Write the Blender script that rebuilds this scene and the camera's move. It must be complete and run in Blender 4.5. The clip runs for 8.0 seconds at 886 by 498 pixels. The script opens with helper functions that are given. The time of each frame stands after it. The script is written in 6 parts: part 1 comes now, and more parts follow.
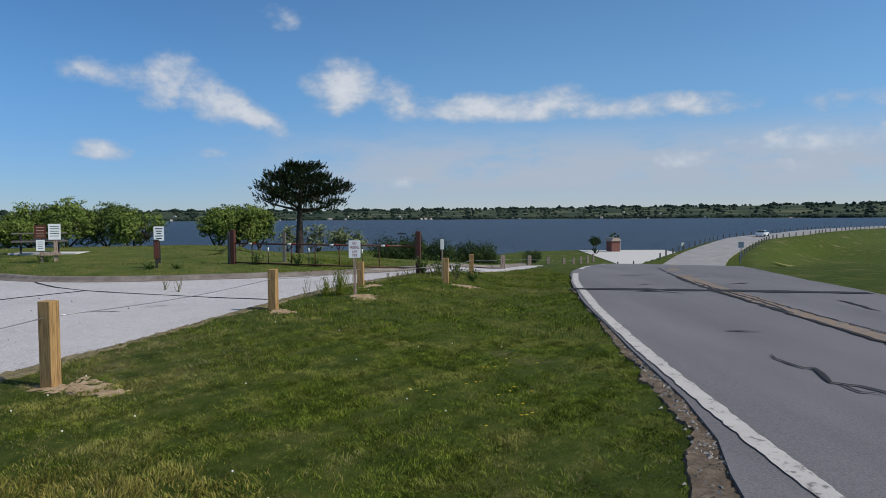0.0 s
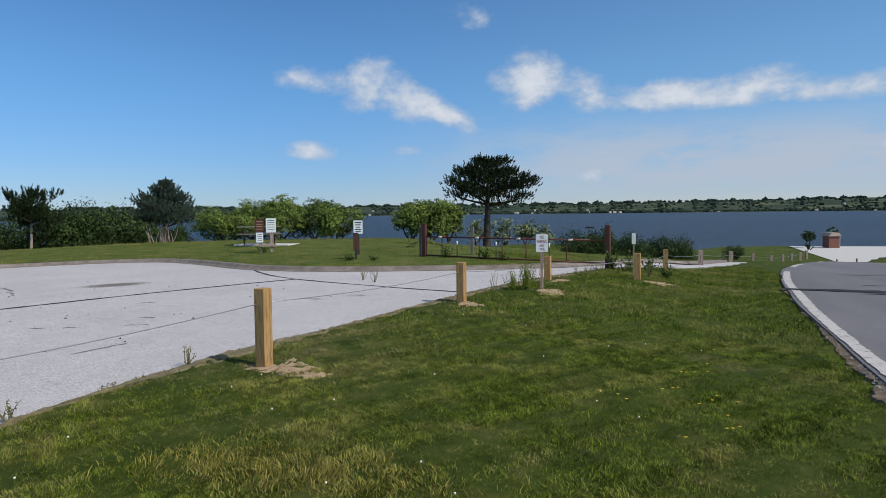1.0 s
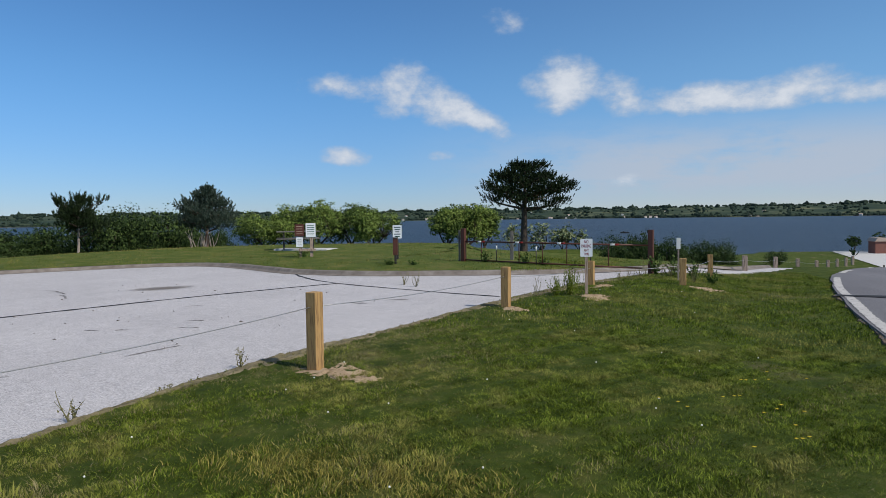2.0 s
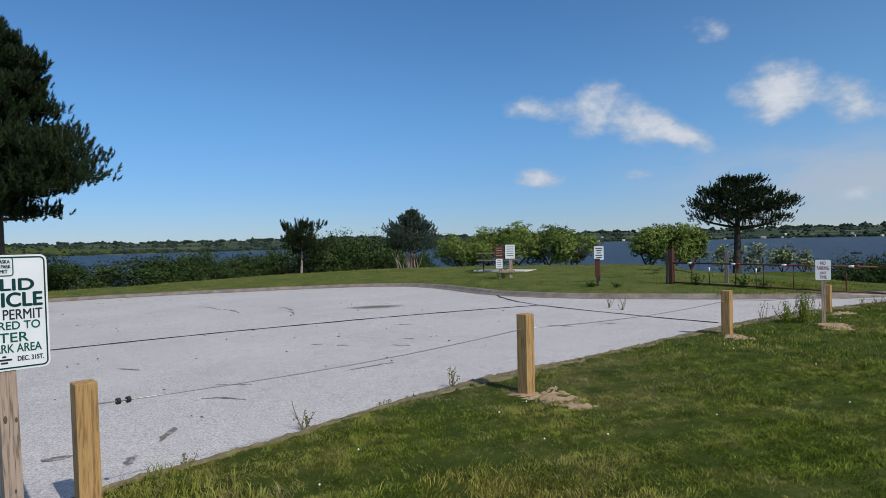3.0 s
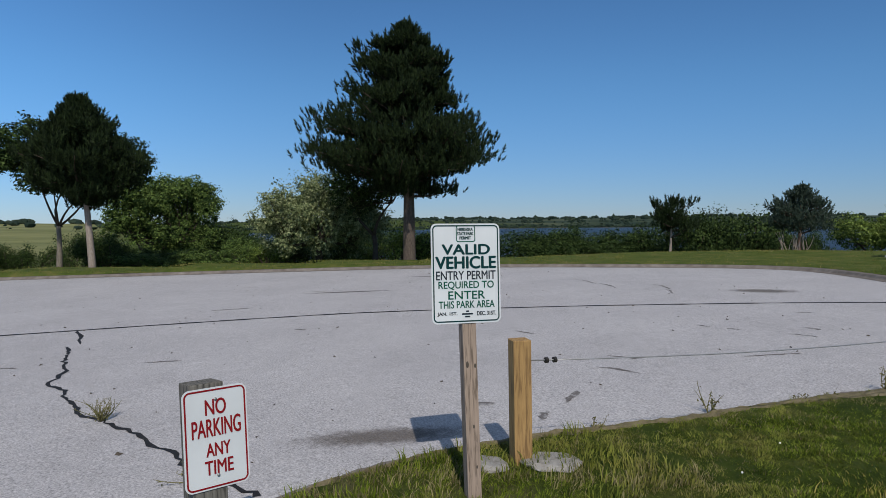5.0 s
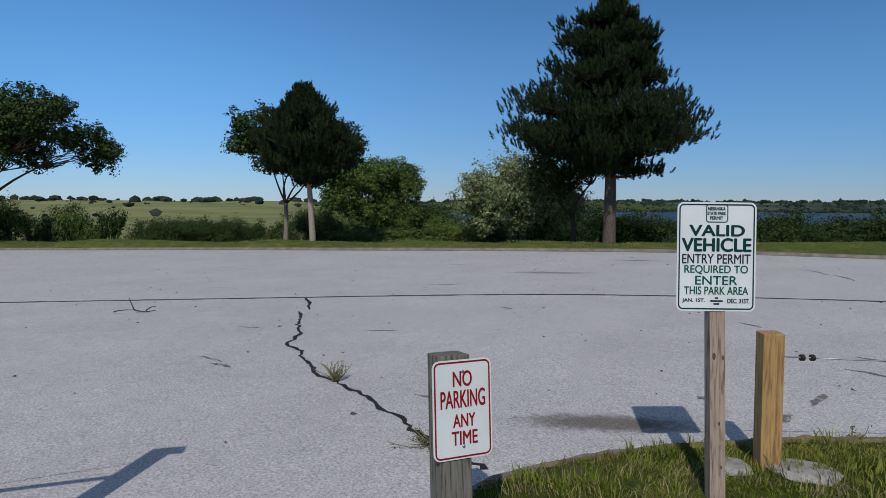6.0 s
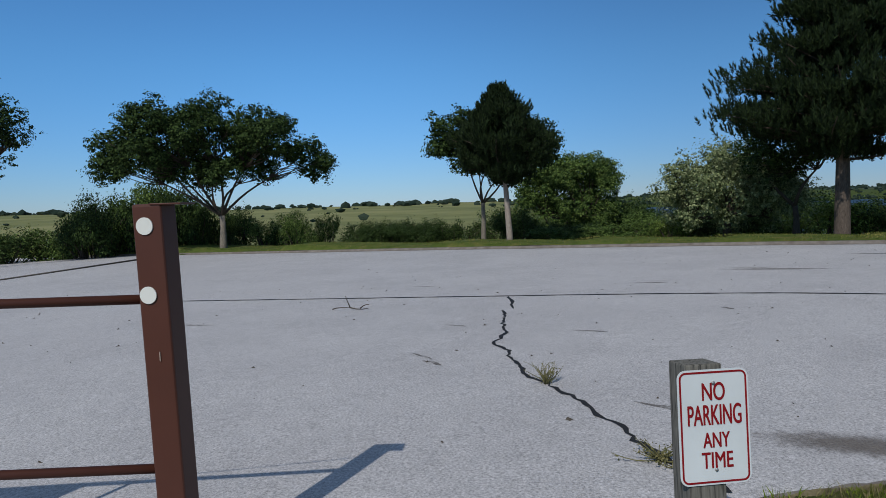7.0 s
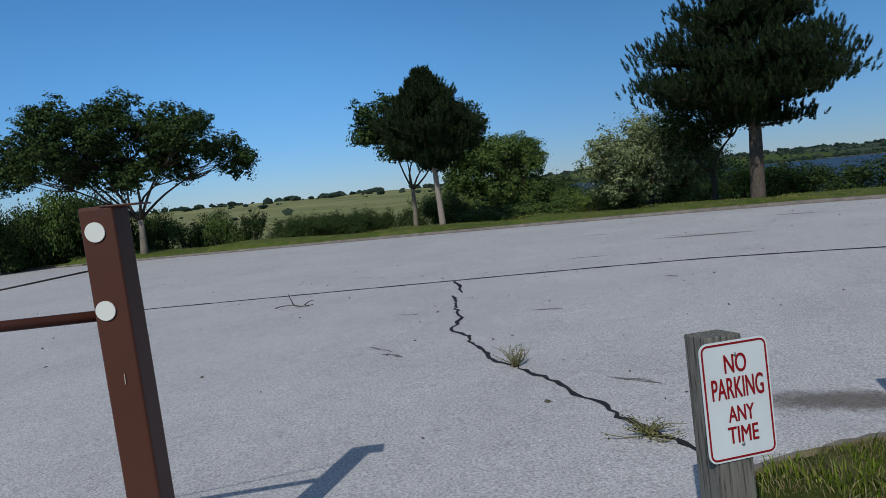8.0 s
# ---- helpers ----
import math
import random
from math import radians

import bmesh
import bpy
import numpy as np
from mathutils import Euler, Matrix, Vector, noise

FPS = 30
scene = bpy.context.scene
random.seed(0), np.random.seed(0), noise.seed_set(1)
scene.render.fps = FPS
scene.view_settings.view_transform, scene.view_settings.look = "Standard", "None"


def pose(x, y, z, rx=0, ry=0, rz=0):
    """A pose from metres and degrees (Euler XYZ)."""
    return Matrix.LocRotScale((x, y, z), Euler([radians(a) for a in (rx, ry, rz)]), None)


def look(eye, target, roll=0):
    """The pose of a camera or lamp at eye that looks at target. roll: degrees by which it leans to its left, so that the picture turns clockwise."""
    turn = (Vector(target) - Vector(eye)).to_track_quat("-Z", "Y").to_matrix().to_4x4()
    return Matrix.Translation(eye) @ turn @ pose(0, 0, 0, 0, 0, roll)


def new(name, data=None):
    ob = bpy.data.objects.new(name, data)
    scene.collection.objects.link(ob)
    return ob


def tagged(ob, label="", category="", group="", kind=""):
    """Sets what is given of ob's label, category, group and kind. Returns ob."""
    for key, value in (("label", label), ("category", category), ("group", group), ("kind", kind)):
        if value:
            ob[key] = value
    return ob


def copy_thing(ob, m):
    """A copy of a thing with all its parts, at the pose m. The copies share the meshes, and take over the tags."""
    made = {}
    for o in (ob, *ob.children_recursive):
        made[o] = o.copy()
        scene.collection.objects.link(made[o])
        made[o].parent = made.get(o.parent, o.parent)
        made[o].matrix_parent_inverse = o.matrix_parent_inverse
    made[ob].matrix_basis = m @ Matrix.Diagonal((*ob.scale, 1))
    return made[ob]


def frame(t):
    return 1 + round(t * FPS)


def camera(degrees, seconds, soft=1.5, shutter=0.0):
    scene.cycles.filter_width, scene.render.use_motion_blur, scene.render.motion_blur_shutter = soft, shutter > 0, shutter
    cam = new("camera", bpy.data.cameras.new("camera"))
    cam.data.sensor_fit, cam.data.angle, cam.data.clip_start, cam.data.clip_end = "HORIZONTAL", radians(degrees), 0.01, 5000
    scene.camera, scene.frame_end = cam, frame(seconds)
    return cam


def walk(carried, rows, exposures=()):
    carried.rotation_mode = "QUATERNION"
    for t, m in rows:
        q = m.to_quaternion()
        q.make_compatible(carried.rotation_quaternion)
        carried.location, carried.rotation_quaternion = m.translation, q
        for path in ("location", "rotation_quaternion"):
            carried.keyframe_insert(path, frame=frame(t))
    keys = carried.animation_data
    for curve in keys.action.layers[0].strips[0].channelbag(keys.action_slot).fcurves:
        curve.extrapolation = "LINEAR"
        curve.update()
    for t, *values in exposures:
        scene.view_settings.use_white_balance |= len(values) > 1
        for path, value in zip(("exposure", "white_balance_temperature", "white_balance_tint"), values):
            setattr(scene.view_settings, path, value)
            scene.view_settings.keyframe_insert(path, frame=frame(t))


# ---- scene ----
cam = camera(66.6, 8.0, 0.8)
PATH = [
    (0, (0.000, -0.000, 1.600), (-0.000, 1.998, 1.505), -0.3),
    (0.5, (-0.019, 0.178, 1.598), (-0.355, 2.149, 1.545), -2.0),
    (1, (-0.039, 0.155, 1.596), (-0.581, 2.077, 1.487), -0.6),
    (1.2, (-0.055, 0.100, 1.598), (-0.641, 2.010, 1.497), -0.5),
    (2.3, (-0.296, 0.132, 1.575), (-0.985, 2.008, 1.488), -0.9),
    (2.5, (-0.331, 0.116, 1.564), (-1.129, 1.948, 1.483), -0.3),
    (3, (-0.463, 0.180, 1.582), (-1.608, 1.821, 1.562), -1.2),
    (3.5, (-0.552, 0.199, 1.571), (-2.015, 1.562, 1.539), -0.8),
    (4, (-0.577, 0.177, 1.574), (-2.211, 1.330, 1.540), -0.8),
    (4.2, (-0.570, 0.132, 1.574), (-2.212, 1.272, 1.527), -0.3),
    (5.3, (-0.803, -0.228, 1.556), (-2.674, 0.473, 1.470), -0.3),
    (5.5, (-0.825, -0.268, 1.553), (-2.726, 0.343, 1.454), -0.1),
    (6, (-0.934, -0.374, 1.533), (-2.905, -0.063, 1.401), 0.6),
    (6.5, (-1.119, -0.432, 1.515), (-3.116, -0.469, 1.420), -1.7),
    (7, (-1.208, -0.517, 1.503), (-3.186, -0.776, 1.371), -1.6),
    (7.5, (-1.291, -0.667, 1.503), (-3.270, -0.937, 1.398), -0.3),
    (8, (-1.436, -0.831, 1.495), (-3.427, -0.881, 1.313), -5.2),
]
walk(cam, [(t, look(eye, target, roll)) for t, eye, target, roll in PATH],
     [(0.0, -0.08, 6500, 10), (1.0, 0.03, 6500, 10), (2.5, 0.0, 6500, 10), (4.0, -0.2, 6500, 10), (5.5, -0.42, 6400, 10), (6.5, -0.48, 6250, 8), (8.0, -0.54, 6100, 6)])

# ---- light ----
SUN_EL, SUN_DIR = radians(43), Vector((0.95, -0.31, 0)).normalized()
sun = new("sun", bpy.data.lights.new("sun", "SUN"))
sun.data.energy, sun.data.angle, sun.data.color = 3.8, radians(0.53), (1.0, 0.93, 0.83)
to_sun = SUN_DIR * math.cos(SUN_EL) + Vector((0, 0, math.sin(SUN_EL)))
sun.matrix_world = look(to_sun * 50, (0, 0, 0))


def make_world():
    w = bpy.data.worlds.new("sky")
    w.use_nodes = True
    scene.world = w
    nt = w.node_tree
    nt.nodes.clear()
    N, K = nt.nodes.new, nt.links.new

    def m(op, a, b=None, c=None):
        n = N("ShaderNodeMath")
        n.operation = op
        for i, v in enumerate((a, b, c)):
            if v is None:
                continue
            if isinstance(v, (int, float)):
                n.inputs[i].default_value = v
            else:
                K(v, n.inputs[i])
        return n.outputs[0]

    sky = N("ShaderNodeTexSky")
    sky.sky_type, sky.sun_disc = "NISHITA", False
    sky.sun_elevation = SUN_EL
    sky.sun_rotation = math.atan2(SUN_DIR.x, SUN_DIR.y)
    sky.air_density, sky.dust_density, sky.ozone_density = 1.0, 0.0, 4.5
    co = N("ShaderNodeTexCoord")
    sep = N("ShaderNodeSeparateXYZ")
    K(co.outputs["Generated"], sep.inputs[0])
    x, y, z = sep.outputs
    az = m("MULTIPLY", m("ARCTAN2", m("MULTIPLY", x, -1.0), y), 57.2958)
    el = m("MULTIPLY", m("ARCSINE", z), 57.2958)

    def noise_at(scale, detail, rough, stretch):
        mp = N("ShaderNodeMapping")
        mp.inputs["Scale"].default_value = (1, 1, stretch)
        K(co.outputs["Generated"], mp.inputs[0])
        n = N("ShaderNodeTexNoise")
        n.inputs["Scale"].default_value, n.inputs["Detail"].default_value, n.inputs["Roughness"].default_value = scale, detail, rough
        K(mp.outputs[0], n.inputs["Vector"])
        return n.outputs[0]

    puff = noise_at(16, 9, 0.6, 1.6)
    wisp = noise_at(7, 8, 0.6, 4.0)
    # azimuth, elevation, half width, half height, tilt, weight
    CLOUDS = [(26, 10.7, 3.2, 0.75, 0.05, 0.55), (22, 10.3, 1.9, 1.7, -0.3, 1.0), (18.6, 9.3, 3.6, 1.35, 0.25, 1.0), (15.2, 7.9, 2.6, 0.9, 0.45, 0.85),
              (8.2, 10.5, 3.2, 1.7, 0.0, 1.15), (4.4, 9.7, 2.6, 1.2, 0.2, 0.9), (-4, 8.9, 7.0, 0.95, 0.02, 0.95), (-10, 9.3, 3.0, 0.9, 0.0, 0.9), (-17, 8.6, 7.5, 0.75, 0.01, 0.85),
              (26.8, 5.1, 1.9, 0.6, 0.1, 0.95), (2.6, 2.8, 2.0, 0.5, 0.0, 0.6), (-19, 4.5, 2.4, 0.6, 0.0, 0.6), (-27, 3.7, 1.6, 0.5, 0.0, 0.55), (-31.5, 8.2, 3.2, 0.8, -0.05, 0.8),
              (-31, 5.7, 7.5, 0.9, 0.0, 0.6), (13, 15.8, 1.2, 0.6, 0.0, 0.3), (18.2, 5.2, 1.2, 0.4, 0.0, 0.4)]
    field = None
    for a0, e0, hw, hh, tilt, wt in CLOUDS:
        da, de = m("SUBTRACT", az, a0), m("SUBTRACT", el, e0)
        de = m("MULTIPLY_ADD", da, -tilt, de)
        # flat bases: the lower half is squeezed
        de = m("MAXIMUM", de, m("MULTIPLY", de, -1.2))
        r2 = m("ADD", m("POWER", m("MULTIPLY", da, 0.9 / hw), 2.0), m("POWER", m("MULTIPLY", de, 0.66 / hh), 2.0))
        v = m("MULTIPLY", m("SUBTRACT", 1.0, r2), wt)
        field = v if field is None else m("MAXIMUM", field, v)
    body = m("MULTIPLY_ADD", m("SUBTRACT", puff, 0.5), 3.8, m("MULTIPLY", m("MAXIMUM", field, -1.2), 1.15))

    def ramp(v, lo, hi, top=1.0):
        n = N("ShaderNodeMapRange")
        n.interpolation_type = "SMOOTHSTEP"
        for k, val in (("From Min", lo), ("From Max", hi), ("To Max", top)):
            n.inputs[k].default_value = val
        K(v, n.inputs["Value"])
        return n.outputs[0]

    cumulus = ramp(body, -0.3, 1.3, 0.92)
    # a thin sheet low in the north and north-east, thinning out to the west
    sheet = m("MULTIPLY", m("MULTIPLY", ramp(m("MULTIPLY_ADD", m("SUBTRACT", puff, 0.5), 0.45, wisp), 0.2, 0.58, 0.9), ramp(az, 24.0, 0.0)), m("MULTIPLY", ramp(el, 0.2, 3.0), ramp(el, 8.6, 4.2)))
    cover = m("MAXIMUM", cumulus, sheet)
    mix = N("ShaderNodeMix")
    mix.data_type = "RGBA"
    K(cover, mix.inputs["Factor"])
    tint = N("ShaderNodeMix")
    tint.data_type = "RGBA"
    K(sky.outputs[0], tint.inputs["A"])
    tint.inputs["Factor"].default_value = 1.0
    tint.blend_type = "MULTIPLY"
    air = N("ShaderNodeMix")
    air.data_type = "RGBA"
    K(ramp(el, -1.0, 13.0), air.inputs["Factor"])
    air.inputs["A"].default_value = (0.49, 0.64, 0.98, 1)
    air.inputs["B"].default_value = (0.59, 0.90, 1.13, 1)
    # unseen sky overhead, whitened and brightened to make the fill light in shadows greyer
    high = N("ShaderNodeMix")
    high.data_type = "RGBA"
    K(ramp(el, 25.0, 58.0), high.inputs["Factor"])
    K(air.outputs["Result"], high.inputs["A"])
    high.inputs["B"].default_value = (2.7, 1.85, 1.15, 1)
    # paler, hazier air towards the east and the south-west
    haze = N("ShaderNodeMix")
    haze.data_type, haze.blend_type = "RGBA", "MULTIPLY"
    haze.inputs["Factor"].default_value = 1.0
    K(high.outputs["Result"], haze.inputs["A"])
    pale = N("ShaderNodeMix")
    pale.data_type = "RGBA"
    K(ramp(az, 34.0, -14.0), pale.inputs["Factor"])
    pale.inputs["B"].default_value = (1.5, 1.28, 1.14, 1)
    west = N("ShaderNodeMix")
    west.data_type = "RGBA"
    K(ramp(az, 72.0, 112.0), west.inputs["Factor"])
    west.inputs["A"].default_value, west.inputs["B"].default_value = (1, 1, 1, 1), (1.36, 1.43, 1.45, 1)
    K(west.outputs["Result"], pale.inputs["A"])
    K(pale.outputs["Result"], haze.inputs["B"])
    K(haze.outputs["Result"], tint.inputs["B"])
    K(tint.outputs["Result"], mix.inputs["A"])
    shade = N("ShaderNodeMix")
    shade.data_type = "RGBA"
    K(ramp(body, 0.1, 1.9), shade.inputs["Factor"])
    shade.inputs["A"].default_value = (4.6, 5.3, 6.4, 1)
    shade.inputs["B"].default_value = (7.6, 7.9, 8.4, 1)
    K(shade.outputs["Result"], mix.inputs["B"])
    bg = N("ShaderNodeBackground")
    bg.inputs["Strength"].default_value = 0.095
    K(mix.outputs["Result"], bg.inputs["Color"])
    out = N("ShaderNodeOutputWorld")
    K(bg.outputs[0], out.inputs["Surface"])


make_world()

# ---- materials ----


def mat(name, build, rough=0.8, spec=0.3, metal=0.0):
    """A node material: build(h) gives its colour socket through the helper h, and may set its bump."""
    mt = bpy.data.materials.new(name)
    mt.use_nodes = True
    nt = mt.node_tree
    bsdf = nt.nodes["Principled BSDF"]
    bsdf.inputs["Roughness"].default_value = rough
    bsdf.inputs["Specular IOR Level"].default_value = spec
    bsdf.inputs["Metallic"].default_value = metal
    h = Nodes(nt, bsdf)
    c = build(h)
    if isinstance(c, tuple):
        bsdf.inputs["Base Color"].default_value = (*c, 1)
    elif c is not None:
        nt.links.new(c, bsdf.inputs["Base Color"])
    return mt


class Nodes:
    def __init__(self, nt, bsdf):
        self.nt, self.bsdf, self.co = nt, bsdf, None

    def coord(self):
        if self.co is None:
            self.co = self.nt.nodes.new("ShaderNodeTexCoord")
        return self.co.outputs["Object"]

    def scaled(self, s):
        n = self.nt.nodes.new("ShaderNodeMapping")
        n.inputs["Scale"].default_value = s
        self.nt.links.new(self.coord(), n.inputs[0])
        return n.outputs[0]

    def noise(self, scale, detail=4, rough=0.6, vec=None, dist=0.0):
        n = self.nt.nodes.new("ShaderNodeTexNoise")
        n.inputs["Scale"].default_value, n.inputs["Detail"].default_value, n.inputs["Roughness"].default_value, n.inputs["Distortion"].default_value = scale, detail, rough, dist
        self.nt.links.new(vec or self.coord(), n.inputs["Vector"])
        return n.outputs[0]

    def voronoi(self, scale, out="Distance", vec=None):
        n = self.nt.nodes.new("ShaderNodeTexVoronoi")
        n.inputs["Scale"].default_value = scale
        self.nt.links.new(vec or self.coord(), n.inputs["Vector"])
        return n.outputs[out]

    def ramp(self, v, stops):
        n = self.nt.nodes.new("ShaderNodeValToRGB")
        e = n.color_ramp.elements
        while len(e) < len(stops):
            e.new(0.5)
        for el, (p, c) in zip(e, stops):
            el.position = p
            el.color = (*c, 1) if isinstance(c, tuple) else (c, c, c, 1)
        self.nt.links.new(v, n.inputs[0])
        return n.outputs[0]

    def mix(self, f, a, b, mode="MIX"):
        n = self.nt.nodes.new("ShaderNodeMix")
        n.data_type, n.blend_type = "RGBA", mode
        for key, v in (("Factor", f), ("A", a), ("B", b)):
            if isinstance(v, tuple):
                n.inputs[key].default_value = (*v, 1)
            elif isinstance(v, (int, float)):
                n.inputs[key].default_value = v
            else:
                self.nt.links.new(v, n.inputs[key])
        return n.outputs["Result"]

    def math(self, op, a, b=0.0):
        n = self.nt.nodes.new("ShaderNodeMath")
        n.operation = op
        for i, v in enumerate((a, b)):
            if isinstance(v, (int, float)):
                n.inputs[i].default_value = v
            else:
                self.nt.links.new(v, n.inputs[i])
        return n.outputs[0]

    def axis(self, k):
        n = self.nt.nodes.new("ShaderNodeSeparateXYZ")
        self.nt.links.new(self.coord(), n.inputs[0])
        return n.outputs[k]

    def span(self, v, lo, hi):
        n = self.nt.nodes.new("ShaderNodeMapRange")
        n.interpolation_type = "SMOOTHSTEP"
        n.inputs["From Min"].default_value, n.inputs["From Max"].default_value = lo, hi
        self.nt.links.new(v, n.inputs["Value"])
        return n.outputs[0]

    def island(self):
        return self.nt.nodes.new("ShaderNodeNewGeometry").outputs["Random Per Island"]

    def random(self):
        return self.nt.nodes.new("ShaderNodeObjectInfo").outputs["Random"]

    def bump(self, v, strength, dist):
        n = self.nt.nodes.new("ShaderNodeBump")
        n.inputs["Strength"].default_value, n.inputs["Distance"].default_value = strength, dist
        self.nt.links.new(v, n.inputs["Height"])
        self.nt.links.new(n.outputs[0], self.bsdf.inputs["Normal"])


def c_lot(h):
    speck = h.ramp(h.noise(48, 5, 0.85), [(0.32, 0.36), (0.5, 0.98), (0.7, 1.6)])
    blot = h.ramp(h.noise(0.45, 8, 0.66), [(0.3, (0.42, 0.40, 0.405)), (0.5, (0.468, 0.447, 0.452)), (0.72, (0.51, 0.488, 0.49))])
    fine = h.ramp(h.noise(6, 6, 0.7), [(0.3, 0.9), (0.7, 1.06)])
    h.bump(h.noise(110, 3, 0.7), 0.5, 0.006)
    return h.mix(1.0, h.mix(1.0, blot, speck, "MULTIPLY"), fine, "MULTIPLY")


def c_road(h):
    speck = h.ramp(h.noise(60, 5, 0.85), [(0.32, 0.5), (0.5, 0.98), (0.7, 1.4)])
    blot = h.ramp(h.noise(0.4, 6, 0.6, vec=h.scaled((1.6, 0.35, 1))), [(0.3, (0.12, 0.116, 0.124)), (0.7, (0.172, 0.166, 0.176))])
    h.bump(h.noise(120, 3, 0.7), 0.4, 0.004)
    return h.mix(1.0, blot, speck, "MULTIPLY")


def c_ground(h):
    big = h.noise(0.35, 5, 0.6)
    mid = h.noise(2.2, 6, 0.65)
    grass = h.ramp(mid, [(0.3, (0.028, 0.046, 0.006)), (0.5, (0.055, 0.08, 0.011)), (0.72, (0.105, 0.112, 0.026))])
    dry = h.ramp(h.noise(3.0, 6, 0.7), [(0.35, (0.12, 0.105, 0.045)), (0.7, (0.235, 0.195, 0.105))])
    near = h.mix(h.span(big, 0.55, 0.72), grass, dry)
    # hay-coloured pasture on the hills to the west
    x, y = h.axis(0), h.axis(1)
    pasture = h.ramp(h.noise(0.012, 7, 0.62), [(0.3, (0.09, 0.11, 0.04)), (0.46, (0.18, 0.19, 0.075)), (0.6, (0.25, 0.245, 0.105)), (0.75, (0.32, 0.30, 0.14))])
    far = h.ramp(h.noise(0.0045, 6, 0.6), [(0.36, (0.022, 0.038, 0.024)), (0.52, (0.042, 0.06, 0.033)), (0.62, (0.09, 0.10, 0.055)), (0.72, (0.15, 0.15, 0.085))])
    west = h.math("MULTIPLY", h.span(x, -95.0, -130.0), h.span(y, 6.0, -24.0))
    c = h.mix(west, near, pasture)
    out = h.span(y, 700.0, 900.0)
    h.bump(h.noise(14, 6, 0.8), 0.9, 0.06)
    return h.mix(out, c, far)


def c_lawn(h):
    mid = h.noise(1.3, 7, 0.68)
    c = h.ramp(mid, [(0.3, (0.055, 0.085, 0.014)), (0.5, (0.095, 0.125, 0.026)), (0.70, (0.17, 0.155, 0.05))])
    h.bump(h.noise(16, 6, 0.8), 0.9, 0.06)
    return c


def c_kerb(h):
    h.bump(h.noise(60, 4, 0.7), 0.4, 0.006)
    return h.ramp(h.noise(3.0, 6, 0.65), [(0.3, (0.12, 0.10, 0.085)), (0.55, (0.195, 0.17, 0.15)), (0.75, (0.28, 0.25, 0.225))])


def c_soil(dark, mid, pale):
    def f(h):
        g = h.noise(26, 6, 0.8)
        h.bump(g, 0.9, 0.02)
        return h.mix(0.5, h.ramp(h.noise(3.5, 6, 0.7), [(0.35, dark), (0.5, mid), (0.68, pale)]), h.ramp(g, [(0.3, dark), (0.5, mid), (0.72, pale)]))
    return f


def c_wood(base, dark):
    def f(h):
        g = h.noise(3.0, 5, 0.6, vec=h.scaled((22, 22, 1.6)), dist=0.4)
        spots = h.span(h.noise(1.8, 3, 0.6), 0.58, 0.8)
        h.bump(g, 0.35, 0.004)
        return h.mix(h.math("MULTIPLY", spots, 0.35), h.ramp(g, [(0.35, dark), (0.5, base), (0.7, tuple(min(1, v * 1.25) for v in base))]), dark)
    return f


def c_paint(base, worn, amount=0.62):
    def f(h):
        return h.mix(h.span(h.noise(9, 7, 0.7), amount, amount + 0.12), h.ramp(h.noise(2.5, 4), [(0.3, tuple(v * 0.85 for v in base)), (0.7, base)]), worn)
    return f


def c_leaf(a, b, c):
    def f(h):
        return h.ramp(h.island(), [(0.0, a), (0.5, b), (1.0, c)])
    return f


def c_blade(a, b, c, tone):
    """Blades vary one by one, and in patches of lush and tired growth."""
    def f(h):
        patch = h.span(h.noise(0.55, 7, 0.7), 0.46, 0.62)
        tuft = h.ramp(h.noise(3.2, 5, 0.7), [(0.32, 0.6), (0.5, 0.97), (0.68, 1.3)])
        c0 = h.mix(h.math("MULTIPLY", patch, 0.8), h.ramp(h.island(), [(0.0, a), (0.5, b), (1.0, c)]), tone)
        return h.mix(1.0, c0, tuft, "MULTIPLY")
    return f


def c_bark(a, b):
    def f(h):
        g = h.noise(4, 6, 0.7, vec=h.scaled((7, 7, 1.6)))
        h.bump(g, 0.9, 0.03)
        return h.ramp(g, [(0.3, a), (0.7, b)])
    return f


def c_water(h):
    w = h.noise(0.22, 8, 0.68, vec=h.scaled((1, 1, 1)))
    h.bump(w, 0.9, 1.6)
    return h.ramp(h.noise(0.006, 4, 0.6, vec=h.scaled((0.5, 1.5, 1))), [(0.35, (0.018, 0.032, 0.05)), (0.65, (0.03, 0.046, 0.066))])


def wash_mat():
    """A thin brownish wash that fades out towards its rim."""
    def f(h):
        gen = h.nt.nodes.new("ShaderNodeTexCoord").outputs["Generated"]
        mp = h.nt.nodes.new("ShaderNodeMapping")
        mp.inputs["Location"].default_value, mp.inputs["Scale"].default_value = (-1, -1, 0), (2, 2, 0)
        h.nt.links.new(gen, mp.inputs[0])
        ln = h.nt.nodes.new("ShaderNodeVectorMath")
        ln.operation = "LENGTH"
        h.nt.links.new(mp.outputs[0], ln.inputs[0])
        v = h.math("ADD", h.math("MULTIPLY", ln.outputs["Value"], -1.0), h.math("MULTIPLY", h.noise(9, 6, 0.7), 1.2))
        h.nt.links.new(h.math("MULTIPLY", h.span(v, -0.35, 0.35), 0.6), h.bsdf.inputs["Alpha"])
        return h.ramp(h.noise(20, 4, 0.7), [(0.3, (0.10, 0.085, 0.075)), (0.7, (0.21, 0.18, 0.155))])
    return mat("dirt_wash", f, 0.95, 0.1)


def flat(c):
    return lambda h: c


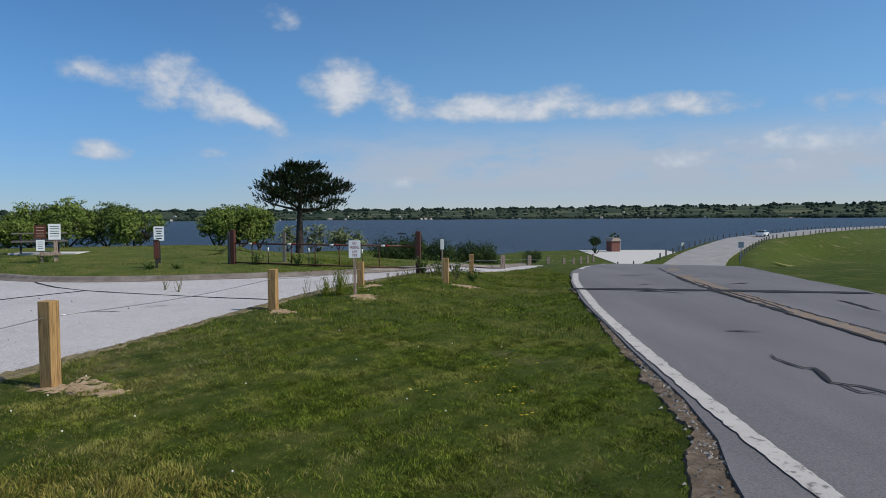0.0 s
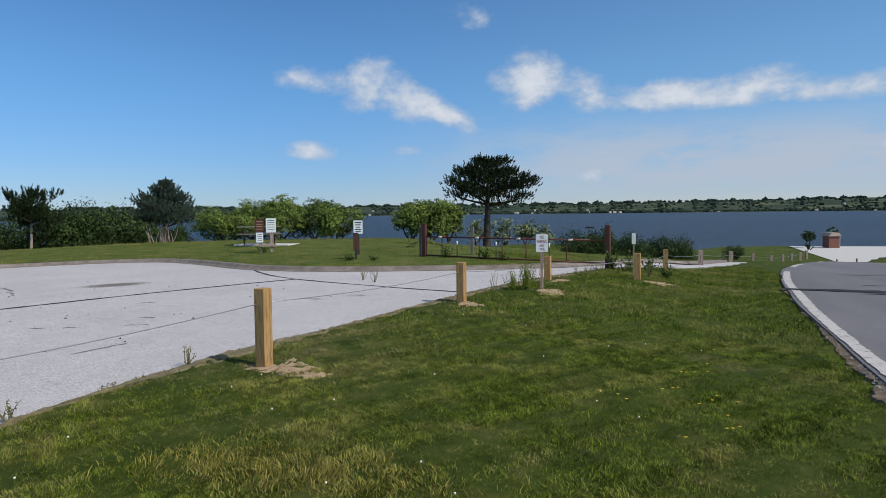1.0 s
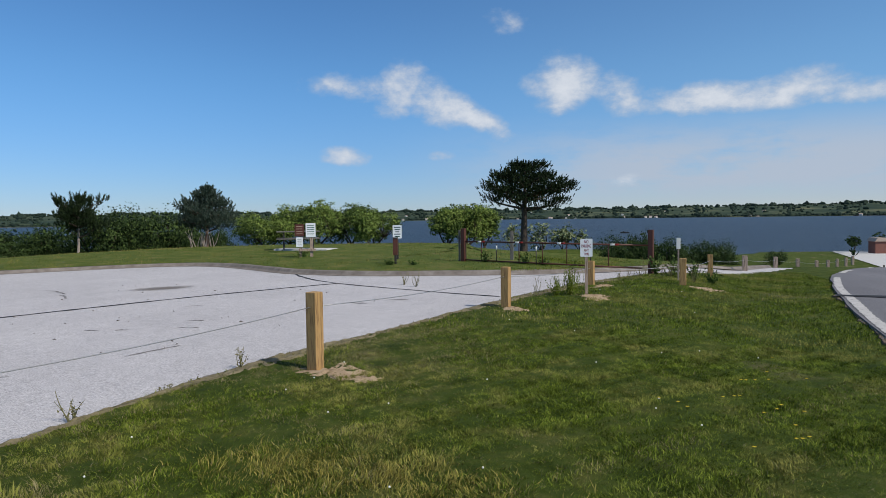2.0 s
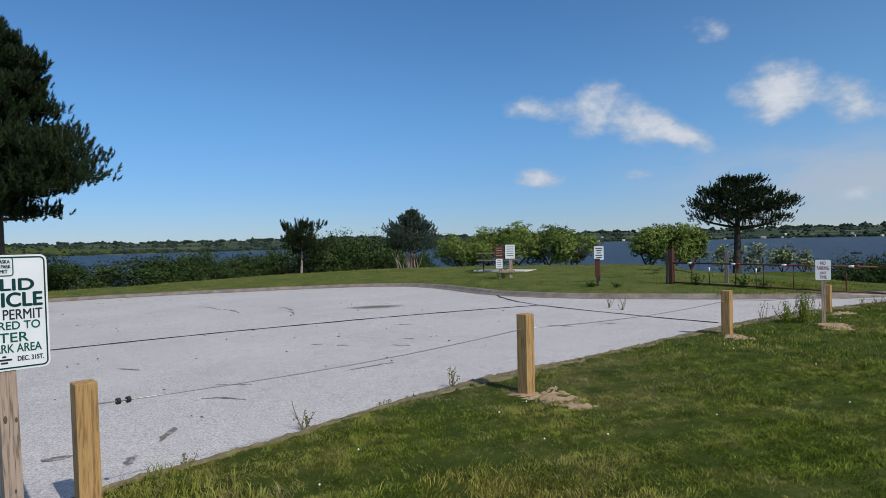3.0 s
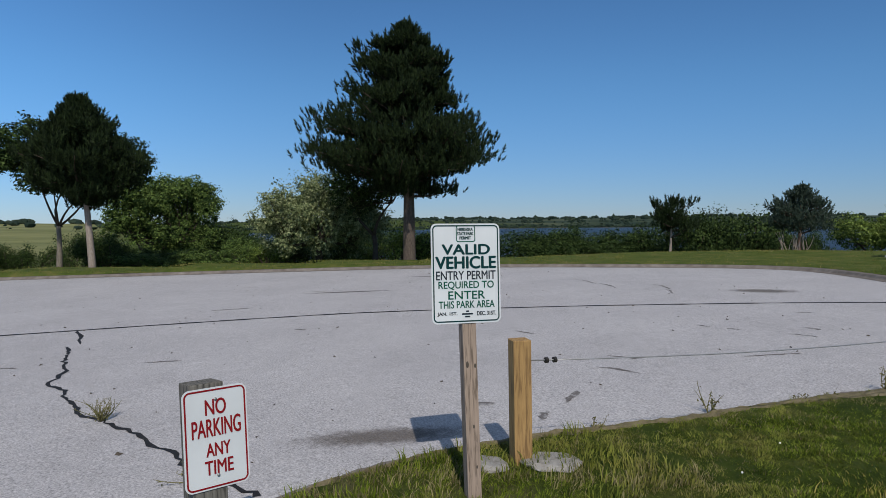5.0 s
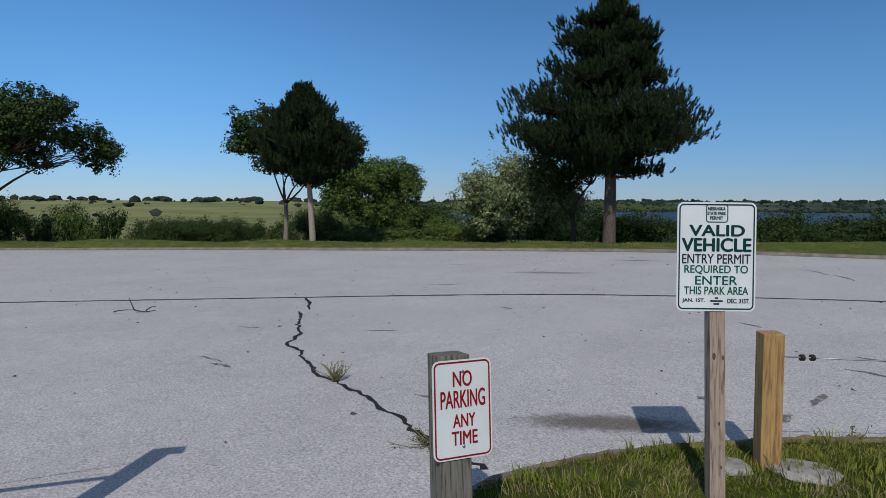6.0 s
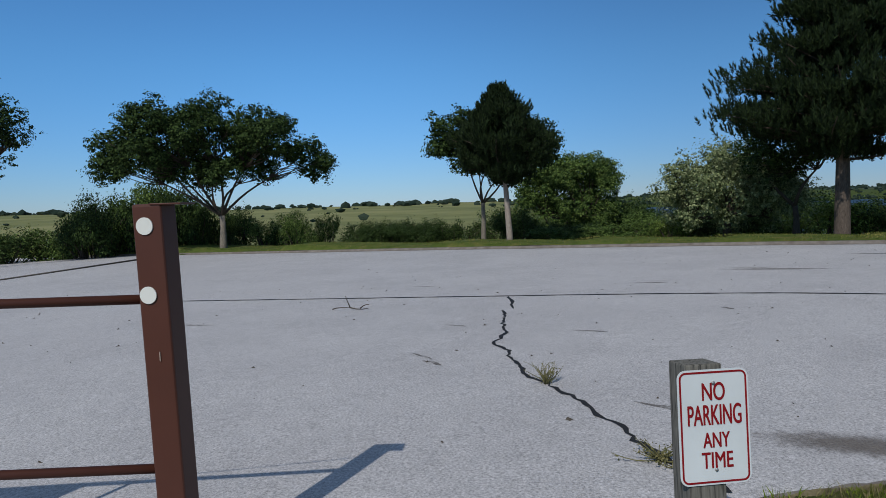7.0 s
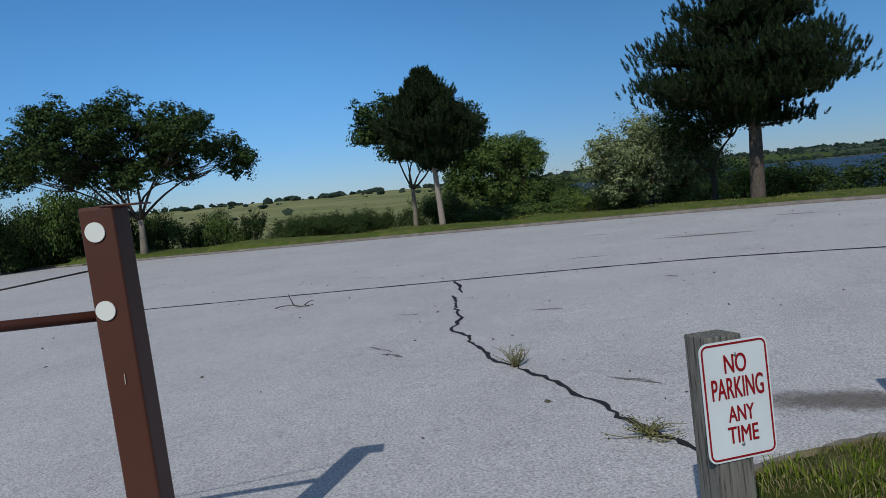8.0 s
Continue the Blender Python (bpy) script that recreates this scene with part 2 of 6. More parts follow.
M = {
    "lot": mat("lot_asphalt", c_lot, 0.8, 0.4), "road": mat("road_asphalt", c_road, 0.82, 0.35), "ground": mat("meadow_ground", c_ground, 0.95, 0.1),
    "lawn": mat("lawn_ground", c_lawn, 0.95, 0.1), "kerb": mat("kerb_concrete", c_kerb, 0.9, 0.2), "water": mat("lake_water", c_water, 0.4, 0.17),
    "tar": mat("tar_seal", c_paint((0.022, 0.02, 0.02), (0.08, 0.075, 0.07), 0.6), 0.75, 0.3), "stain": mat("asphalt_stain", c_paint((0.17, 0.155, 0.15), (0.33, 0.32, 0.32), 0.47), 0.9, 0.15), "faint": mat("faint_stain", c_paint((0.27, 0.245, 0.225), (0.40, 0.39, 0.39), 0.5), 0.9, 0.15),
    "sand": mat("spilt_sand", c_soil((0.23, 0.165, 0.10), (0.40, 0.295, 0.19), (0.54, 0.425, 0.30)), 0.95, 0.1), "hay": mat("mown_hay", c_soil((0.16, 0.14, 0.05), (0.25, 0.21, 0.085), (0.33, 0.28, 0.12)), 0.95, 0.1), "wash": wash_mat(), "dry_soil": mat("dry_verge_soil", c_soil((0.10, 0.085, 0.05), (0.19, 0.16, 0.095), (0.31, 0.26, 0.17)), 0.95, 0.1), "dirt": mat("roadside_dirt", c_soil((0.05, 0.042, 0.034), (0.14, 0.108, 0.08), (0.27, 0.225, 0.18)), 0.95, 0.1),
    "white_line": mat("road_paint", c_paint((0.50, 0.48, 0.46), (0.17, 0.165, 0.16), 0.54), 0.85, 0.2), "yellow_line": mat("faded_yellow_paint", c_paint((0.265, 0.19, 0.13), (0.165, 0.157, 0.155), 0.45), 0.85, 0.2),
    "new_wood": mat("treated_pine", c_wood((0.38, 0.235, 0.095), (0.22, 0.13, 0.055)), 0.75, 0.25), "old_wood": mat("weathered_wood", c_wood((0.33, 0.255, 0.20), (0.15, 0.115, 0.088)), 0.85, 0.15),
    "grey_wood": mat("grey_wood", c_wood((0.16, 0.15, 0.13), (0.05, 0.047, 0.043)), 0.9, 0.15), "brown": mat("brown_paint", c_paint((0.085, 0.026, 0.014), (0.22, 0.15, 0.12), 0.74), 0.5, 0.4),
    "steel": mat("galvanised_steel", c_paint((0.42, 0.42, 0.42), (0.22, 0.2, 0.19), 0.6), 0.45, 0.5, 0.7), "dark_steel": mat("dark_steel", flat((0.05, 0.045, 0.04)), 0.5, 0.4, 0.5),
    "sign_white": mat("sign_white", c_paint((0.72, 0.75, 0.76), (0.6, 0.62, 0.62), 0.7), 0.4, 0.4), "teal": mat("teal_print", flat((0.002, 0.036, 0.038)), 0.7, 0.15), "green": mat("green_print", flat((0.003, 0.085, 0.055)), 0.7, 0.15),
    "ink": mat("dark_print", flat((0.012, 0.02, 0.03)), 0.5), "red": mat("red_print", flat((0.24, 0.008, 0.012)), 0.7, 0.15), "tape_red": mat("red_tape", flat((0.22, 0.015, 0.012)), 0.5),
    "reflector": mat("reflector_white", flat((0.75, 0.74, 0.68)), 0.35, 0.5), "rock": mat("rough_concrete", c_soil((0.22, 0.205, 0.185), (0.36, 0.34, 0.315), (0.50, 0.48, 0.45)), 0.95, 0.1),
    "brick": mat("red_brick", c_paint((0.20, 0.085, 0.065), (0.28, 0.16, 0.13), 0.55), 0.9), "roof": mat("hut_roof", c_paint((0.42, 0.33, 0.27), (0.3, 0.24, 0.2), 0.55), 0.9), "dam_road": mat("pale_road_asphalt", lambda h: h.ramp(h.noise(0.5, 7, 0.65), [(0.3, (0.22, 0.215, 0.215)), (0.7, (0.33, 0.325, 0.32))]), 0.9, 0.2), "pale": mat("pale_concrete", c_paint((0.55, 0.54, 0.52), (0.42, 0.41, 0.4), 0.55), 0.9),
    "car_white": mat("car_paint", flat((0.75, 0.76, 0.78)), 0.3, 0.5), "glass": mat("dark_glass", flat((0.02, 0.025, 0.03)), 0.08, 0.6), "tyre": mat("tyre_rubber", flat((0.02, 0.02, 0.02)), 0.9),
    "bark": mat("pine_bark", c_bark((0.055, 0.042, 0.034), (0.17, 0.135, 0.11)), 0.95, 0.1), "bark_dark": mat("dark_bark", c_bark((0.035, 0.028, 0.022), (0.10, 0.08, 0.065)), 0.95, 0.1),
    # bark_grey: lightness of a sunlit trunk foot put into the bark colour
    "bark_red": mat("reddish_bark", c_bark((0.13, 0.075, 0.05), (0.30, 0.19, 0.135)), 0.95, 0.1), "bark_grey": mat("lit_grey_bark", c_bark((0.12, 0.10, 0.08), (0.30, 0.26, 0.21)), 0.95, 0.1),
    "bark_pale": mat("pale_bark", c_bark((0.22, 0.17, 0.14), (0.42, 0.36, 0.31)), 0.95, 0.1),
    "needle": mat("pine_needles", c_leaf((0.007, 0.014, 0.006), (0.014, 0.026, 0.009), (0.034, 0.055, 0.016)), 0.65, 0.15),
    "needle_blue": mat("spruce_needles", c_leaf((0.022, 0.042, 0.03), (0.04, 0.065, 0.045), (0.075, 0.10, 0.07)), 0.6, 0.3),
    "leaf_dark": mat("dark_leaves", c_leaf((0.010, 0.021, 0.006), (0.026, 0.048, 0.012), (0.07, 0.108, 0.028)), 0.7, 0.12),
    "leaf": mat("green_leaves", c_leaf((0.026, 0.05, 0.012), (0.06, 0.10, 0.022), (0.15, 0.21, 0.052)), 0.7, 0.12),
    "leaf_light": mat("light_leaves", c_leaf((0.04, 0.07, 0.014), (0.11, 0.165, 0.03), (0.22, 0.28, 0.07)), 0.7, 0.12),
    "leaf_olive": mat("olive_leaves", c_leaf((0.06, 0.088, 0.036), (0.155, 0.19, 0.082), (0.35, 0.385, 0.20)), 0.7, 0.12),
    "far_leaf": mat("far_woods", c_leaf((0.012, 0.023, 0.017), (0.021, 0.035, 0.025), (0.04, 0.056, 0.038)), 0.9, 0.1),
    "blade": mat("grass_blades", c_blade((0.042, 0.066, 0.006), (0.114, 0.16, 0.013), (0.20, 0.24, 0.028), (0.25, 0.235, 0.06)), 0.7, 0.15),
    "straw": mat("dry_grass", c_leaf((0.13, 0.115, 0.048), (0.215, 0.185, 0.085), (0.32, 0.275, 0.135)), 0.75, 0.15),
    "lawn_blade": mat("lawn_grass", c_blade((0.046, 0.068, 0.01), (0.10, 0.125, 0.018), (0.17, 0.18, 0.04), (0.27, 0.235, 0.07)), 0.65, 0.2),
    "golden": mat("yellowing_grass", c_leaf((0.085, 0.085, 0.014), (0.20, 0.18, 0.034), (0.34, 0.29, 0.075)), 0.7, 0.2),
    "yellow": mat("yellow_petals", flat((0.62, 0.46, 0.03)), 0.6), "petal": mat("white_petals", flat((0.75, 0.74, 0.68)), 0.6), "weed": mat("weed_stem", c_leaf((0.09, 0.09, 0.035), (0.15, 0.14, 0.055), (0.22, 0.19, 0.09)), 0.8),
    "twig": mat("dead_twig", flat((0.09, 0.075, 0.06)), 0.9),
}

# ---- mesh helpers ----


def quick_mesh(name, verts, faces, material=None, smooth=False):
    """A mesh from arrays: verts (n, 3), faces (m, 3 or 4) of vertex numbers."""
    verts, faces = np.asarray(verts, np.float32), np.asarray(faces, np.int32)
    me = bpy.data.meshes.new(name)
    k = faces.shape[1]
    me.vertices.add(len(verts))
    me.vertices.foreach_set("co", verts.ravel())
    me.loops.add(faces.size)
    me.loops.foreach_set("vertex_index", faces.ravel())
    me.polygons.add(len(faces))
    me.polygons.foreach_set("loop_start", np.arange(0, faces.size, k, dtype=np.int32))
    me.update(calc_edges=True)
    me.validate()
    me.polygons.foreach_set("use_smooth", np.full(len(me.polygons), smooth))
    if material:
        me.materials.append(material)
    return me


def put(name, me, parent=None, label="", m=None):
    ob = new(name, me)
    if m is not None:
        ob.matrix_basis = m
    if parent:
        ob.parent = parent
    if label:
        ob["label"] = label
    return ob


def part(name, bm, material, parent, label="", smooth=False, m=None):
    me = bpy.data.meshes.new(name)
    if smooth:
        for f in bm.faces:
            f.smooth = True
    bm.to_mesh(me)
    bm.free()
    me.materials.append(material)
    return put(name, me, parent, label, m)


def thing(name, m, label, category, group=""):
    ob = new(name)
    ob.empty_display_size = 0.1
    ob.matrix_basis = m
    return tagged(ob, label, category, group)


def box(sx, sy, sz, at=(0, 0, 0), bevel=0.0, segs=2, m=None):
    """A box that stands on at."""
    bm = bmesh.new()
    bmesh.ops.create_cube(bm, size=1.0)
    bmesh.ops.scale(bm, vec=(sx, sy, sz), verts=bm.verts)
    bmesh.ops.translate(bm, vec=(at[0], at[1], at[2] + sz / 2), verts=bm.verts)
    if bevel:
        bmesh.ops.bevel(bm, geom=bm.edges[:], offset=bevel, segments=segs, affect="EDGES", profile=0.6)
    if m is not None:
        bmesh.ops.transform(bm, matrix=m, verts=bm.verts)
    return bm


def tube(points, radii, sides=8, cap=True):
    """A tube through points, as arrays of vertices and triangles."""
    pts = [Vector(p) for p in points]
    V, F = [], []
    side = None
    for i, p in enumerate(pts):
        d = (pts[min(i + 1, len(pts) - 1)] - pts[max(i - 1, 0)]).normalized()
        if side is None:
            side = d.orthogonal().normalized()
        side = (side - d * side.dot(d)).normalized()
        up = d.cross(side)
        r = radii[i] if hasattr(radii, "__len__") else radii
        for k in range(sides):
            a = 2 * math.pi * k / sides
            V.append(p + (side * math.cos(a) + up * math.sin(a)) * r)
    for i in range(len(pts) - 1):
        for k in range(sides):
            a, b = i * sides + k, i * sides + (k + 1) % sides
            F += [(a, b, b + sides), (a, b + sides, a + sides)]
    if cap:
        for base in (0, (len(pts) - 1) * sides):
            for k in range(1, sides - 1):
                F.append((base, base + k, base + k + 1) if base else (base, base + k + 1, base + k))
    return np.array([tuple(v) for v in V]), np.array(F)


def join(pieces):
    V, F, n = [], [], 0
    for v, f in pieces:
        V.append(v)
        F.append(f + n)
        n += len(v)
    return np.concatenate(V), np.concatenate(F)


def tube_mesh(name, points, radii, material, parent=None, label="", sides=8):
    v, f = tube(points, radii, sides)
    return put(name, quick_mesh(name, v, f, material, True), parent, label)


# ---- the lie of the land ----
ROAD = np.array([(5.85, -60, -0.3), (5.85, -20, -0.15), (5.85, 0, -0.1), (5.92, 5, -0.1), (6.05, 9.5, -0.1), (6.35, 14, -0.106), (7.0, 19, -0.18), (8.4, 24.6, -0.36), (11, 32, -0.76), (15.5, 43, -1.55),
                 (21.5, 58, -2.8), (28.4, 76, -4.1), (39.6, 99.4, -3.8), (61, 137, -3.25), (70, 149, -3.05), (86, 166, -2.85), (106, 189, -2.6), (155, 236, -2.5), (244, 300, -2.5), (420, 400, -2.5), (900, 640, -2.5)])
NEAR_EDGE = np.array([(5.2, 33.5), (3.4, 26.5), (1.2, 21.6), (-0.75, 18.4), (-1.7, 16.2), (-2.37, 14.5), (-3.2, 11.9), (-4.1, 8.9), (-4.75, 7.2), (-5.05, 5.5), (-5.18, 4.2), (-5.4, 3.0), (-5.45, 2.0), (-5.3, 1.1), (-5.0, 0.5),
                      (-4.2, -0.2), (-3.1, -1.3), (-1.8, -3.2), (-0.6, -6.5), (0.2, -12), (0.8, -24), (1.0, -50)])
KERB = np.array([(4.2, 33.9), (2.4, 27.5), (0.6, 23.0), (-1.3, 19.9), (-2.8, 18.6), (-4.2, 17.8), (-6.0, 17.25), (-7.5, 16.95), (-9.0, 17.0), (-10.8, 17.55), (-12.6, 18.7), (-14.6, 19.9), (-16.2, 20.4), (-17.6, 20.1), (-19.2, 18.9),
                 (-21.2, 16.6), (-23.4, 13.9), (-25.9, 10.3), (-28.6, 5.9), (-31.4, 0.7), (-34.9, -6.2), (-39, -15.2), (-44.6, -27), (-53, -46)])
LAKE = -8.5


def sstep(a, b, v):
    t = np.clip((v - a) / (b - a), 0, 1)
    return t * t * (3 - 2 * t)


def to_line(x, y, line):
    """Distance to a polyline, and how far along it (in points)."""
    best, where = np.full(np.shape(x), 1e9), np.zeros(np.shape(x))
    for i in range(len(line) - 1):
        a, b = line[i, :2], line[i + 1, :2]
        d = b - a
        s = np.clip(((x - a[0]) * d[0] + (y - a[1]) * d[1]) / (d @ d), 0, 1)
        r = np.hypot(x - a[0] - s * d[0], y - a[1] - s * d[1])
        where = np.where(r < best, i + s, where)
        best = np.minimum(best, r)
    return best, where


def inside(x, y, poly):
    hit = np.zeros(np.shape(x), bool)
    for (x0, y0), (x1, y1) in zip(poly, np.roll(poly, -1, 0)):
        cross = (y0 > y) != (y1 > y)
        hit ^= cross & (x < (x1 - x0) * (y - y0) / (y1 - y0 + 1e-12) + x0)
    return hit


LOT_RING = np.concatenate([NEAR_EDGE, KERB[::-1]])


def paved(x, y):
    """The height of the car park's surface, and of the near land as it would run on."""
    x, y = np.asarray(x, float), np.asarray(y, float)
    w = sstep(0, 2.4, x)
    ys = np.where(y < 10, y, 10 + 3 * np.tanh((np.maximum(y, 10) - 10) / 3))
    u = np.clip(y - 12, 0, 23)
    drop = 0.0016 * u * u + 0.0736 * np.clip(y - 35, 0, None) + 0.00035 * np.clip(y - 40, 0, 45) ** 2
    return (1 - w) * (-0.222 + 0.0113 * x + 0.0266 * ys) - 0.1 * w - drop * sstep(-9, 0, x)


def wob(x, y, s):
    """Smooth unevenness between about -1 and 1."""
    return (np.sin(x * s * 1.3 + 1.7) * np.cos(y * s * 0.9 + 0.4) + 0.6 * np.sin(x * s * 2.9 - y * s * 2.3 + 2.0) + 0.4 * np.sin(y * s * 5.1 + x * s * 3.7)) / 2


def shore_at(az):
    """Distance of the lake's far shore by direction."""
    return np.interp(az, [-60, -30, 0, 30, 45, 60, 75, 90], [2900, 2700, 2500, 2300, 1700, 1350, 900, 700])


def land(x, y):
    """Ground height outside the paving."""
    x, y = np.asarray(x, float), np.asarray(y, float)
    r = np.hypot(x, y)
    az = np.degrees(np.arctan2(-x, y))
    dk, wk = to_line(x, y, KERB)
    dn, wn = to_line(x, y, NEAR_EDGE)
    inl = inside(x, y, LOT_RING)
    kerb_side = (dk < dn) & ~inl
    near = np.maximum(paved(x, y), -7.5) + 0.02
    # lawn behind the kerb: a little rise, then the fall to the shore or the valley
    kz = KERB[np.clip(wk.astype(int), 0, len(KERB) - 1)]
    edge = paved(kz[..., 0], kz[..., 1]) + 0.11
    crest = np.interp(az, [-20, 0, 10, 25, 38, 48, 65, 100, 130], [6, 9, 12, 9.5, 8, 7, 2.6, 2.6, 2.6])
    lawn = edge + np.interp(az, [40, 60], [0.03, 0.006]) * np.minimum(dk, crest) - 0.16 * np.clip(dk - crest, 0, None) * sstep(0, 6, dk - crest)
    # past the end of the drive the bank runs on with the road
    w = sstep(33, 36, y) * sstep(0.5, 3, x)
    lawn = lawn * (1 - w) + (near + np.interp(y, [45, 51, 57, 61, 65, 75, 95], [0, 0.1, 0.24, 0.34, 0.58, 0.6, 0])) * w
    z = np.where(kerb_side, lawn, near)
    # far land by direction
    valley = np.interp(r, [0, 70, 160, 300, 520, 820, 1300, 7000], [-3, -5.0, -4.6, -3.9, -1.0, 2.4, -1.0, -14]) + wob(x, y, 0.012) * np.interp(r, [0, 200, 600], [0, 0.5, 1.6])
    shore = shore_at(az)
    rise = (r - shore) / 1400
    brow = 1.6 + (shore + 1400) * np.tan(np.radians(np.interp(az, [-40, -30, 0, 30, 45, 60, 75, 90], [0.85, 0.8, 0.6, 0.48, 0.48, 0.45, 0.42, 0.2])))
    bed = np.where(r < shore, -11.0, LAKE + 0.4 + (brow - LAKE) * np.clip(rise, 0, 1) ** 0.85 + 4 * wob(x, y, 0.0022) * np.clip(rise, 0, 1) - 12 * np.clip(rise - 1, 0, None))
    west = sstep(78, 88, az)
    far = bed * (1 - west) + valley * west
    far = np.where((az < -35) | (az > 140), np.interp(r, [0, 60, 200, 1500, 7000], [-0.3, -1.5, -4, 4, 40]), far)
    # beyond the dam, to the east, lies a grassy valley
    right = (x > np.interp(y, ROAD[:, 1], ROAD[:, 0])) & (y > 15) & (y < 640)
    far = np.where(right, np.interp(r, [0, 120, 300, 3000], [-1, -5.5, -6.5, 30]), far)
    t_far = np.where(kerb_side, sstep(crest + 14, crest + 45, dk), sstep(36, 75, r))
    t_far = np.where((az < -6) & (az > -36), sstep(150, 178, r), t_far)
    t_far = np.where((az <= -36) | (az > 140), sstep(40, 90, r), t_far)
    z = z * (1 - t_far) + far * t_far
    # the shelf with the small building, and the dam
    shelf = sstep(48, 20, np.hypot((x - 33) / 1.0, (y - 132) / 1.0))
    z = z * (1 - shelf) - 6.15 * shelf
    dr, wr = to_line(x, y, ROAD)
    rz = np.interp(wr, np.arange(len(ROAD)), ROAD[:, 2])
    flank = np.interp(wr, [0, 9, 11, 14, 20], [2.2, 5, 7, 10, 30])
    hem = np.interp(y, [3, 7, 12], [4.5, 4.1, 3.9])
    k = 1 - sstep(hem, hem + flank, dr)
    z = z * (1 - k) + (rz - 0.05) * k
    z = np.where(dr < 2.7, rz - 0.14, z)
    z = np.where((dr < 5.0) & (r > 40), rz - 0.4, z)
    return np.where(inl, paved(x, y) - 0.16 * sstep(0, 0.25, np.minimum(dn, dk)), z)


def ground_sheet():
    na = 720
    rr = np.concatenate([[0.004, 0.1], np.geomspace(0.3, 60, 180), np.geomspace(61, 7000, 120)])
    th = np.linspace(0, 2 * np.pi, na, endpoint=False)
    R, T = np.meshgrid(rr, th, indexing="ij")
    X, Y = -R * np.sin(T), R * np.cos(T)
    Z = land(X, Y) + wob(X, Y, 2.2) * 0.018 * sstep(40, 8, R)
    # the lawn strip covers the land behind the kerb
    dk, _ = to_line(X, Y, KERB)
    dn, _ = to_line(X, Y, NEAR_EDGE)
    Z = Z - 0.3 * ((dk < dn) & ~inside(X, Y, LOT_RING)) * sstep(12.6, 11.0, dk)
    V = np.stack([X, Y, Z], -1).reshape(-1, 3)
    i, j = np.meshgrid(np.arange(len(rr) - 1), np.arange(na), indexing="ij")
    a, b = i * na + j, i * na + (j + 1) % na
    F = np.stack([a, b, b + na, a + na], -1).reshape(-1, 4)
    ob = put("ground", quick_mesh("ground", V, F, M["ground"], True))
    return tagged(ob, "uneven grassy land with mown green verge and dry patches", "ground", kind="structure")


def resample(line, n):
    s = np.r_[0, np.cumsum(np.hypot(*np.diff(line[:, :2], axis=0).T))]
    q = np.linspace(0, s[-1], n)
    return np.stack([np.interp(q, s, line[:, k]) for k in range(line.shape[1])], 1)


def smooth_line(line, step):
    """The polyline rounded off (Catmull-Rom) with points about step apart."""
    P = np.vstack([2 * line[0] - line[1], line, 2 * line[-1] - line[-2]])
    out = []
    for i in range(1, len(P) - 2):
        n = max(2, int(np.linalg.norm(P[i + 1] - P[i]) / step))
        for t in np.arange(n) / n:
            a, b, c, d = P[i - 1], P[i], P[i + 1], P[i + 2]
            out.append(0.5 * (2 * b + (c - a) * t + (2 * a - 5 * b + 4 * c - d) * t * t + (3 * b - a - 3 * c + d) * t ** 3))
    out.append(P[-2])
    return np.array(out)


def grid_mesh(name, rows, material, smooth=True):
    """A sheet from rows of points, each (n, 3)."""
    rows = np.array(rows)
    m, n = rows.shape[:2]
    i, j = np.meshgrid(np.arange(m - 1), np.arange(n - 1), indexing="ij")
    a = (i * n + j).ravel()
    return quick_mesh(name, rows.reshape(-1, 3), np.stack([a, a + 1, a + n + 1, a + n], 1), material, smooth)


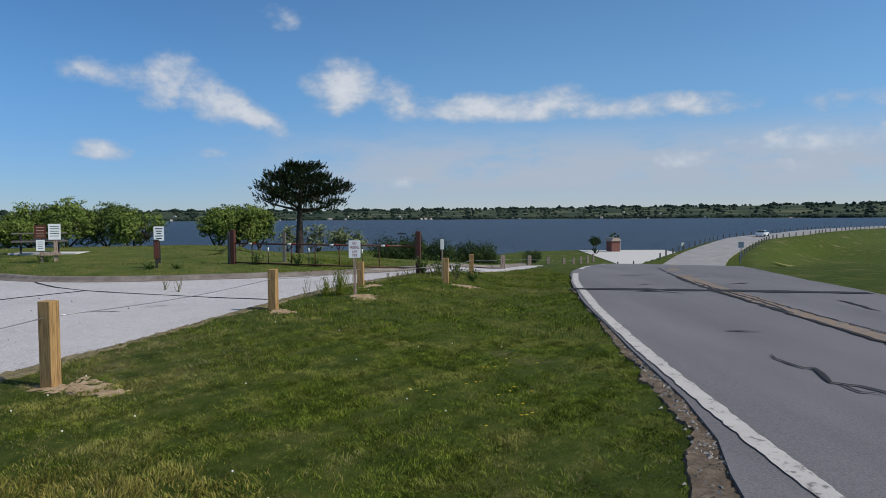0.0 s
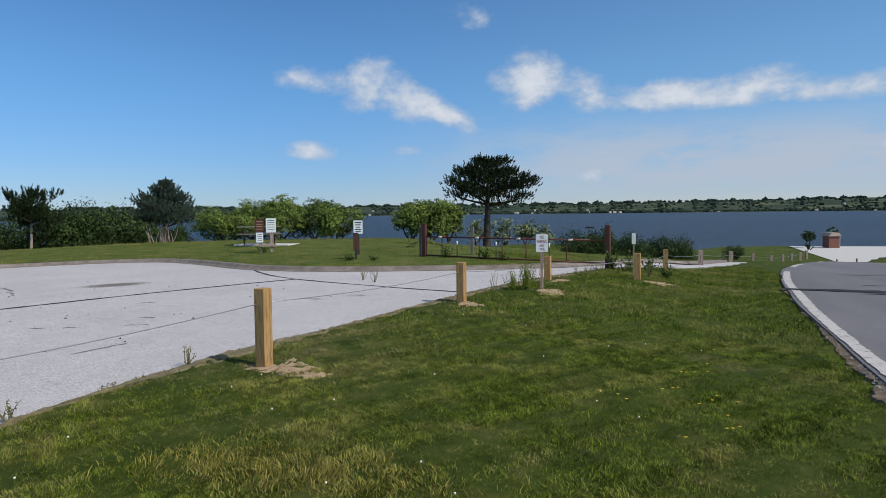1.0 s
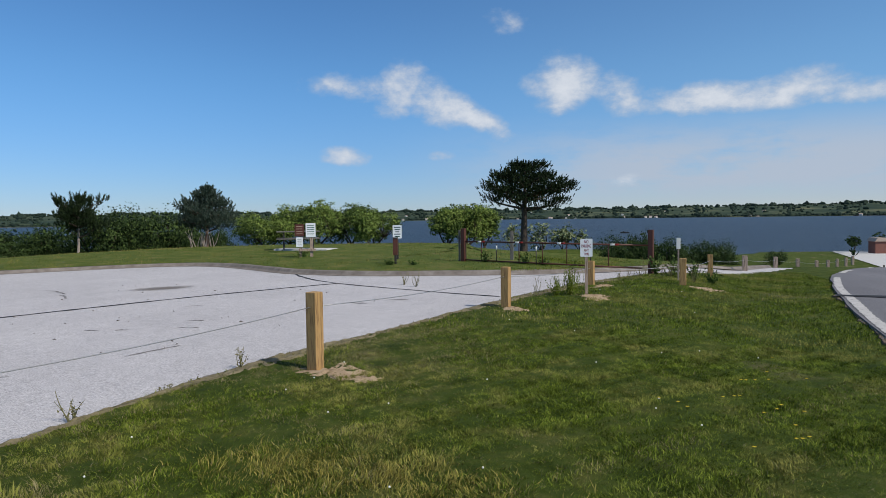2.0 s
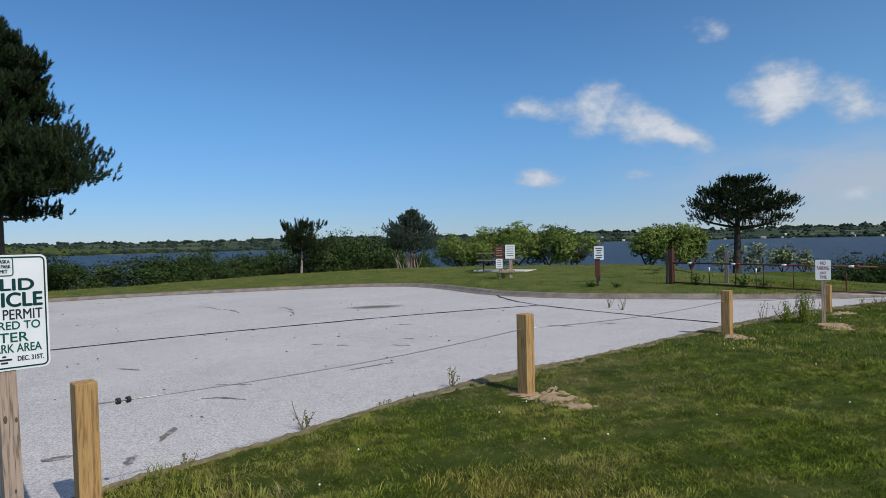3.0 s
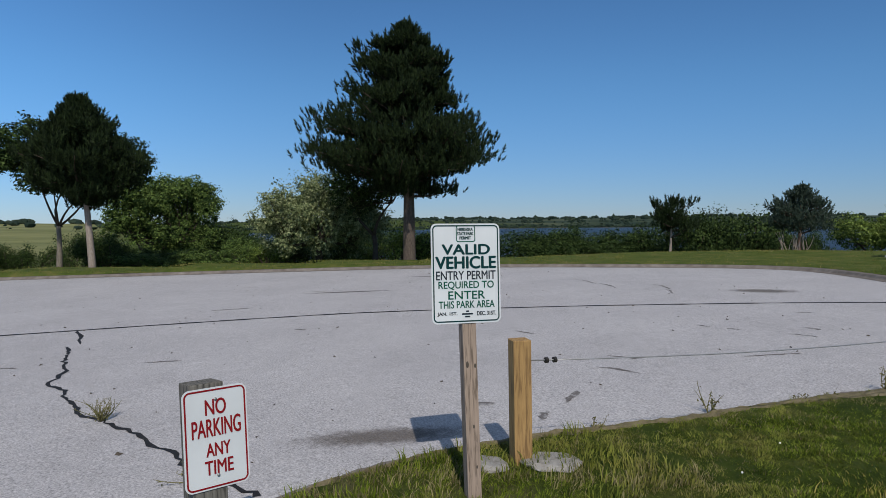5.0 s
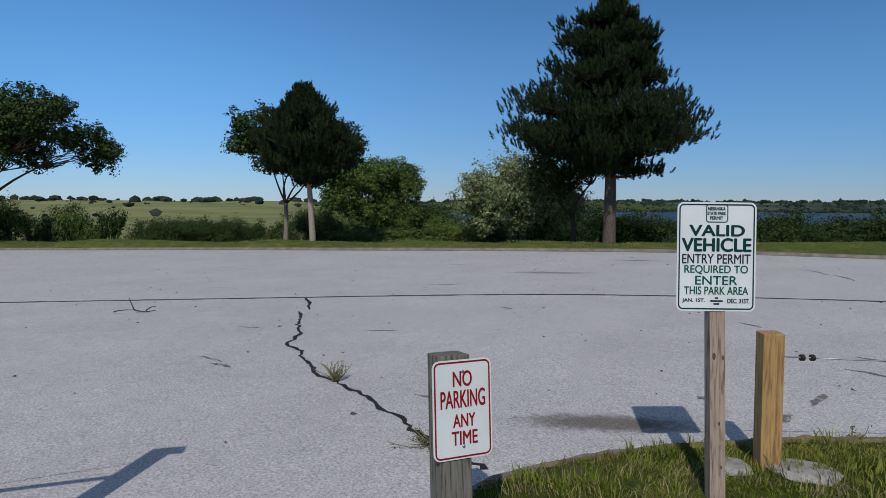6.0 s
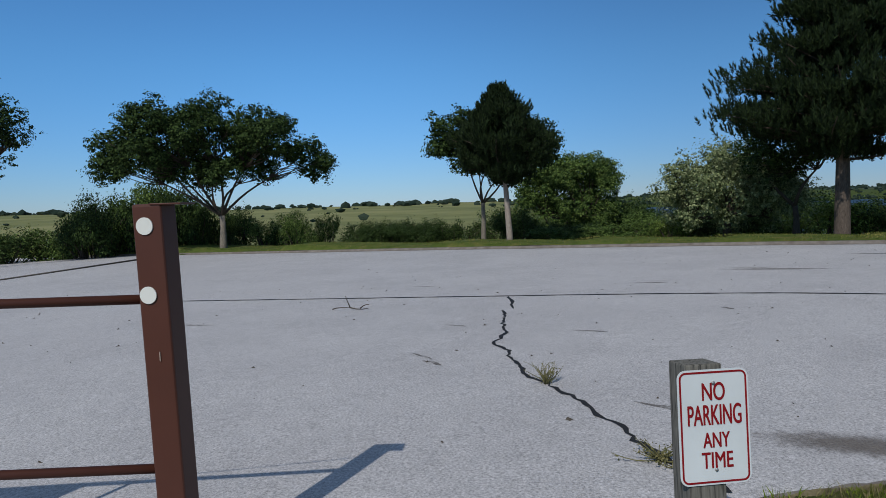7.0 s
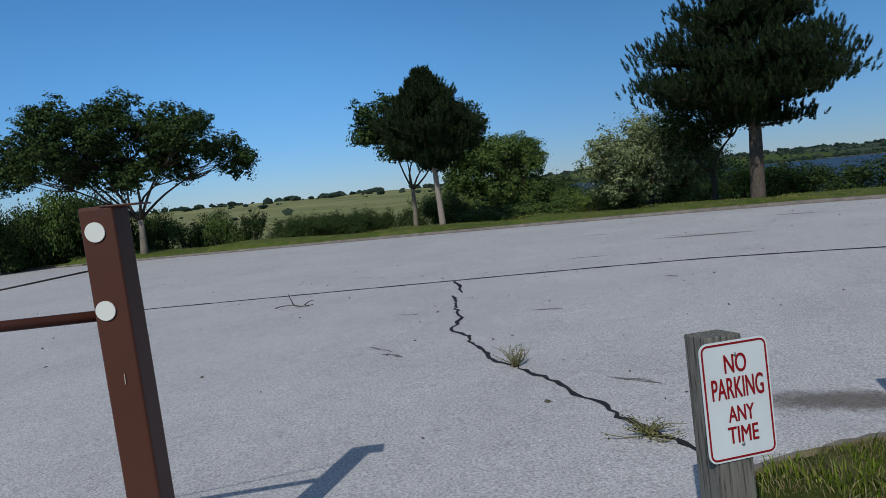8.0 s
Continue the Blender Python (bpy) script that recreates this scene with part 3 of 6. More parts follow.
def build_car_park():
    a, b = resample(smooth_line(NEAR_EDGE, 0.6), 260), resample(smooth_line(KERB, 0.6), 260)
    rag = np.random.default_rng(3).normal(0, 0.035, len(a))
    d = b - a
    d /= np.linalg.norm(d, axis=1)[:, None]
    a = a + d * rag[:, None]
    rows = []
    for t in np.linspace(0, 1, 60) ** 1.4:
        p = a * (1 - t) + b * t
        rows.append(np.c_[p, paved(p[:, 0], p[:, 1])])
    # the broken edge dips below the verge
    first = rows[0].copy()
    first[:, :2] -= d * 0.03
    first[:, 2] -= 0.07
    ob = put("car_park_pavement", grid_mesh("car_park_pavement", [first] + rows, M["lot"], False))
    tagged(ob, "pale weathered asphalt car park with cracks and joints", "pavement", kind="structure")
    # kerb: a rounded face and a flat top
    k = smooth_line(KERB, 0.7)
    t = np.gradient(k, axis=0)
    nrm = np.stack([t[:, 1], -t[:, 0]], 1) / np.linalg.norm(t, axis=1)[:, None]
    mid = np.array([(-20, 5)])
    if ((k[len(k) // 2] + nrm[len(k) // 2] - mid) ** 2).sum() < ((k[len(k) // 2] - mid) ** 2).sum():
        nrm = -nrm
    rows = []
    for off, up in ((-0.30, 0.004), (-0.02, 0.012), (0.02, 0.05), (0.05, 0.09), (0.08, 0.105), (0.24, 0.11), (0.27, 0.08)):
        p = k + nrm * off
        rows.append(np.c_[p, paved(k[:, 0], k[:, 1]) + up])
    ob = put("kerb", grid_mesh("kerb", rows, M["kerb"]))
    tagged(ob, "brownish rounded concrete kerb along the car park", "kerb", kind="structure")
    rows = []
    for off in (0.22, 0.6, 1.2, 2.0, 3.0, 4.2, 5.6, 7.2, 9.0, 11.0, 13.0):
        p = k + nrm * off
        z = np.maximum(land(p[:, 0], p[:, 1]), -50) + 0.02
        if off < 0.4:
            z = paved(k[:, 0], k[:, 1]) + 0.108
        rows.append(np.c_[p, z + wob(p[:, 0], p[:, 1], 1.5) * 0.02 - (0.15 if off > 12 else 0)])
    ob = put("lawn", grid_mesh("lawn", rows, M["lawn"]))
    tagged(ob, "mown green lawn strip behind the kerb", "lawn", kind="structure")
    return k, nrm


def ribbon(name, pts, width, material, lift=0.006, height=paved, jitter=0.0, seed=1, step=0.25, taper=False, uneven=0.25):
    line = smooth_line(np.array(pts, float)[:, :2], step)
    rng = np.random.default_rng(seed)
    if jitter:
        line = line + rng.normal(0, jitter, line.shape)
    t = np.gradient(line, axis=0)
    n = np.stack([-t[:, 1], t[:, 0]], 1) / (np.linalg.norm(t, axis=1)[:, None] + 1e-9)
    w = width * (1 + (rng.normal(0, uneven, len(line)) if jitter else 0)) * np.ones(len(line))
    if taper:
        w = w * np.sin(np.linspace(0.08, math.pi - 0.08, len(line))) ** 0.6
    rows = []
    for s in (-0.5, 0.5):
        p = line + n * (w * s)[:, None]
        rows.append(np.c_[p, height(p[:, 0], p[:, 1]) + lift])
    return grid_mesh(name, rows, material, False)


def on_road(x, y):
    d, w = to_line(x, y, ROAD)
    return np.interp(w, np.arange(len(ROAD)), ROAD[:, 2]) - 0.0005 * d * d


def build_road():
    c = smooth_line(ROAD, 1.0)
    t = np.gradient(c[:, :2], axis=0)
    n = np.stack([-t[:, 1], t[:, 0]], 1) / np.linalg.norm(t, axis=1)[:, None]
    rng = np.random.default_rng(5)
    rows = []
    # the lane narrows by this much on the left as the road bends
    pinch = np.interp(c[:, 1], [5, 8, 9.5, 12, 14.8, 19, 24, 32, 45], [0.0, 0.08, 0.13, 0.2, 0.3, 0.36, 0.33, 0.3, 0.0])
    for off in np.linspace(-3.1, 3.7, 15):
        jig = rng.normal(0, 0.03, len(c)) if off > 3.6 or off < -3.0 else 0
        # the near edge spreads into the verge where it has crumbled
        wide = np.interp(c[:, 1], [1, 4.1, 4.8, 6.0, 9.0], [0.7, 0.36, 0.2, 0.02, 0.0]) * (off > 3.6)
        p = c[:, :2] + n * (off + jig + wide - pinch * max(0.0, off / 3.7))[:, None]
        rows.append(np.c_[p, c[:, 2] - 0.0005 * off * off])
    low = [r.copy() for r in (rows[0], rows[-1])]
    for r in low:
        r[:, 2] -= 0.5
    sheet = np.array([low[0]] + rows + [low[1]])
    cut = int(np.argmax(c[:, 1] > 66))
    ob = put("road", grid_mesh("road", sheet[:, :cut + 1], M["road"], False))
    tagged(ob, "worn grey asphalt two-lane road with sealed cracks", "road", kind="structure")
    dam = put("dam_road", grid_mesh("dam_road", sheet[:, cut:], M["dam_road"], False))
    tagged(dam, "pale worn road along the top of the dam", "road", kind="structure")
    for off, w, key, label in ((3.56, 0.17, "white_line", "flaking white edge line"), (0.0, 0.4, "yellow_line", "faded yellow centre line")):
        p = c[4:cut, :2] + n[4:cut] * (off - pinch[4:cut] * (off > 1))[:, None]
        put("road_line", ribbon("road_line", p, w, M[key], 0.011, on_road, 0.003, 7, 0.07, uneven=0.1), ob, label)
    return c, n


ground_sheet()
kerb_line, kerb_out = build_car_park()
build_road()
lake = put("water", grid_mesh("water", [[(x, y, LAKE) for x in np.linspace(-4200, 4600, 12)] for y in np.linspace(25, 4200, 12)], M["water"]))
tagged(lake, "rippled blue-grey lake water", "lake", kind="structure")

# ---- trees and shrubs ----
UP = np.array([0.0, 0.0, 1.0])


def unit(v):
    return v / (np.linalg.norm(v, axis=-1, keepdims=True) + 1e-9)


def leaves(name, rng, pos, out, size, material, lean=0.5):
    """Small pointed leaves at pos that face roughly along out."""
    n = len(pos)
    nrm = unit(out + rng.normal(0, lean, (n, 3)) + UP * 0.25)
    a = unit(np.cross(nrm, rng.normal(0, 1, (n, 3))))
    b = np.cross(nrm, a)
    s = size * rng.uniform(0.6, 1.35, (n, 1))
    V = np.stack([pos - a * s * 0.62, pos + b * s * 0.42, pos + a * s * 0.7 - nrm * s * 0.12, pos - b * s * 0.42], 1).reshape(-1, 3)
    F = np.arange(4 * n).reshape(-1, 4)
    return quick_mesh(name, V, F, material)


def clump_points(rng, clumps, per, sprig=12):
    """Leaf positions in small sprigs over the outer parts of ragged clumps (x, y, z, radius), and the way each leaf faces."""
    P, O = [], []
    for cx, cy, cz, r in clumps:
        k = max(3, int(per * r * r / sprig))
        d = unit(rng.normal(0, 1, (k, 3)))
        ripple = 1 + 0.3 * np.sin(d[:, :1] * 7 + cx * 3) * np.cos(d[:, 2:] * 6 + cy * 2)
        rad = r * ripple * rng.uniform(0.3, 1.0, (k, 1)) ** 0.45
        heart = np.array([cx, cy, cz]) + d * rad * [1, 1, 0.8]
        off = rng.normal(0, 1, (k, sprig, 3)) * min(0.2, 0.03 + 0.13 * r) * [1, 1, 0.6] * rng.uniform(0.6, 1.3, (k, 1, 1))
        P.append((heart[:, None] + off).reshape(-1, 3))
        O.append((unit(off) * 0.5 + unit(d + UP * 0.5)[:, None]).reshape(-1, 3))
    return np.concatenate(P), np.concatenate(O)


def bent(p, q, rng, sag=0.1, n=5):
    p, q = np.array(p, float), np.array(q, float)
    side = rng.normal(0, sag, 3) * np.linalg.norm(q - p)
    return [tuple(p + (q - p) * t + side * math.sin(math.pi * t)) for t in np.linspace(0, 1, n)]


def broad_tree(name, m, seed, h, rx, bottom, material, bark, label, trunk_r=0.16, clumps=40, clump_r=0.9, per=260, leaf=0.13, forks=3, lean=(0, 0), ry=None, peak=0.0, group="", fork_at=0.22, lobes=()):
    """A leafy tree: crown from height bottom to h, half width rx, or of lobes (x, z, half width, half height); a trunk that forks low."""
    rng = np.random.default_rng(seed)
    ry = ry or rx * 0.85
    ob = thing(name, m, label, "tree", group)
    cz, hz = (h + bottom) / 2, (h - bottom) / 2
    C, sets = [], []
    area = sum(l[2] * l[3] for l in lobes)
    for lx, lz, lw, lh in lobes:
        mine, depth = [], rng.uniform(-0.25, 0.25) * ry
        while len(mine) < max(4, int(clumps * lw * lh / area)):
            d = rng.uniform(-1, 1, 3)
            if 0.3 < np.linalg.norm(d) < 1:
                mine.append((lx + d[0] * max(0.2, lw - clump_r * 0.5), depth + d[1] * lw, lz + d[2] * max(0.2, lh - clump_r * 0.5), clump_r * rng.uniform(0.45, 1.2)))
        C += mine
        sets.append(((lx * 0.5, depth * 0.5, fork_at * h + (lz - fork_at * h) * 0.62), mine))
    while len(C) < clumps and not lobes:
        d = rng.uniform(-1, 1, 3)
        q = np.linalg.norm(d)
        if q > 1 or q < 0.35:
            continue
        if d[2] < -0.35 and rng.random() < 0.6:
            continue
        shrink = 1 - peak * max(0, d[2])
        C.append((d[0] * (rx - clump_r * 0.6) * shrink + lean[0], d[1] * (ry - clump_r * 0.6) * shrink + lean[1], cz + d[2] * (hz - clump_r * 0.5), clump_r * rng.uniform(0.45, 1.35)))
    pos, out = clump_points(rng, C, per)
    wild = np.random.default_rng(seed + 9)
    put("crown", leaves("crown", wild, pos, out, leaf, material), ob)
    fork = np.array([lean[0] * 0.15, lean[1] * 0.15, h * fork_at])
    v, f = tube([(0, 0, -1.0), (0, 0, 0), (0.02, 0.01, fork[2] * 0.5), tuple(fork)], [trunk_r * 1.5, trunk_r * 1.25, trunk_r, trunk_r * 0.9], 10)
    put("trunk", quick_mesh("trunk", v, f, bark, True), ob)
    limbs = []
    for mid, mine in sets:
        limbs.append(tube(bent(fork - UP * 0.05, mid, rng, 0.07, 6), np.linspace(trunk_r * 0.5, trunk_r * 0.24, 6), 8))
        for c in mine[::2]:
            limbs.append(tube(bent(mid, c[:3], rng, 0.1, 4), np.linspace(trunk_r * 0.2, 0.012, 4), 5))
    for k in range(0 if lobes else forks):
        a = 2 * math.pi * (k + rng.uniform(-0.2, 0.2)) / forks + seed
        mid = np.array([math.cos(a) * rx * 0.42 + lean[0] * 0.6, math.sin(a) * ry * 0.42 + lean[1] * 0.6, bottom + hz * 0.5])
        limbs.append(tube(bent(fork - UP * 0.05, mid, rng, 0.08, 6), np.linspace(trunk_r * 0.7, trunk_r * 0.32, 6), 8))
        near = sorted(C, key=lambda c: np.hypot(c[0] - mid[0], c[1] - mid[1]))[: max(4, clumps // forks)]
        for c in near[::2]:
            limbs.append(tube(bent(mid, c[:3], rng, 0.1, 4), np.linspace(trunk_r * 0.3, 0.012, 4), 5))
    v, f = join(limbs)
    # limbs in a darker bark than lit trunks: crown shade put into colour
    put("branchwork", quick_mesh("branchwork", v, f, M["bark_dark"], True), ob)
    return ob


def needles(name, rng, base, way, length, material, count=16, spread=0.55, width=0.016):
    """Brushes of needles at base that point along way."""
    n = len(base)
    way = unit(way)
    s1 = unit(np.cross(way, rng.normal(0, 1, (n, 3))))
    s2 = np.cross(way, s1)
    B = np.repeat(base, count, 0)
    t = rng.uniform(0, 1, (n * count, 1))
    ang = rng.uniform(0, 2 * np.pi, (n * count, 1))
    rad = np.repeat(s1, count, 0) * np.cos(ang) + np.repeat(s2, count, 0) * np.sin(ang)
    L = np.repeat(length * rng.uniform(0.75, 1.25, (n, 1)), count, 0)
    W = np.repeat(way, count, 0)
    root = B + W * t * L * 0.8
    tip = root + unit(W * (0.5 + 0.7 * t) + rad * (1.1 - 0.6 * t) * spread * 2.0) * L * 0.42
    side = unit(np.cross(tip - root, rng.normal(0, 1, (n * count, 3)))) * width * rng.uniform(0.7, 1.3, (n * count, 1))
    V = np.stack([root - side, root + side, tip], 1).reshape(-1, 3)
    return quick_mesh(name, V, np.arange(len(V)).reshape(-1, 3), material)


def conifer(name, m, seed, h, r, bottom, material, bark, label, profile, trunk_r=0.2, branches=70, twigs=46, brush=0.34, up=0.9, lean=0.0, count=22, width=0.022, gaps=0.0, foliage_from=0.3, tiers=0, bias=(0.0, 0.0), spread=0.42, least=0.78):
    """A conifer: profile gives the reach of branches from the crown's foot (0) to its top (1)."""
    rng = np.random.default_rng(seed)
    ob = thing(name, m, label, "tree")
    pts = [(0, 0, -1.0), (0, 0, 0), (lean * 0.3, 0.03, h * 0.3), (lean * 0.7, -0.04, h * 0.65), (lean, 0, h * 0.97)]
    v, f = tube(pts, [trunk_r * 1.35, trunk_r * 1.2, trunk_r * 0.95, trunk_r * 0.6, 0.03], 10)
    put("trunk", quick_mesh("trunk", v, f, bark, True), ob)
    limbs, base, way = [], [], []
    for k in range(branches):
        s = (k + rng.uniform(0, 1)) / branches
        s = s ** 0.9
        if tiers:
            s = min(1.0, (round(s * tiers) + rng.normal(0, 0.12)) / tiers)
        z = bottom + (h - bottom) * s
        reach = r * np.interp(s, np.linspace(0, 1, len(profile)), profile) * rng.uniform(least, 1.06)
        if rng.random() < gaps:
            continue
        a = k * 2.39996 + rng.uniform(-0.4, 0.4)
        reach *= 1 + bias[0] * math.cos(a) + bias[1] * math.sin(a)
        x0 = lean * z / h
        rise = reach * (rng.uniform(-0.1, 0.16) if tiers > 5 and s < 0.45 else rng.uniform(0.0, 0.35)) * up
        end = np.array([x0 + math.cos(a) * reach, math.sin(a) * reach, z + rise])
        line = np.array(bent((x0, 0, z - reach * 0.12), end, rng, 0.06, 6))
        if reach > 0.5:
            limbs.append(tube([tuple(p) for p in line], np.linspace(min(0.09, 0.03 + 0.02 * reach), 0.012, 6), 5))
        # pads of upright brushes along the outer branch
        pads = max(3, int(3 + 7 * reach / r))
        for q in range(pads):
            t = foliage_from + (1 - foliage_from) * (q + rng.uniform(0.2, 1)) / pads
            c = np.array([np.interp(t, np.linspace(0, 1, 6), line[:, j]) for j in range(3)])
            c = c + np.array([-math.sin(a), math.cos(a), 0]) * rng.normal(0, 0.14 + 0.15 * reach) * t
            nt = max(4, int(twigs / 5))
            sz = 0.13 + 0.055 * reach
            off = np.clip(rng.normal(0, 1, (nt, 3)), -1.6, 1.6) * [sz, sz, sz * 0.55]
            base.append(c + off)
            out = np.array([math.cos(a), math.sin(a), 0])
            way.append(out * rng.uniform(0.0, 0.45, (nt, 1)) + off / sz * 0.2 + UP * rng.uniform(0.7, 1.3, (nt, 1)) * up)
        # plumes that stand up at the tip
        base.append(end + rng.normal(0, 0.12, (4, 3)))
        way.append(np.array([math.cos(a), math.sin(a), 0]) * 0.5 + UP * up + rng.normal(0, 0.3, (4, 3)))
    tip = np.array([[lean, 0, h + 0.25 - 0.12 * k] for k in range(8)])
    base.append(tip)
    way.append(np.tile(UP, (8, 1)) * 1.5 + rng.normal(0, 0.25, (8, 3)))
    put("crown", needles("crown", rng, np.concatenate(base), np.concatenate(way), brush, material, count, spread, width), ob)
    if limbs:
        v, f = join(limbs)
        put("branchwork", quick_mesh("branchwork", v, f, M["bark_dark"], True), ob)
    return ob


def shrub_maker(seed, material, leaf=0.13, per=700, n=16):
    """The meshes of a ragged shrub about 1 m in radius and 1 m high, to be scaled."""
    rng = np.random.default_rng(seed)
    C = []
    for k in range(n):
        a, q = rng.uniform(0, 2 * math.pi), math.sqrt(rng.random()) * 0.75
        C.append((math.cos(a) * q, math.sin(a) * q, rng.uniform(0.18, 0.85) * (1 - 0.35 * q), rng.uniform(0.22, 0.42)))
    pos, out = clump_points(rng, C, per * 5.4)
    crown = leaves("crown", rng, pos, out, leaf, material)
    stems = [tube(bent((rng.normal(0, 0.08), rng.normal(0, 0.08), -0.3), c[:3], rng, 0.08, 4), np.linspace(0.03, 0.008, 4), 5) for c in C]
    v, f = join(stems)
    return crown, quick_mesh("branchwork", v, f, M["bark_dark"], True)


def shrub(meshes, m, label, group="", name="shrub"):
    ob = thing(name, m, label, "shrub", group)
    put("crown", meshes[0], ob)
    put("branchwork", meshes[1], ob)
    return ob


def spot(az, d, z=None, eye=(0.0, 0.0)):
    """A pose on the land at an azimuth (to the left from +y, degrees) and a distance."""
    x, y = eye[0] - d * math.sin(radians(az)), eye[1] + d * math.cos(radians(az))
    return (x, y, float(land(x, y)) if z is None else z)


def turned(p, rz=0.0, s=(1, 1, 1)):
    return Matrix.Translation(p) @ Matrix.Rotation(rz, 4, "Z") @ Matrix.Diagonal((*s, 1))


W_EYE = (-1.2, -0.5)
conifer("pine_tree", turned((-31.3, 12.4, -0.1)), 11, 10.95, 4.75, 3.3, M["needle"], M["bark"], "tall dark Austrian pine with a broad ragged crown in layers",
        [0.50, 0.85, 1.0, 1.0, 0.90, 0.60, 0.46, 0.50, 0.42, 0.22, 0.04], 0.27, 165, 62, 0.42, 1.1, -0.3, 28, 0.021, 0.06, 0.25, 8, (-0.03, -0.09), 0.36, 0.66)
conifer("pine_tree", turned(spot(91.8, 35, -0.22, W_EYE), radians(91.8)), 12, 7.35, 2.5, 2.7, M["needle"], M["bark_pale"], "upright dark pine with a pale bare lower trunk",
        [0.45, 0.82, 1.0, 0.98, 0.85, 0.70, 0.52, 0.34, 0.18, 0.04], 0.14, 130, 56, 0.40, 1.4, -0.45, 28, 0.02, 0.0, 0.15, 0, (0, 0), 0.36)
broad_tree("leafy_tree", turned(spot(94.0, 37.5, -0.3, W_EYE), radians(94)), 21, 7.3, 4.3, 2.9, M["leaf_dark"], M["bark_grey"], "dark green leafy tree with forked trunk beside a pine", 0.115, 120, 0.68, 850, 0.11, 3, (0, 0), 2.0,
           fork_at=0.25, lobes=[(-1.55, 5.5, 1.6, 1.75), (-0.3, 4.2, 1.2, 1.0), (1.2, 5.7, 2.0, 1.6), (3.0, 4.9, 1.5, 1.6), (1.8, 4.0, 1.0, 0.8)])
broad_tree("leafy_tree", turned(spot(115.5, 46, -0.65, W_EYE), radians(115.5)), 22, 9.6, 7.9, 3.5, M["leaf_dark"], M["bark_grey"], "wide spreading leafy tree with several low forks", 0.19, 270, 0.85, 700, 0.12, 6, (0, 0), 5.0,
           fork_at=0.19, lobes=[(-5.5, 6.0, 2.3, 1.8), (-3.6, 6.9, 2.6, 2.3), (-0.4, 7.2, 3.0, 2.6), (3.0, 6.7, 2.7, 2.2), (5.8, 5.5, 2.0, 1.5), (-1.0, 4.9, 2.6, 1.6), (2.2, 5.1, 2.0, 1.2), (-6.5, 5.1, 1.5, 1.1), (-3.8, 5.1, 1.8, 1.1)])
broad_tree("leafy_tree", turned(spot(131.7, 48, -0.5, W_EYE), 0.0), 23, 10.5, 3.0, 4.2, M["leaf_dark"], M["bark_dark"], "tall slender leafy tree with a bare trunk", 0.22, 40, 0.85, 400, 0.12, 3, (0, 0), 2.6)
broad_tree("round_tree", turned(spot(86.9, 54, -1.1, W_EYE), 0.0), 24, 6.5, 5.3, -0.3, M["leaf"], M["bark_dark"], "dense rounded green tree", 0.18, 130, 0.95, 620, 0.12, 4)
broad_tree("round_tree", turned(spot(74.6, 40.5, -0.5, W_EYE), 0.0), 25, 5.0, 4.9, -0.4, M["leaf_olive"], M["bark_dark"], "dense pale olive leafy tree behind the pine", 0.18, 130, 0.8, 720, 0.10, 4)
broad_tree("leafy_tree", turned(spot(69.8, 36.5, -0.2, W_EYE), 0.0), 26, 5.4, 2.9, 2.0, M["leaf_dark"], M["bark_dark"], "dark leafy tree with a thin trunk beside the pine", 0.13, 38, 0.7, 700, 0.095, 2, (0.2, -0.5))
conifer("pine_tree", turned((-29.7, 27.6, -0.55), 0.5), 13, 3.1, 1.6, 1.55, M["needle"], M["bark_pale"], "small ragged young pine with a whitish trunk",
        [0.7, 1.0, 0.95, 0.75, 0.85, 0.5, 0.15], 0.07, 28, 26, 0.36, 1.5, 0.15, 22, 0.02, 0.22, 0.3, 4, (0, 0), 0.38, 0.45)
conifer("spruce_tree", turned((-23.0, 29.4, -0.15), 0.5), 14, 3.2, 1.5, 1.3, M["needle_blue"], M["bark_red"], "small blue-green conifer with a bare reddish trunk",
        [0.75, 1.0, 0.92, 0.72, 0.55, 0.3, 0.08], 0.09, 48, 26, 0.28, 0.8, 0.1, 18, 0.02, 0.12, 0.3, 5, (0, 0), 0.45)
conifer("umbrella_pine", turned((-7.55, 35.4, -0.45), 0.0), 15, 4.55, 2.75, 2.75, M["needle"], M["bark_dark"], "dark umbrella-shaped pine with a flat wide crown and straight trunk",
        [0.85, 1.0, 0.92, 0.70, 0.62, 0.55, 0.3], 0.18, 58, 46, 0.24, 0.7, 0.1, 16, 0.017, 0.15, 0.4, 3, (0.05, 0.0), 0.4)

# ---- shrubs along the edges ----
S_DARK, S_MID, S_LIGHT, S_OLIVE = (shrub_maker(50 + k, M[n], 0.042) for k, n in enumerate(("leaf_dark", "leaf", "leaf_light", "leaf_olive")))
S_MID2, S_DARK2 = shrub_maker(60, M["leaf"], 0.04, 600, 20), shrub_maker(61, M["leaf_dark"], 0.04, 600, 20)
rng_s = np.random.default_rng(77)
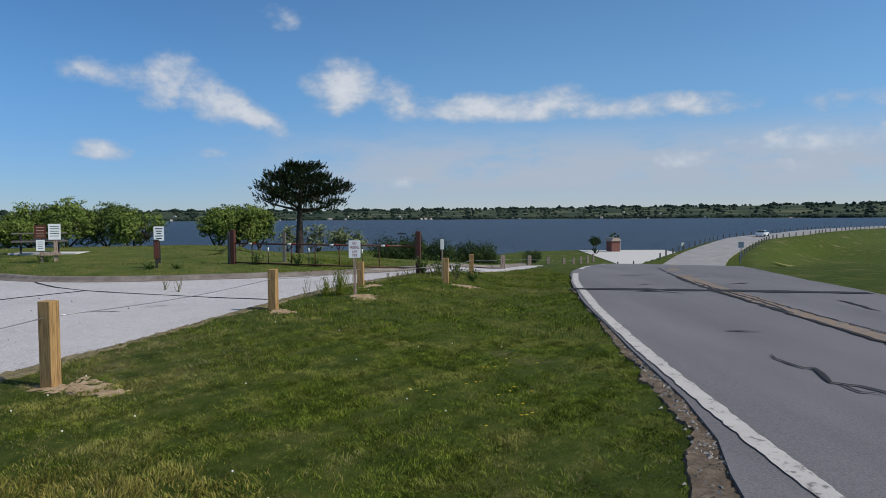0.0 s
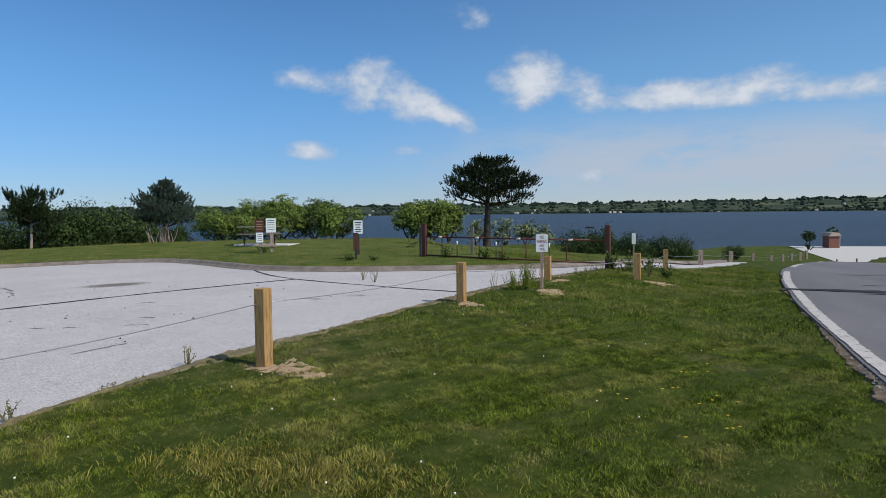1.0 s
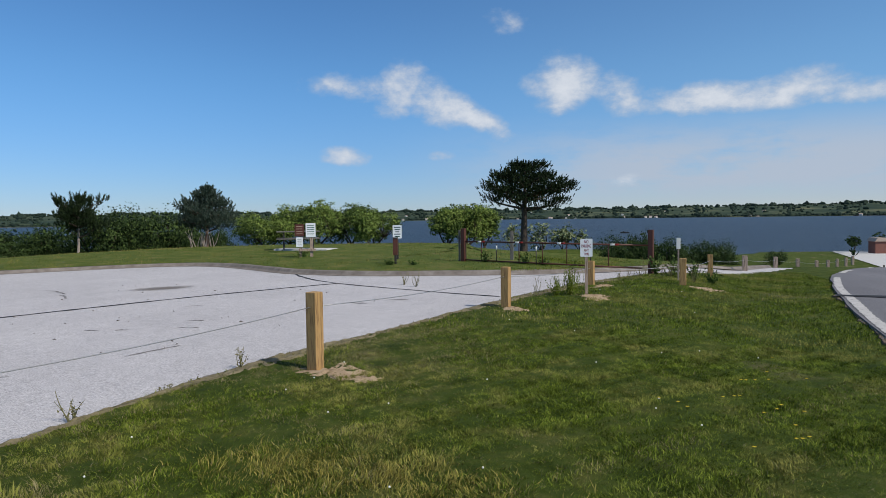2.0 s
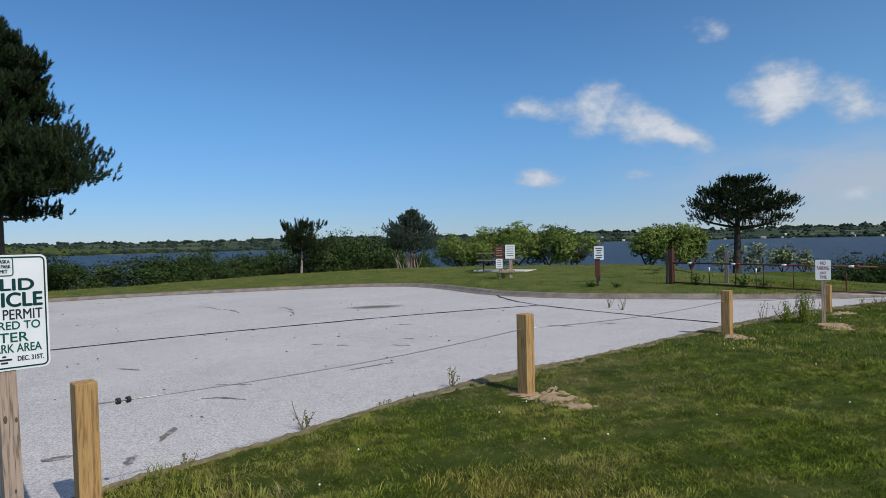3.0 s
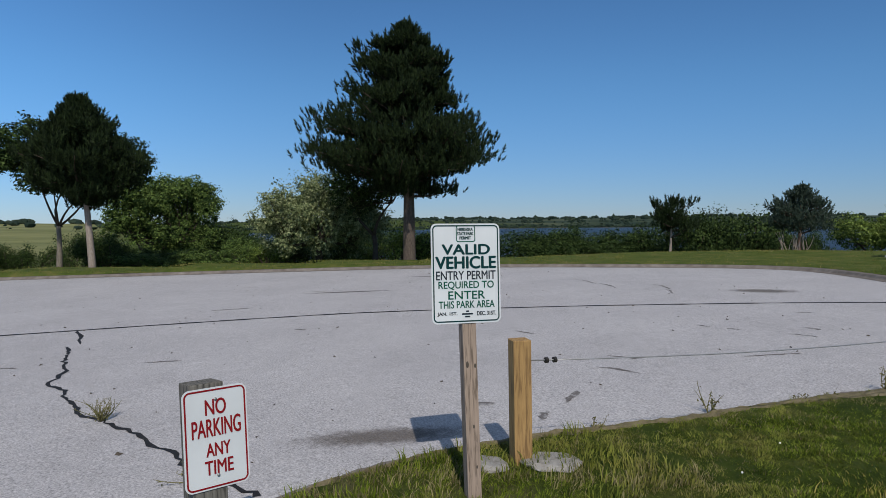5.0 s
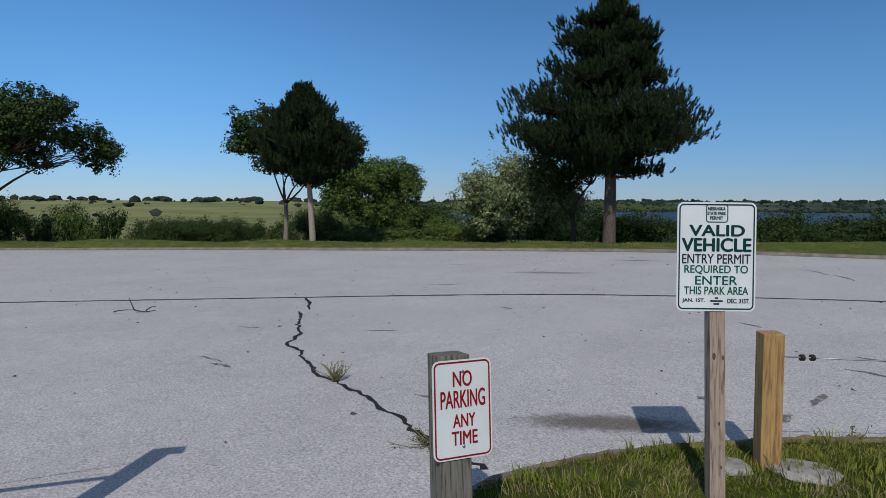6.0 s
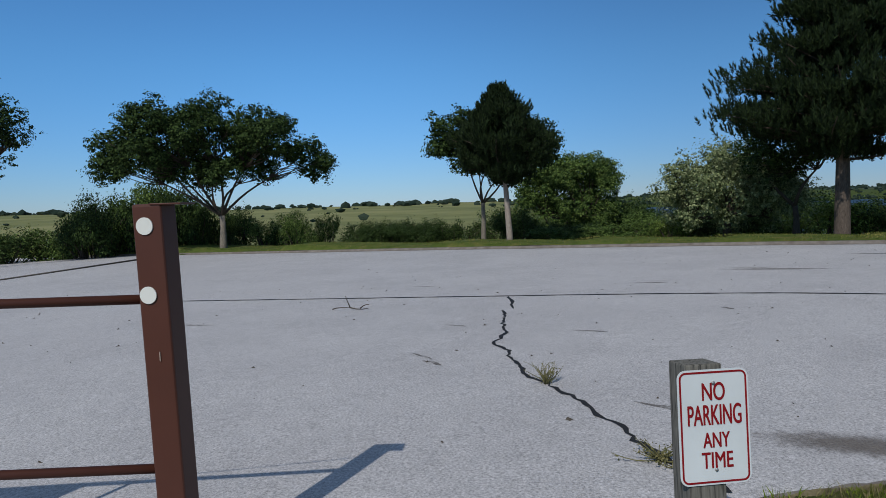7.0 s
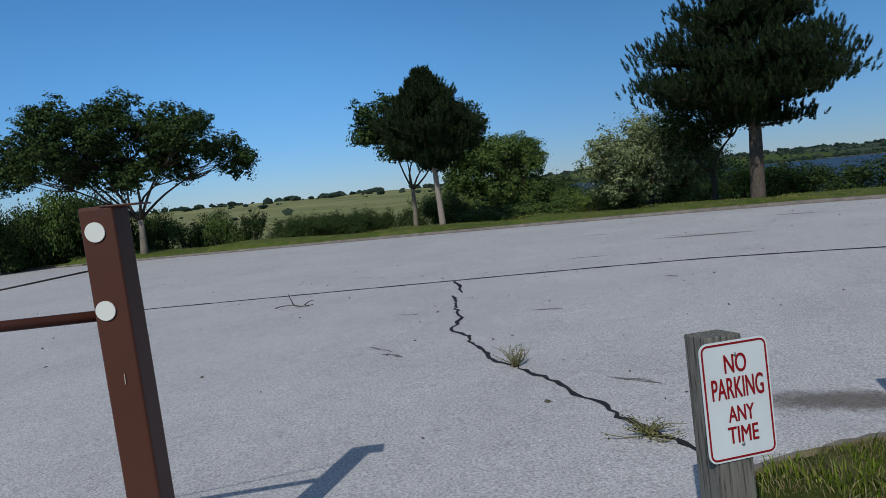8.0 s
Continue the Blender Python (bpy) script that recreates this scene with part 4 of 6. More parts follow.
# azimuth, distance, foot and top elevation (degrees), half width in metres, kind
SHRUBS = [
    # thicket between the pine and the young conifers
    (58.5, 46, -3.2, -0.9, 3.2, S_DARK2), (55.5, 45, -3.2, -0.5, 2.6, S_DARK2), (53, 47, -3.2, -0.3, 2.8, S_DARK), (50.5, 45, -3.2, -0.5, 2.4, S_DARK), (48, 46, -3.2, -0.5, 2.4, S_DARK2),
    (45.2, 44, -3.2, 0.8, 2.4, S_DARK2), (42.6, 45, -3.2, 1.0, 2.6, S_DARK), (40.6, 44, -3.2, 0.5, 2.2, S_DARK2), (61.5, 45, -3.2, -1.0, 2.6, S_DARK), (64.5, 44, -3.2, -0.8, 2.4, S_DARK2), (38.6, 42, -3.2, -0.6, 1.3, S_DARK), (36.6, 41, -3.3, -0.5, 1.2, S_DARK2),
    # low hedge in front of it
    (56.5, 43.5, -3.4, -1.6, 1.9, S_DARK), (53.8, 43.5, -3.4, -1.5, 1.7, S_DARK2), (51, 43.5, -3.4, -1.4, 1.8, S_DARK), (47.2, 43.5, -3.4, -1.6, 1.6, S_DARK), (44.4, 43.5, -3.4, -1.4, 1.6, S_DARK2), (41.8, 43.5, -3.4, -1.3, 1.5, S_DARK2),
    # under the tall pine and westward along the strip
    (67.5, 44, -3.3, -0.6, 2.6, S_LIGHT), (70.5, 46, -3.3, -0.8, 2.2, S_MID2), (80.5, 46, -3.3, -1.3, 1.9, S_MID), (82.4, 55, -3.3, 0.1, 2.6, S_DARK2), (90.2, 46, -3.3, -0.7, 2.0, S_DARK), (92.6, 47, -3.3, -0.4, 1.7, S_DARK2), (84.0, 41, -3.3, -1.9, 2.2, S_MID), (87.5, 40.5, -3.3, -2.1, 2.2, S_MID2), (95.5, 47, -3.3, -1.2, 1.4, S_DARK),
    (98.2, 46, -3.3, -1.15, 1.5, S_DARK2), (100.3, 47, -3.3, -1.0, 1.6, S_DARK), (102.8, 46, -3.3, -1.2, 1.7, S_DARK2), (104.6, 47, -3.3, -1.1, 1.4, S_DARK), (107.2, 49, -3.3, -0.4, 1.2, S_MID), (109.6, 48, -3.3, 0.0, 1.7, S_MID2), (112.3, 50, -3.3, -0.7, 1.6, S_MID),
    (118.5, 58, -3.3, 2.2, 3.4, S_MID2), (121.5, 60, -3.3, 2.0, 3.6, S_MID), (124.5, 58, -3.3, 1.3, 2.6, S_DARK2), (127.5, 55, -3.3, -0.8, 2.6, S_MID2), (130.5, 54, -3.3, -0.9, 2.6, S_DARK), (133, 56, -3.3, -0.4, 3.0, S_MID2), (116, 56, -3.3, 0.6, 2.6, S_DARK),
    (125.2, 52, -3.3, 0.2, 2.2, S_DARK2), (123.6, 54, -3.3, 1.9, 2.4, S_DARK), (121.6, 54, -3.3, 2.7, 2.4, S_MID2), (119.8, 54, -3.3, 2.5, 2.2, S_DARK2), (117.6, 53, -3.3, 1.7, 2.0, S_DARK), (114.4, 52, -3.3, 0.2, 1.5, S_DARK2), (110.6, 50, -3.3, -0.9, 1.3, S_DARK),
    (99.2, 45, -3.3, -1.5, 1.6, S_DARK), (101.6, 45, -3.3, -1.5, 1.6, S_DARK2), (103.8, 45, -3.3, -1.3, 1.4, S_DARK), (97.0, 46, -3.3, -1.7, 1.1, S_DARK2), (91.2, 44, -3.3, -0.6, 1.8, S_DARK2), (89.0, 44, -3.3, -1.4, 1.6, S_DARK), (85.6, 42, -3.3, -1.9, 1.8, S_DARK2),
    (77.5, 47, -3.3, -1.1, 2.4, S_DARK2), (73.5, 48, -3.3, -0.4, 2.4, S_DARK),
    # darker growth farther down the slope
    (66.0, 70, -3.5, -0.6, 4.0, S_DARK), (69.0, 78, -3.5, -0.3, 4.5, S_DARK2), (72.5, 74, -3.5, -0.2, 4.0, S_DARK), (76.0, 80, -3.5, -0.4, 4.5, S_DARK2), (79.3, 72, -3.5, -0.7, 3.6, S_DARK), (82.0, 84, -3.4, -0.3, 4.2, S_DARK2), (84.6, 76, -3.4, -0.2, 3.8, S_DARK),
    (78.8, 43, -3.3, -1.5, 1.7, S_LIGHT), (80.0, 50, -3.3, -0.9, 2.2, S_MID2),
    # by the far gate and the shore
    (3.6, 30, -4.3, -1.5, 1.15, S_DARK2), (1.9, 30, -4.3, -0.95, 1.1, S_DARK), (0.3, 29, -4.3, -1.7, 1.0, S_DARK2), (-1.9, 33, -4.2, -2.0, 0.9, S_DARK), (-3.2, 33.5, -4.2, -1.9, 1.0, S_DARK2), (-4.3, 33, -4.2, -2.5, 0.7, S_DARK), (-7.75, 62, -3.9, -2.75, 0.95, S_DARK2),
]
for az, d, e0, e1, hw, kind in SHRUBS:
    eye = W_EYE if az > 60 else (-0.3, 0.1)
    if 40 < az < 73:
        e1 += 0.35
    p = spot(az, d, 1.55 + d * math.tan(radians(e0)), eye)
    h = d * (math.tan(radians(e1)) - math.tan(radians(e0)))
    shrub(kind, turned(p, rng_s.uniform(0, 6.28), (hw, hw * rng_s.uniform(0.85, 1.1), h / 0.98)), "dense green shrub in the thicket behind the lawn", "thicket shrubs")

# light green trees on the bank
for k, (az, d, e0, e1, hw, key) in enumerate([(33.2, 42, -3.4, 0.75, 1.8, "leaf_light"), (31.0, 43, -3.4, 1.3, 1.8, "leaf_light"), (28.9, 42, -3.4, 1.85, 2.1, "leaf_light"), (26.2, 43, -3.4, 1.5, 2.0, "leaf"), (24.2, 42, -3.4, 0.8, 1.6, "leaf_light"), (18.1, 40, -3.4, 1.2, 1.25, "leaf_light"), (16.4, 41, -3.4, 1.55, 1.1, "leaf_light"), (14.9, 43, -3.4, 1.0, 0.9, "leaf_light")]):
    h = d * (math.tan(radians(e1)) - math.tan(radians(e0)))
    broad_tree("bank_tree", turned(spot(az, d, 1.58 + d * math.tan(radians(e0)), (-0.3, 0.1)), k), 80 + k, h, hw * 1.28, 0.8, M[key], M["bark_dark"], "sunlit light green leafy tree on the lake bank", 0.1, 48, 0.5, 1000, 0.085, 3, (0, 0), hw * 0.9, 0.1, "bank trees")
for k, (az, e1, hw) in enumerate([(12.6, -0.4, 0.9), (10.2, -0.5, 1.1), (8.4, -0.75, 1.0), (7.0, -1.1, 0.8)]):
    d = 46
    h = d * (math.tan(radians(e1)) + math.tan(radians(3.4)))
    broad_tree("willow_tree", turned(spot(az, d, 1.58 - d * math.tan(radians(3.4)), (-0.3, 0.1)), k), 95 + k, h, hw, 0.5, M["leaf_olive"], M["bark_dark"], "thin grey-green young willow on the lake bank", 0.06, 16, 0.5, 260, 0.11, 3, (0, 0), hw, 0.1, "bank willows")
rng = np.random.default_rng(5)
for k in range(5):
    p = spot(38.8 - 0.35 * k, 36.5, None, (-0.3, 0.1))
    ob = thing("dead_sapling", turned((p[0], p[1], p[2] - 0.1)), "bare grey dead sapling beside the conifer", "sapling", "dead saplings")
    v, f = join([tube(bent((0, 0, 0), (rng.normal(0, 0.25), rng.normal(0, 0.25), rng.uniform(0.7, 1.3)), rng, 0.08, 5), np.linspace(0.025, 0.006, 5), 5) for _ in range(4)])
    put("stem", quick_mesh("stem", v, f, M["bark_pale"], True), ob)

# ---- fence posts with cable ----
POST_W = 0.135


def wood_post(name, x, y, top, w, material, label, group="", depth=0.3, lean=(0, 0), rz=0.0):
    z = float(land(x, y))
    ob = thing(name, Matrix.Translation((x, y, z)) @ Euler((radians(lean[0]), radians(lean[1]), radians(rz))).to_matrix().to_4x4(), label, "post", group)
    part("shaft", box(w, w, top - z + depth, (0, 0, -depth), 0.007), material, ob)
    return ob


POSTS = [(-4.925, 2.45, 0.72), (-3.92, 6.66, 0.79), (-2.84, 11.22, 0.745), (-1.82, 14.85, 0.62), (0.06, 15.75, 0.64), (0.83, 19.7, 0.5), (2.31, 26.05, 0.12), (4.22, 32.9, -0.31), (6.21, 39.7, -0.79), (8.15, 45.4, -1.24), (9.91, 51.2, -1.56), (11.66, 57.0, -1.82), (13.07, 60.8, -1.95), (14.4, 64.6, -2.03)]
for k, (x, y, top) in enumerate(POSTS):
    ob = wood_post("fence_post", x, y, top, POST_W if k < 6 else 0.17, M["new_wood"] if k < 6 else M["old_wood"], "square new yellow-brown timber fence post" if k < 6 else "square weathered timber fence post", "cable fence posts", 0.35, ((1.0, 0.6) if k == 0 else (0, 0)), -13 + 2 * k)
    if k == 0:
        v, f = tube([(-0.10, -0.02, 0.62), (-0.085, -0.02, 0.63), (-0.07, -0.02, 0.62)], 0.012, 6)
        put("cable_end", quick_mesh("cable_end", v, f, M["steel"], True), ob, "galvanised cable end")
for k in range(len(POSTS) - 1):
    a, b = POSTS[k], POSTS[k + 1]
    za, zb = a[2] - 0.16, b[2] - 0.16
    pts = [(a[0] + (b[0] - a[0]) * t, a[1] + (b[1] - a[1]) * t, za + (zb - za) * t - 0.05 * math.sin(math.pi * t)) for t in np.linspace(0, 1, 9)]
    ob = tube_mesh("fence_cable", pts, 0.0045, M["steel"], sides=6)
    tagged(ob, "thin slack steel cable strung between fence posts", "cable", "fence cables")
    if k == 0:
        for t in (0.045, 0.06):
            q = np.array(pts[0]) + (np.array(pts[-1]) - np.array(pts[0])) * t
            bm = bmesh.new()
            bmesh.ops.create_cone(bm, cap_ends=True, segments=10, radius1=0.022, radius2=0.022, depth=0.022)
            bmesh.ops.transform(bm, matrix=Matrix.Translation((q[0], q[1], q[2] - 0.008)) @ Matrix.Rotation(1.57, 4, "X"), verts=bm.verts)
            part("cable_clip", bm, M["dark_steel"], ob, "dark steel cable clip")


# ---- signs ----
def text_mesh(body, width, height, material, name="lettering"):
    cu = bpy.data.curves.new(name, "FONT")
    cu.body, cu.extrude, cu.offset = body, 0.0, 0.0
    ob = bpy.data.objects.new(name, cu)
    scene.collection.objects.link(ob)
    bpy.context.view_layer.update()
    me = bpy.data.meshes.new_from_object(ob.evaluated_get(bpy.context.evaluated_depsgraph_get()))
    bpy.data.objects.remove(ob)
    co = np.empty(len(me.vertices) * 3, np.float32)
    me.vertices.foreach_get("co", co)
    co = co.reshape(-1, 3)
    lo, hi = co.min(0), co.max(0)
    out = np.zeros_like(co)
    out[:, 0] = ((co[:, 0] - lo[0]) / (hi[0] - lo[0]) - 0.5) * width
    out[:, 2] = ((co[:, 1] - lo[1]) / (hi[1] - lo[1]) - 0.5) * height
    me.vertices.foreach_set("co", out.ravel())
    me.materials.clear()
    me.materials.append(material)
    me.update()
    me.name = name
    return me


def plate(w, h, r, t=0.003, hole=None):
    """A rounded plate in the x-z plane that faces -y; with hole, a frame of that width."""
    def ring(w, h, r):
        return [((w / 2 - r) * sx + r * math.cos(a), (h / 2 - r) * sz + r * math.sin(a)) for sx, sz, a0 in ((1, 1, 0), (-1, 1, 90), (-1, -1, 180), (1, -1, 270)) for a in np.radians(np.linspace(a0, a0 + 90, 7))]
    bm = bmesh.new()
    outer = ring(w, h, r)
    f = [bm.verts.new((x, 0, z)) for x, z in outer]
    b = [bm.verts.new((x, t, z)) for x, z in outer]
    n = len(outer)
    for i in range(n):
        bm.faces.new((f[i], f[(i + 1) % n], b[(i + 1) % n], b[i]))
    if hole is None:
        bm.faces.new(f[::-1])
        bm.faces.new(b)
    else:
        inner = ring(w - 2 * hole, h - 2 * hole, max(0.002, r - hole))
        fi = [bm.verts.new((x, 0, z)) for x, z in inner]
        bi = [bm.verts.new((x, t, z)) for x, z in inner]
        for i in range(n):
            j = (i + 1) % n
            bm.faces.new((f[j], f[i], fi[i], fi[j]))
            bm.faces.new((fi[j], fi[i], bi[i], bi[j]))
            bm.faces.new((b[i], b[j], bi[j], bi[i]))
    bmesh.ops.recalc_face_normals(bm, faces=bm.faces)
    return bm


def bolt(parent, x, z, y=-0.004, r=0.008):
    bm = bmesh.new()
    bmesh.ops.create_uvsphere(bm, u_segments=10, v_segments=6, radius=r)
    bmesh.ops.transform(bm, matrix=Matrix.Translation((x, y, z)) @ Matrix.Diagonal((1, 0.55, 1, 1)), verts=bm.verts)
    part("bolt", bm, M["steel"], parent, "galvanised bolt head", True)


def face_to(x, y, z, n, lean=0.0, roll=0.0):
    """A pose whose -y side faces the flat direction n."""
    rz = math.atan2(n[1], n[0]) + math.pi / 2
    return Matrix.Translation((x, y, z)) @ Matrix.Rotation(rz, 4, "Z") @ Matrix.Rotation(radians(lean), 4, "X") @ Matrix.Rotation(radians(roll), 4, "Y")


def write(parent, rows, scale_w, scale_h, W, H, bold=0.0):
    """rows: text, centre x, centre y from the top left, width, height (in the sign's own units), material, and how much bolder."""
    for body, cx, cy, w, h, key, *fat in rows:
        me = text_mesh(body, w / scale_w * W, h / scale_h * H, M[key])
        fat = fat[0] if fat else bold
        if fat:
            # heavier strokes: the letters again, a little to each side
            bm = bmesh.new()
            for k, dx, dz in ((0, -fat, 0), (1, fat, 0), (2, 0, fat * 0.6), (3, 0, -fat * 0.6)):
                old = set(bm.verts)
                bm.from_mesh(me)
                bmesh.ops.translate(bm, vec=(dx, -0.00015 * k, dz), verts=[v for v in bm.verts if v not in old])
            bm.to_mesh(me)
            bm.free()
        put("lettering", me, parent, "printed lettering", Matrix.Translation(((cx / scale_w - 0.5) * W, -0.0022, (0.5 - cy / scale_h) * H)))


# permit sign on its weathered post
es = thing("permit_sign", face_to(-4.56, 1.85, float(land(-4.56, 1.85)), (0.985, -0.17), -3.0, -1.0), "white rounded permit sign with teal lettering on a weathered post", "sign")
gz = float(land(-4.56, 1.85))
part("sign_post", box(0.092, 0.092, 1.30 - gz + 0.4, (0.01, 0.0, -0.4), 0.006), M["old_wood"], es, "split weathered grey-brown square post")
for kx, kz, kr in ((-0.022, 0.86, 0.013), (0.03, 0.85, 0.009), (0.008, 0.46, 0.008), (0.02, 0.2, 0.007)):
    bm = bmesh.new()
    bmesh.ops.create_uvsphere(bm, u_segments=10, v_segments=6, radius=kr)
    bmesh.ops.transform(bm, matrix=Matrix.Translation((0.01 + kx, -0.046, kz)) @ Matrix.Diagonal((0.8, 0.15, 1.7, 1)), verts=bm.verts)
    part("knot", bm, M["twig"], es, "dark knot in the wood", True)
board = part("sign_panel", plate(0.462, 0.64, 0.035), M["sign_white"], es, "white aluminium sign panel", False, pose(0, -0.052, 1.242 - gz, 0, 1.0, 0))
part("border", plate(0.442, 0.62, 0.028, 0.001, 0.008), M["teal"], board, "thin dark teal border", False, pose(0, -0.0018, 0))
write(board, [("VALID", 134, 97, 184, 37, "teal", 0.0035), ("VEHICLE", 133, 146, 232, 45, "teal", 0.004), ("ENTRY PERMIT", 133, 194, 230, 32, "ink"), ("REQUIRED TO", 133, 232, 214, 31, "green"), ("ENTER", 134, 268, 142, 30, "green"), ("THIS PARK AREA", 134, 303, 216, 27, "green"),
              ("JAN. 1ST.", 58, 338, 76, 15, "ink"), ("DEC. 31ST.", 210, 338, 74, 15, "ink"), ("NEBRASKA", 132, 22, 58, 11, "teal"), ("STATE PARK", 132, 38, 62, 11, "teal"), ("PERMIT", 132, 54, 44, 11, "teal")], 267, 374, 0.462, 0.64, 0.0011)
part("emblem_frame", plate(0.13, 0.108, 0.018, 0.001, 0.006), M["green"], board, "small green emblem frame", False, pose(0, -0.0018, 0.255))
for zz, ww in ((-0.243, 0.02), (-0.26, 0.075), (-0.277, 0.035)):
    part("emblem", plate(ww, 0.010, 0.004, 0.001), M["ink"], board, "small dark emblem", False, pose(0.004, -0.0018, zz))

# no parking sign on a thick grey post
npz = float(land(-4.25, 0.2))
ns = thing("no_parking_sign", face_to(-4.12, 0.226, npz, (0.965, 0.26), -4.5, 0.0), "white sign with red lettering on a thick grey timber post", "sign")
part("sign_post", box(0.165, 0.15, 0.80 - npz + 0.3, (-0.035, 0.0, -0.3), 0.008), M["grey_wood"], ns, "thick cracked grey timber post")
board = part("sign_panel", plate(0.317, 0.482, 0.037), M["sign_white"], ns, "white aluminium sign panel", False, pose(0.0, -0.082, 0.537 - npz))
part("border", plate(0.301, 0.466, 0.029, 0.001, 0.008), M["red"], board, "dark red border", False, pose(0, -0.0018, 0))
write(board, [("NO", 161, 107, 102, 86, "red"), ("PARKING", 163, 220, 242, 98, "red"), ("ANY", 167, 342, 120, 72, "red"), ("TIME", 168, 440, 140, 76, "red")], 322, 560, 0.317, 0.482, 0.0015)
bolt(board, 0.0, 0.185)
bolt(board, 0.0, -0.178)

# ---- the near gate ----
GP = (-4.228, -2.308)
gz = float(paved(*GP))
gate_way = Vector((0.17, -0.985, 0)).normalized()
gate = thing("pipe_gate", Matrix.Translation((*GP, gz)) @ Matrix.Rotation(math.atan2(gate_way.y, gate_way.x), 4, "Z"), "brown painted steel pipe gate on a square post", "gate")
post_turn = Matrix.Rotation(radians(-8), 4, "Z")
part("gate_post", box(0.145, 0.145, 1.545 - gz + 0.3, (0, 0, -0.3), 0.014, 3, Matrix.Translation((-0.062, 0, 0)) @ Matrix.Rotation(radians(1.6), 4, "Y") @ post_turn), M["brown"], gate, "square brown painted steel post")
for zz in (1.44, 1.115):
    bm = bmesh.new()
    bmesh.ops.create_cone(bm, cap_ends=True, segments=24, radius1=0.041, radius2=0.041, depth=0.006)
    bmesh.ops.transform(bm, matrix=post_turn @ Matrix.Translation((0.0, 0.0745, zz - gz)) @ Matrix.Rotation(math.pi / 2, 4, "X"), verts=bm.verts)
    part("reflector", bm, M["reflector"], gate, "round white reflector disc")
part("scratch", box(0.004, 0.002, 0.045, (-0.04, 0.0735, 0.80 - gz)), M["roof"], gate, "pale scratch in the paint", False, post_turn)
part("weld_cap", box(0.152, 0.152, 0.008, (-0.105, 0, 1.538 - gz), 0.003, 2, post_turn), M["brown"], gate, "dusty welded cap")
LEN = 4.4
for nm, pts, r, key in [("top_rail", [(0.05, -0.02, 1.085 - gz), (LEN, -0.02, 1.085 - gz)], 0.024, "brown"), ("bottom_rail", [(0.05, -0.02, 0.245 - gz), (LEN, -0.02, 0.245 - gz)], 0.024, "brown"), ("end_rail", [(LEN, -0.02, 0.2 - gz), (LEN, -0.02, 1.12 - gz)], 0.024, "brown"),
                        ("upright", [(1.5, -0.02, 0.245 - gz), (1.5, -0.02, 1.085 - gz)], 0.02, "brown"), ("reflective_tape", [(0.8, -0.02, 1.085 - gz), (1.15, -0.02, 1.085 - gz)], 0.0255, "tape_red"), ("tie_cable", [(-0.02, -0.06, 1.29 - gz), (0.75, -0.05, 1.2 - gz), (1.6, -0.03, 1.12 - gz), (LEN, -0.02, 1.1 - gz)], 0.004, "dark_steel")]:
    tube_mesh(nm, pts, r, M[key], gate, {"reflective_tape": "red reflective tape", "tie_cable": "dark slack tie cable"}.get(nm, ""), 12)

part("gate_panel", box(1.0, 0.02, 0.7, (2.3, -0.05, 0.36 - gz), 0.004), M["steel"], gate, "flat metal sign panel hung on the rails")

# ---- the far gate across the drive ----
GL, GR = Vector((-6.2, 19.9, float(paved(-6.2, 19.9)) + 0.1)), Vector((-0.68, 18.55, float(paved(-0.68, 18.55))))
gw = (GR - GL)
far_gate = thing("swing_gate", Matrix.Translation(GL) @ Matrix.Rotation(math.atan2(gw.y, gw.x), 4, "Z"), "closed brown pipe gate with striped tape across the drive", "gate")
Lg, dz = Vector((gw.x, gw.y)).length, GR.z - GL.z
for x, zt, zb in ((0, 1.12, -0.3), (Lg, 1.16 + dz, -0.3 + dz)):
    part("gate_post", box(0.13, 0.13, zt - zb, (x, 0, zb), 0.01), M["brown"], far_gate, "square brown steel post")
tops = lambda t: 0.72 + (dz + 0.03) * t
lows = lambda t: 0.16 + (dz - 0.02) * t
tube_mesh("top_rail", [(0, 0, tops(0)), (Lg, 0, tops(1))], 0.022, M["brown"], far_gate)
tube_mesh("bottom_rail", [(0, 0, lows(0)), (Lg, 0, lows(1))], 0.022, M["brown"], far_gate)
for t in (0.11, 0.33, 0.46, 0.59, 0.8):
    tube_mesh("upright", [(t * Lg, 0, lows(t)), (t * Lg, 0, tops(t))], 0.016, M["brown"], far_gate)
for t in (0.205, 0.43, 0.715):
    tube_mesh("marker_rod", [(t * Lg, -0.05, lows(t) - (0.25 if t > 0.4 and t < 0.5 else 0.02)), (t * Lg, -0.05, tops(t) - 0.06)], 0.014, M["dark_steel"], far_gate)
    tube_mesh("white_tape", [(t * Lg, -0.05, tops(t) - 0.22), (t * Lg, -0.05, tops(t) - 0.1)], 0.02, M["reflector"], far_gate, "white reflective tape")
for t in (0.09, 0.31, 0.54, 0.81):
    tube_mesh("white_tape", [(t * Lg, 0, tops(t)), (t * Lg + 0.12, 0, tops(t))], 0.026, M["reflector"], far_gate, "white reflective tape")
    tube_mesh("red_tape", [(t * Lg + 0.12, 0, tops(t)), (t * Lg + 0.24, 0, tops(t))], 0.026, M["tape_red"], far_gate, "red reflective tape")
wood_post("round_post", -4.85, 20.6, 1.15, 0.09, M["grey_wood"], "thin grey timber post behind the gate", "", 0.3)
wood_post("grey_post", -6.36, 20.0, 1.19, 0.055, M["grey_wood"], "thin grey post beside the gate post", "", 0.3)

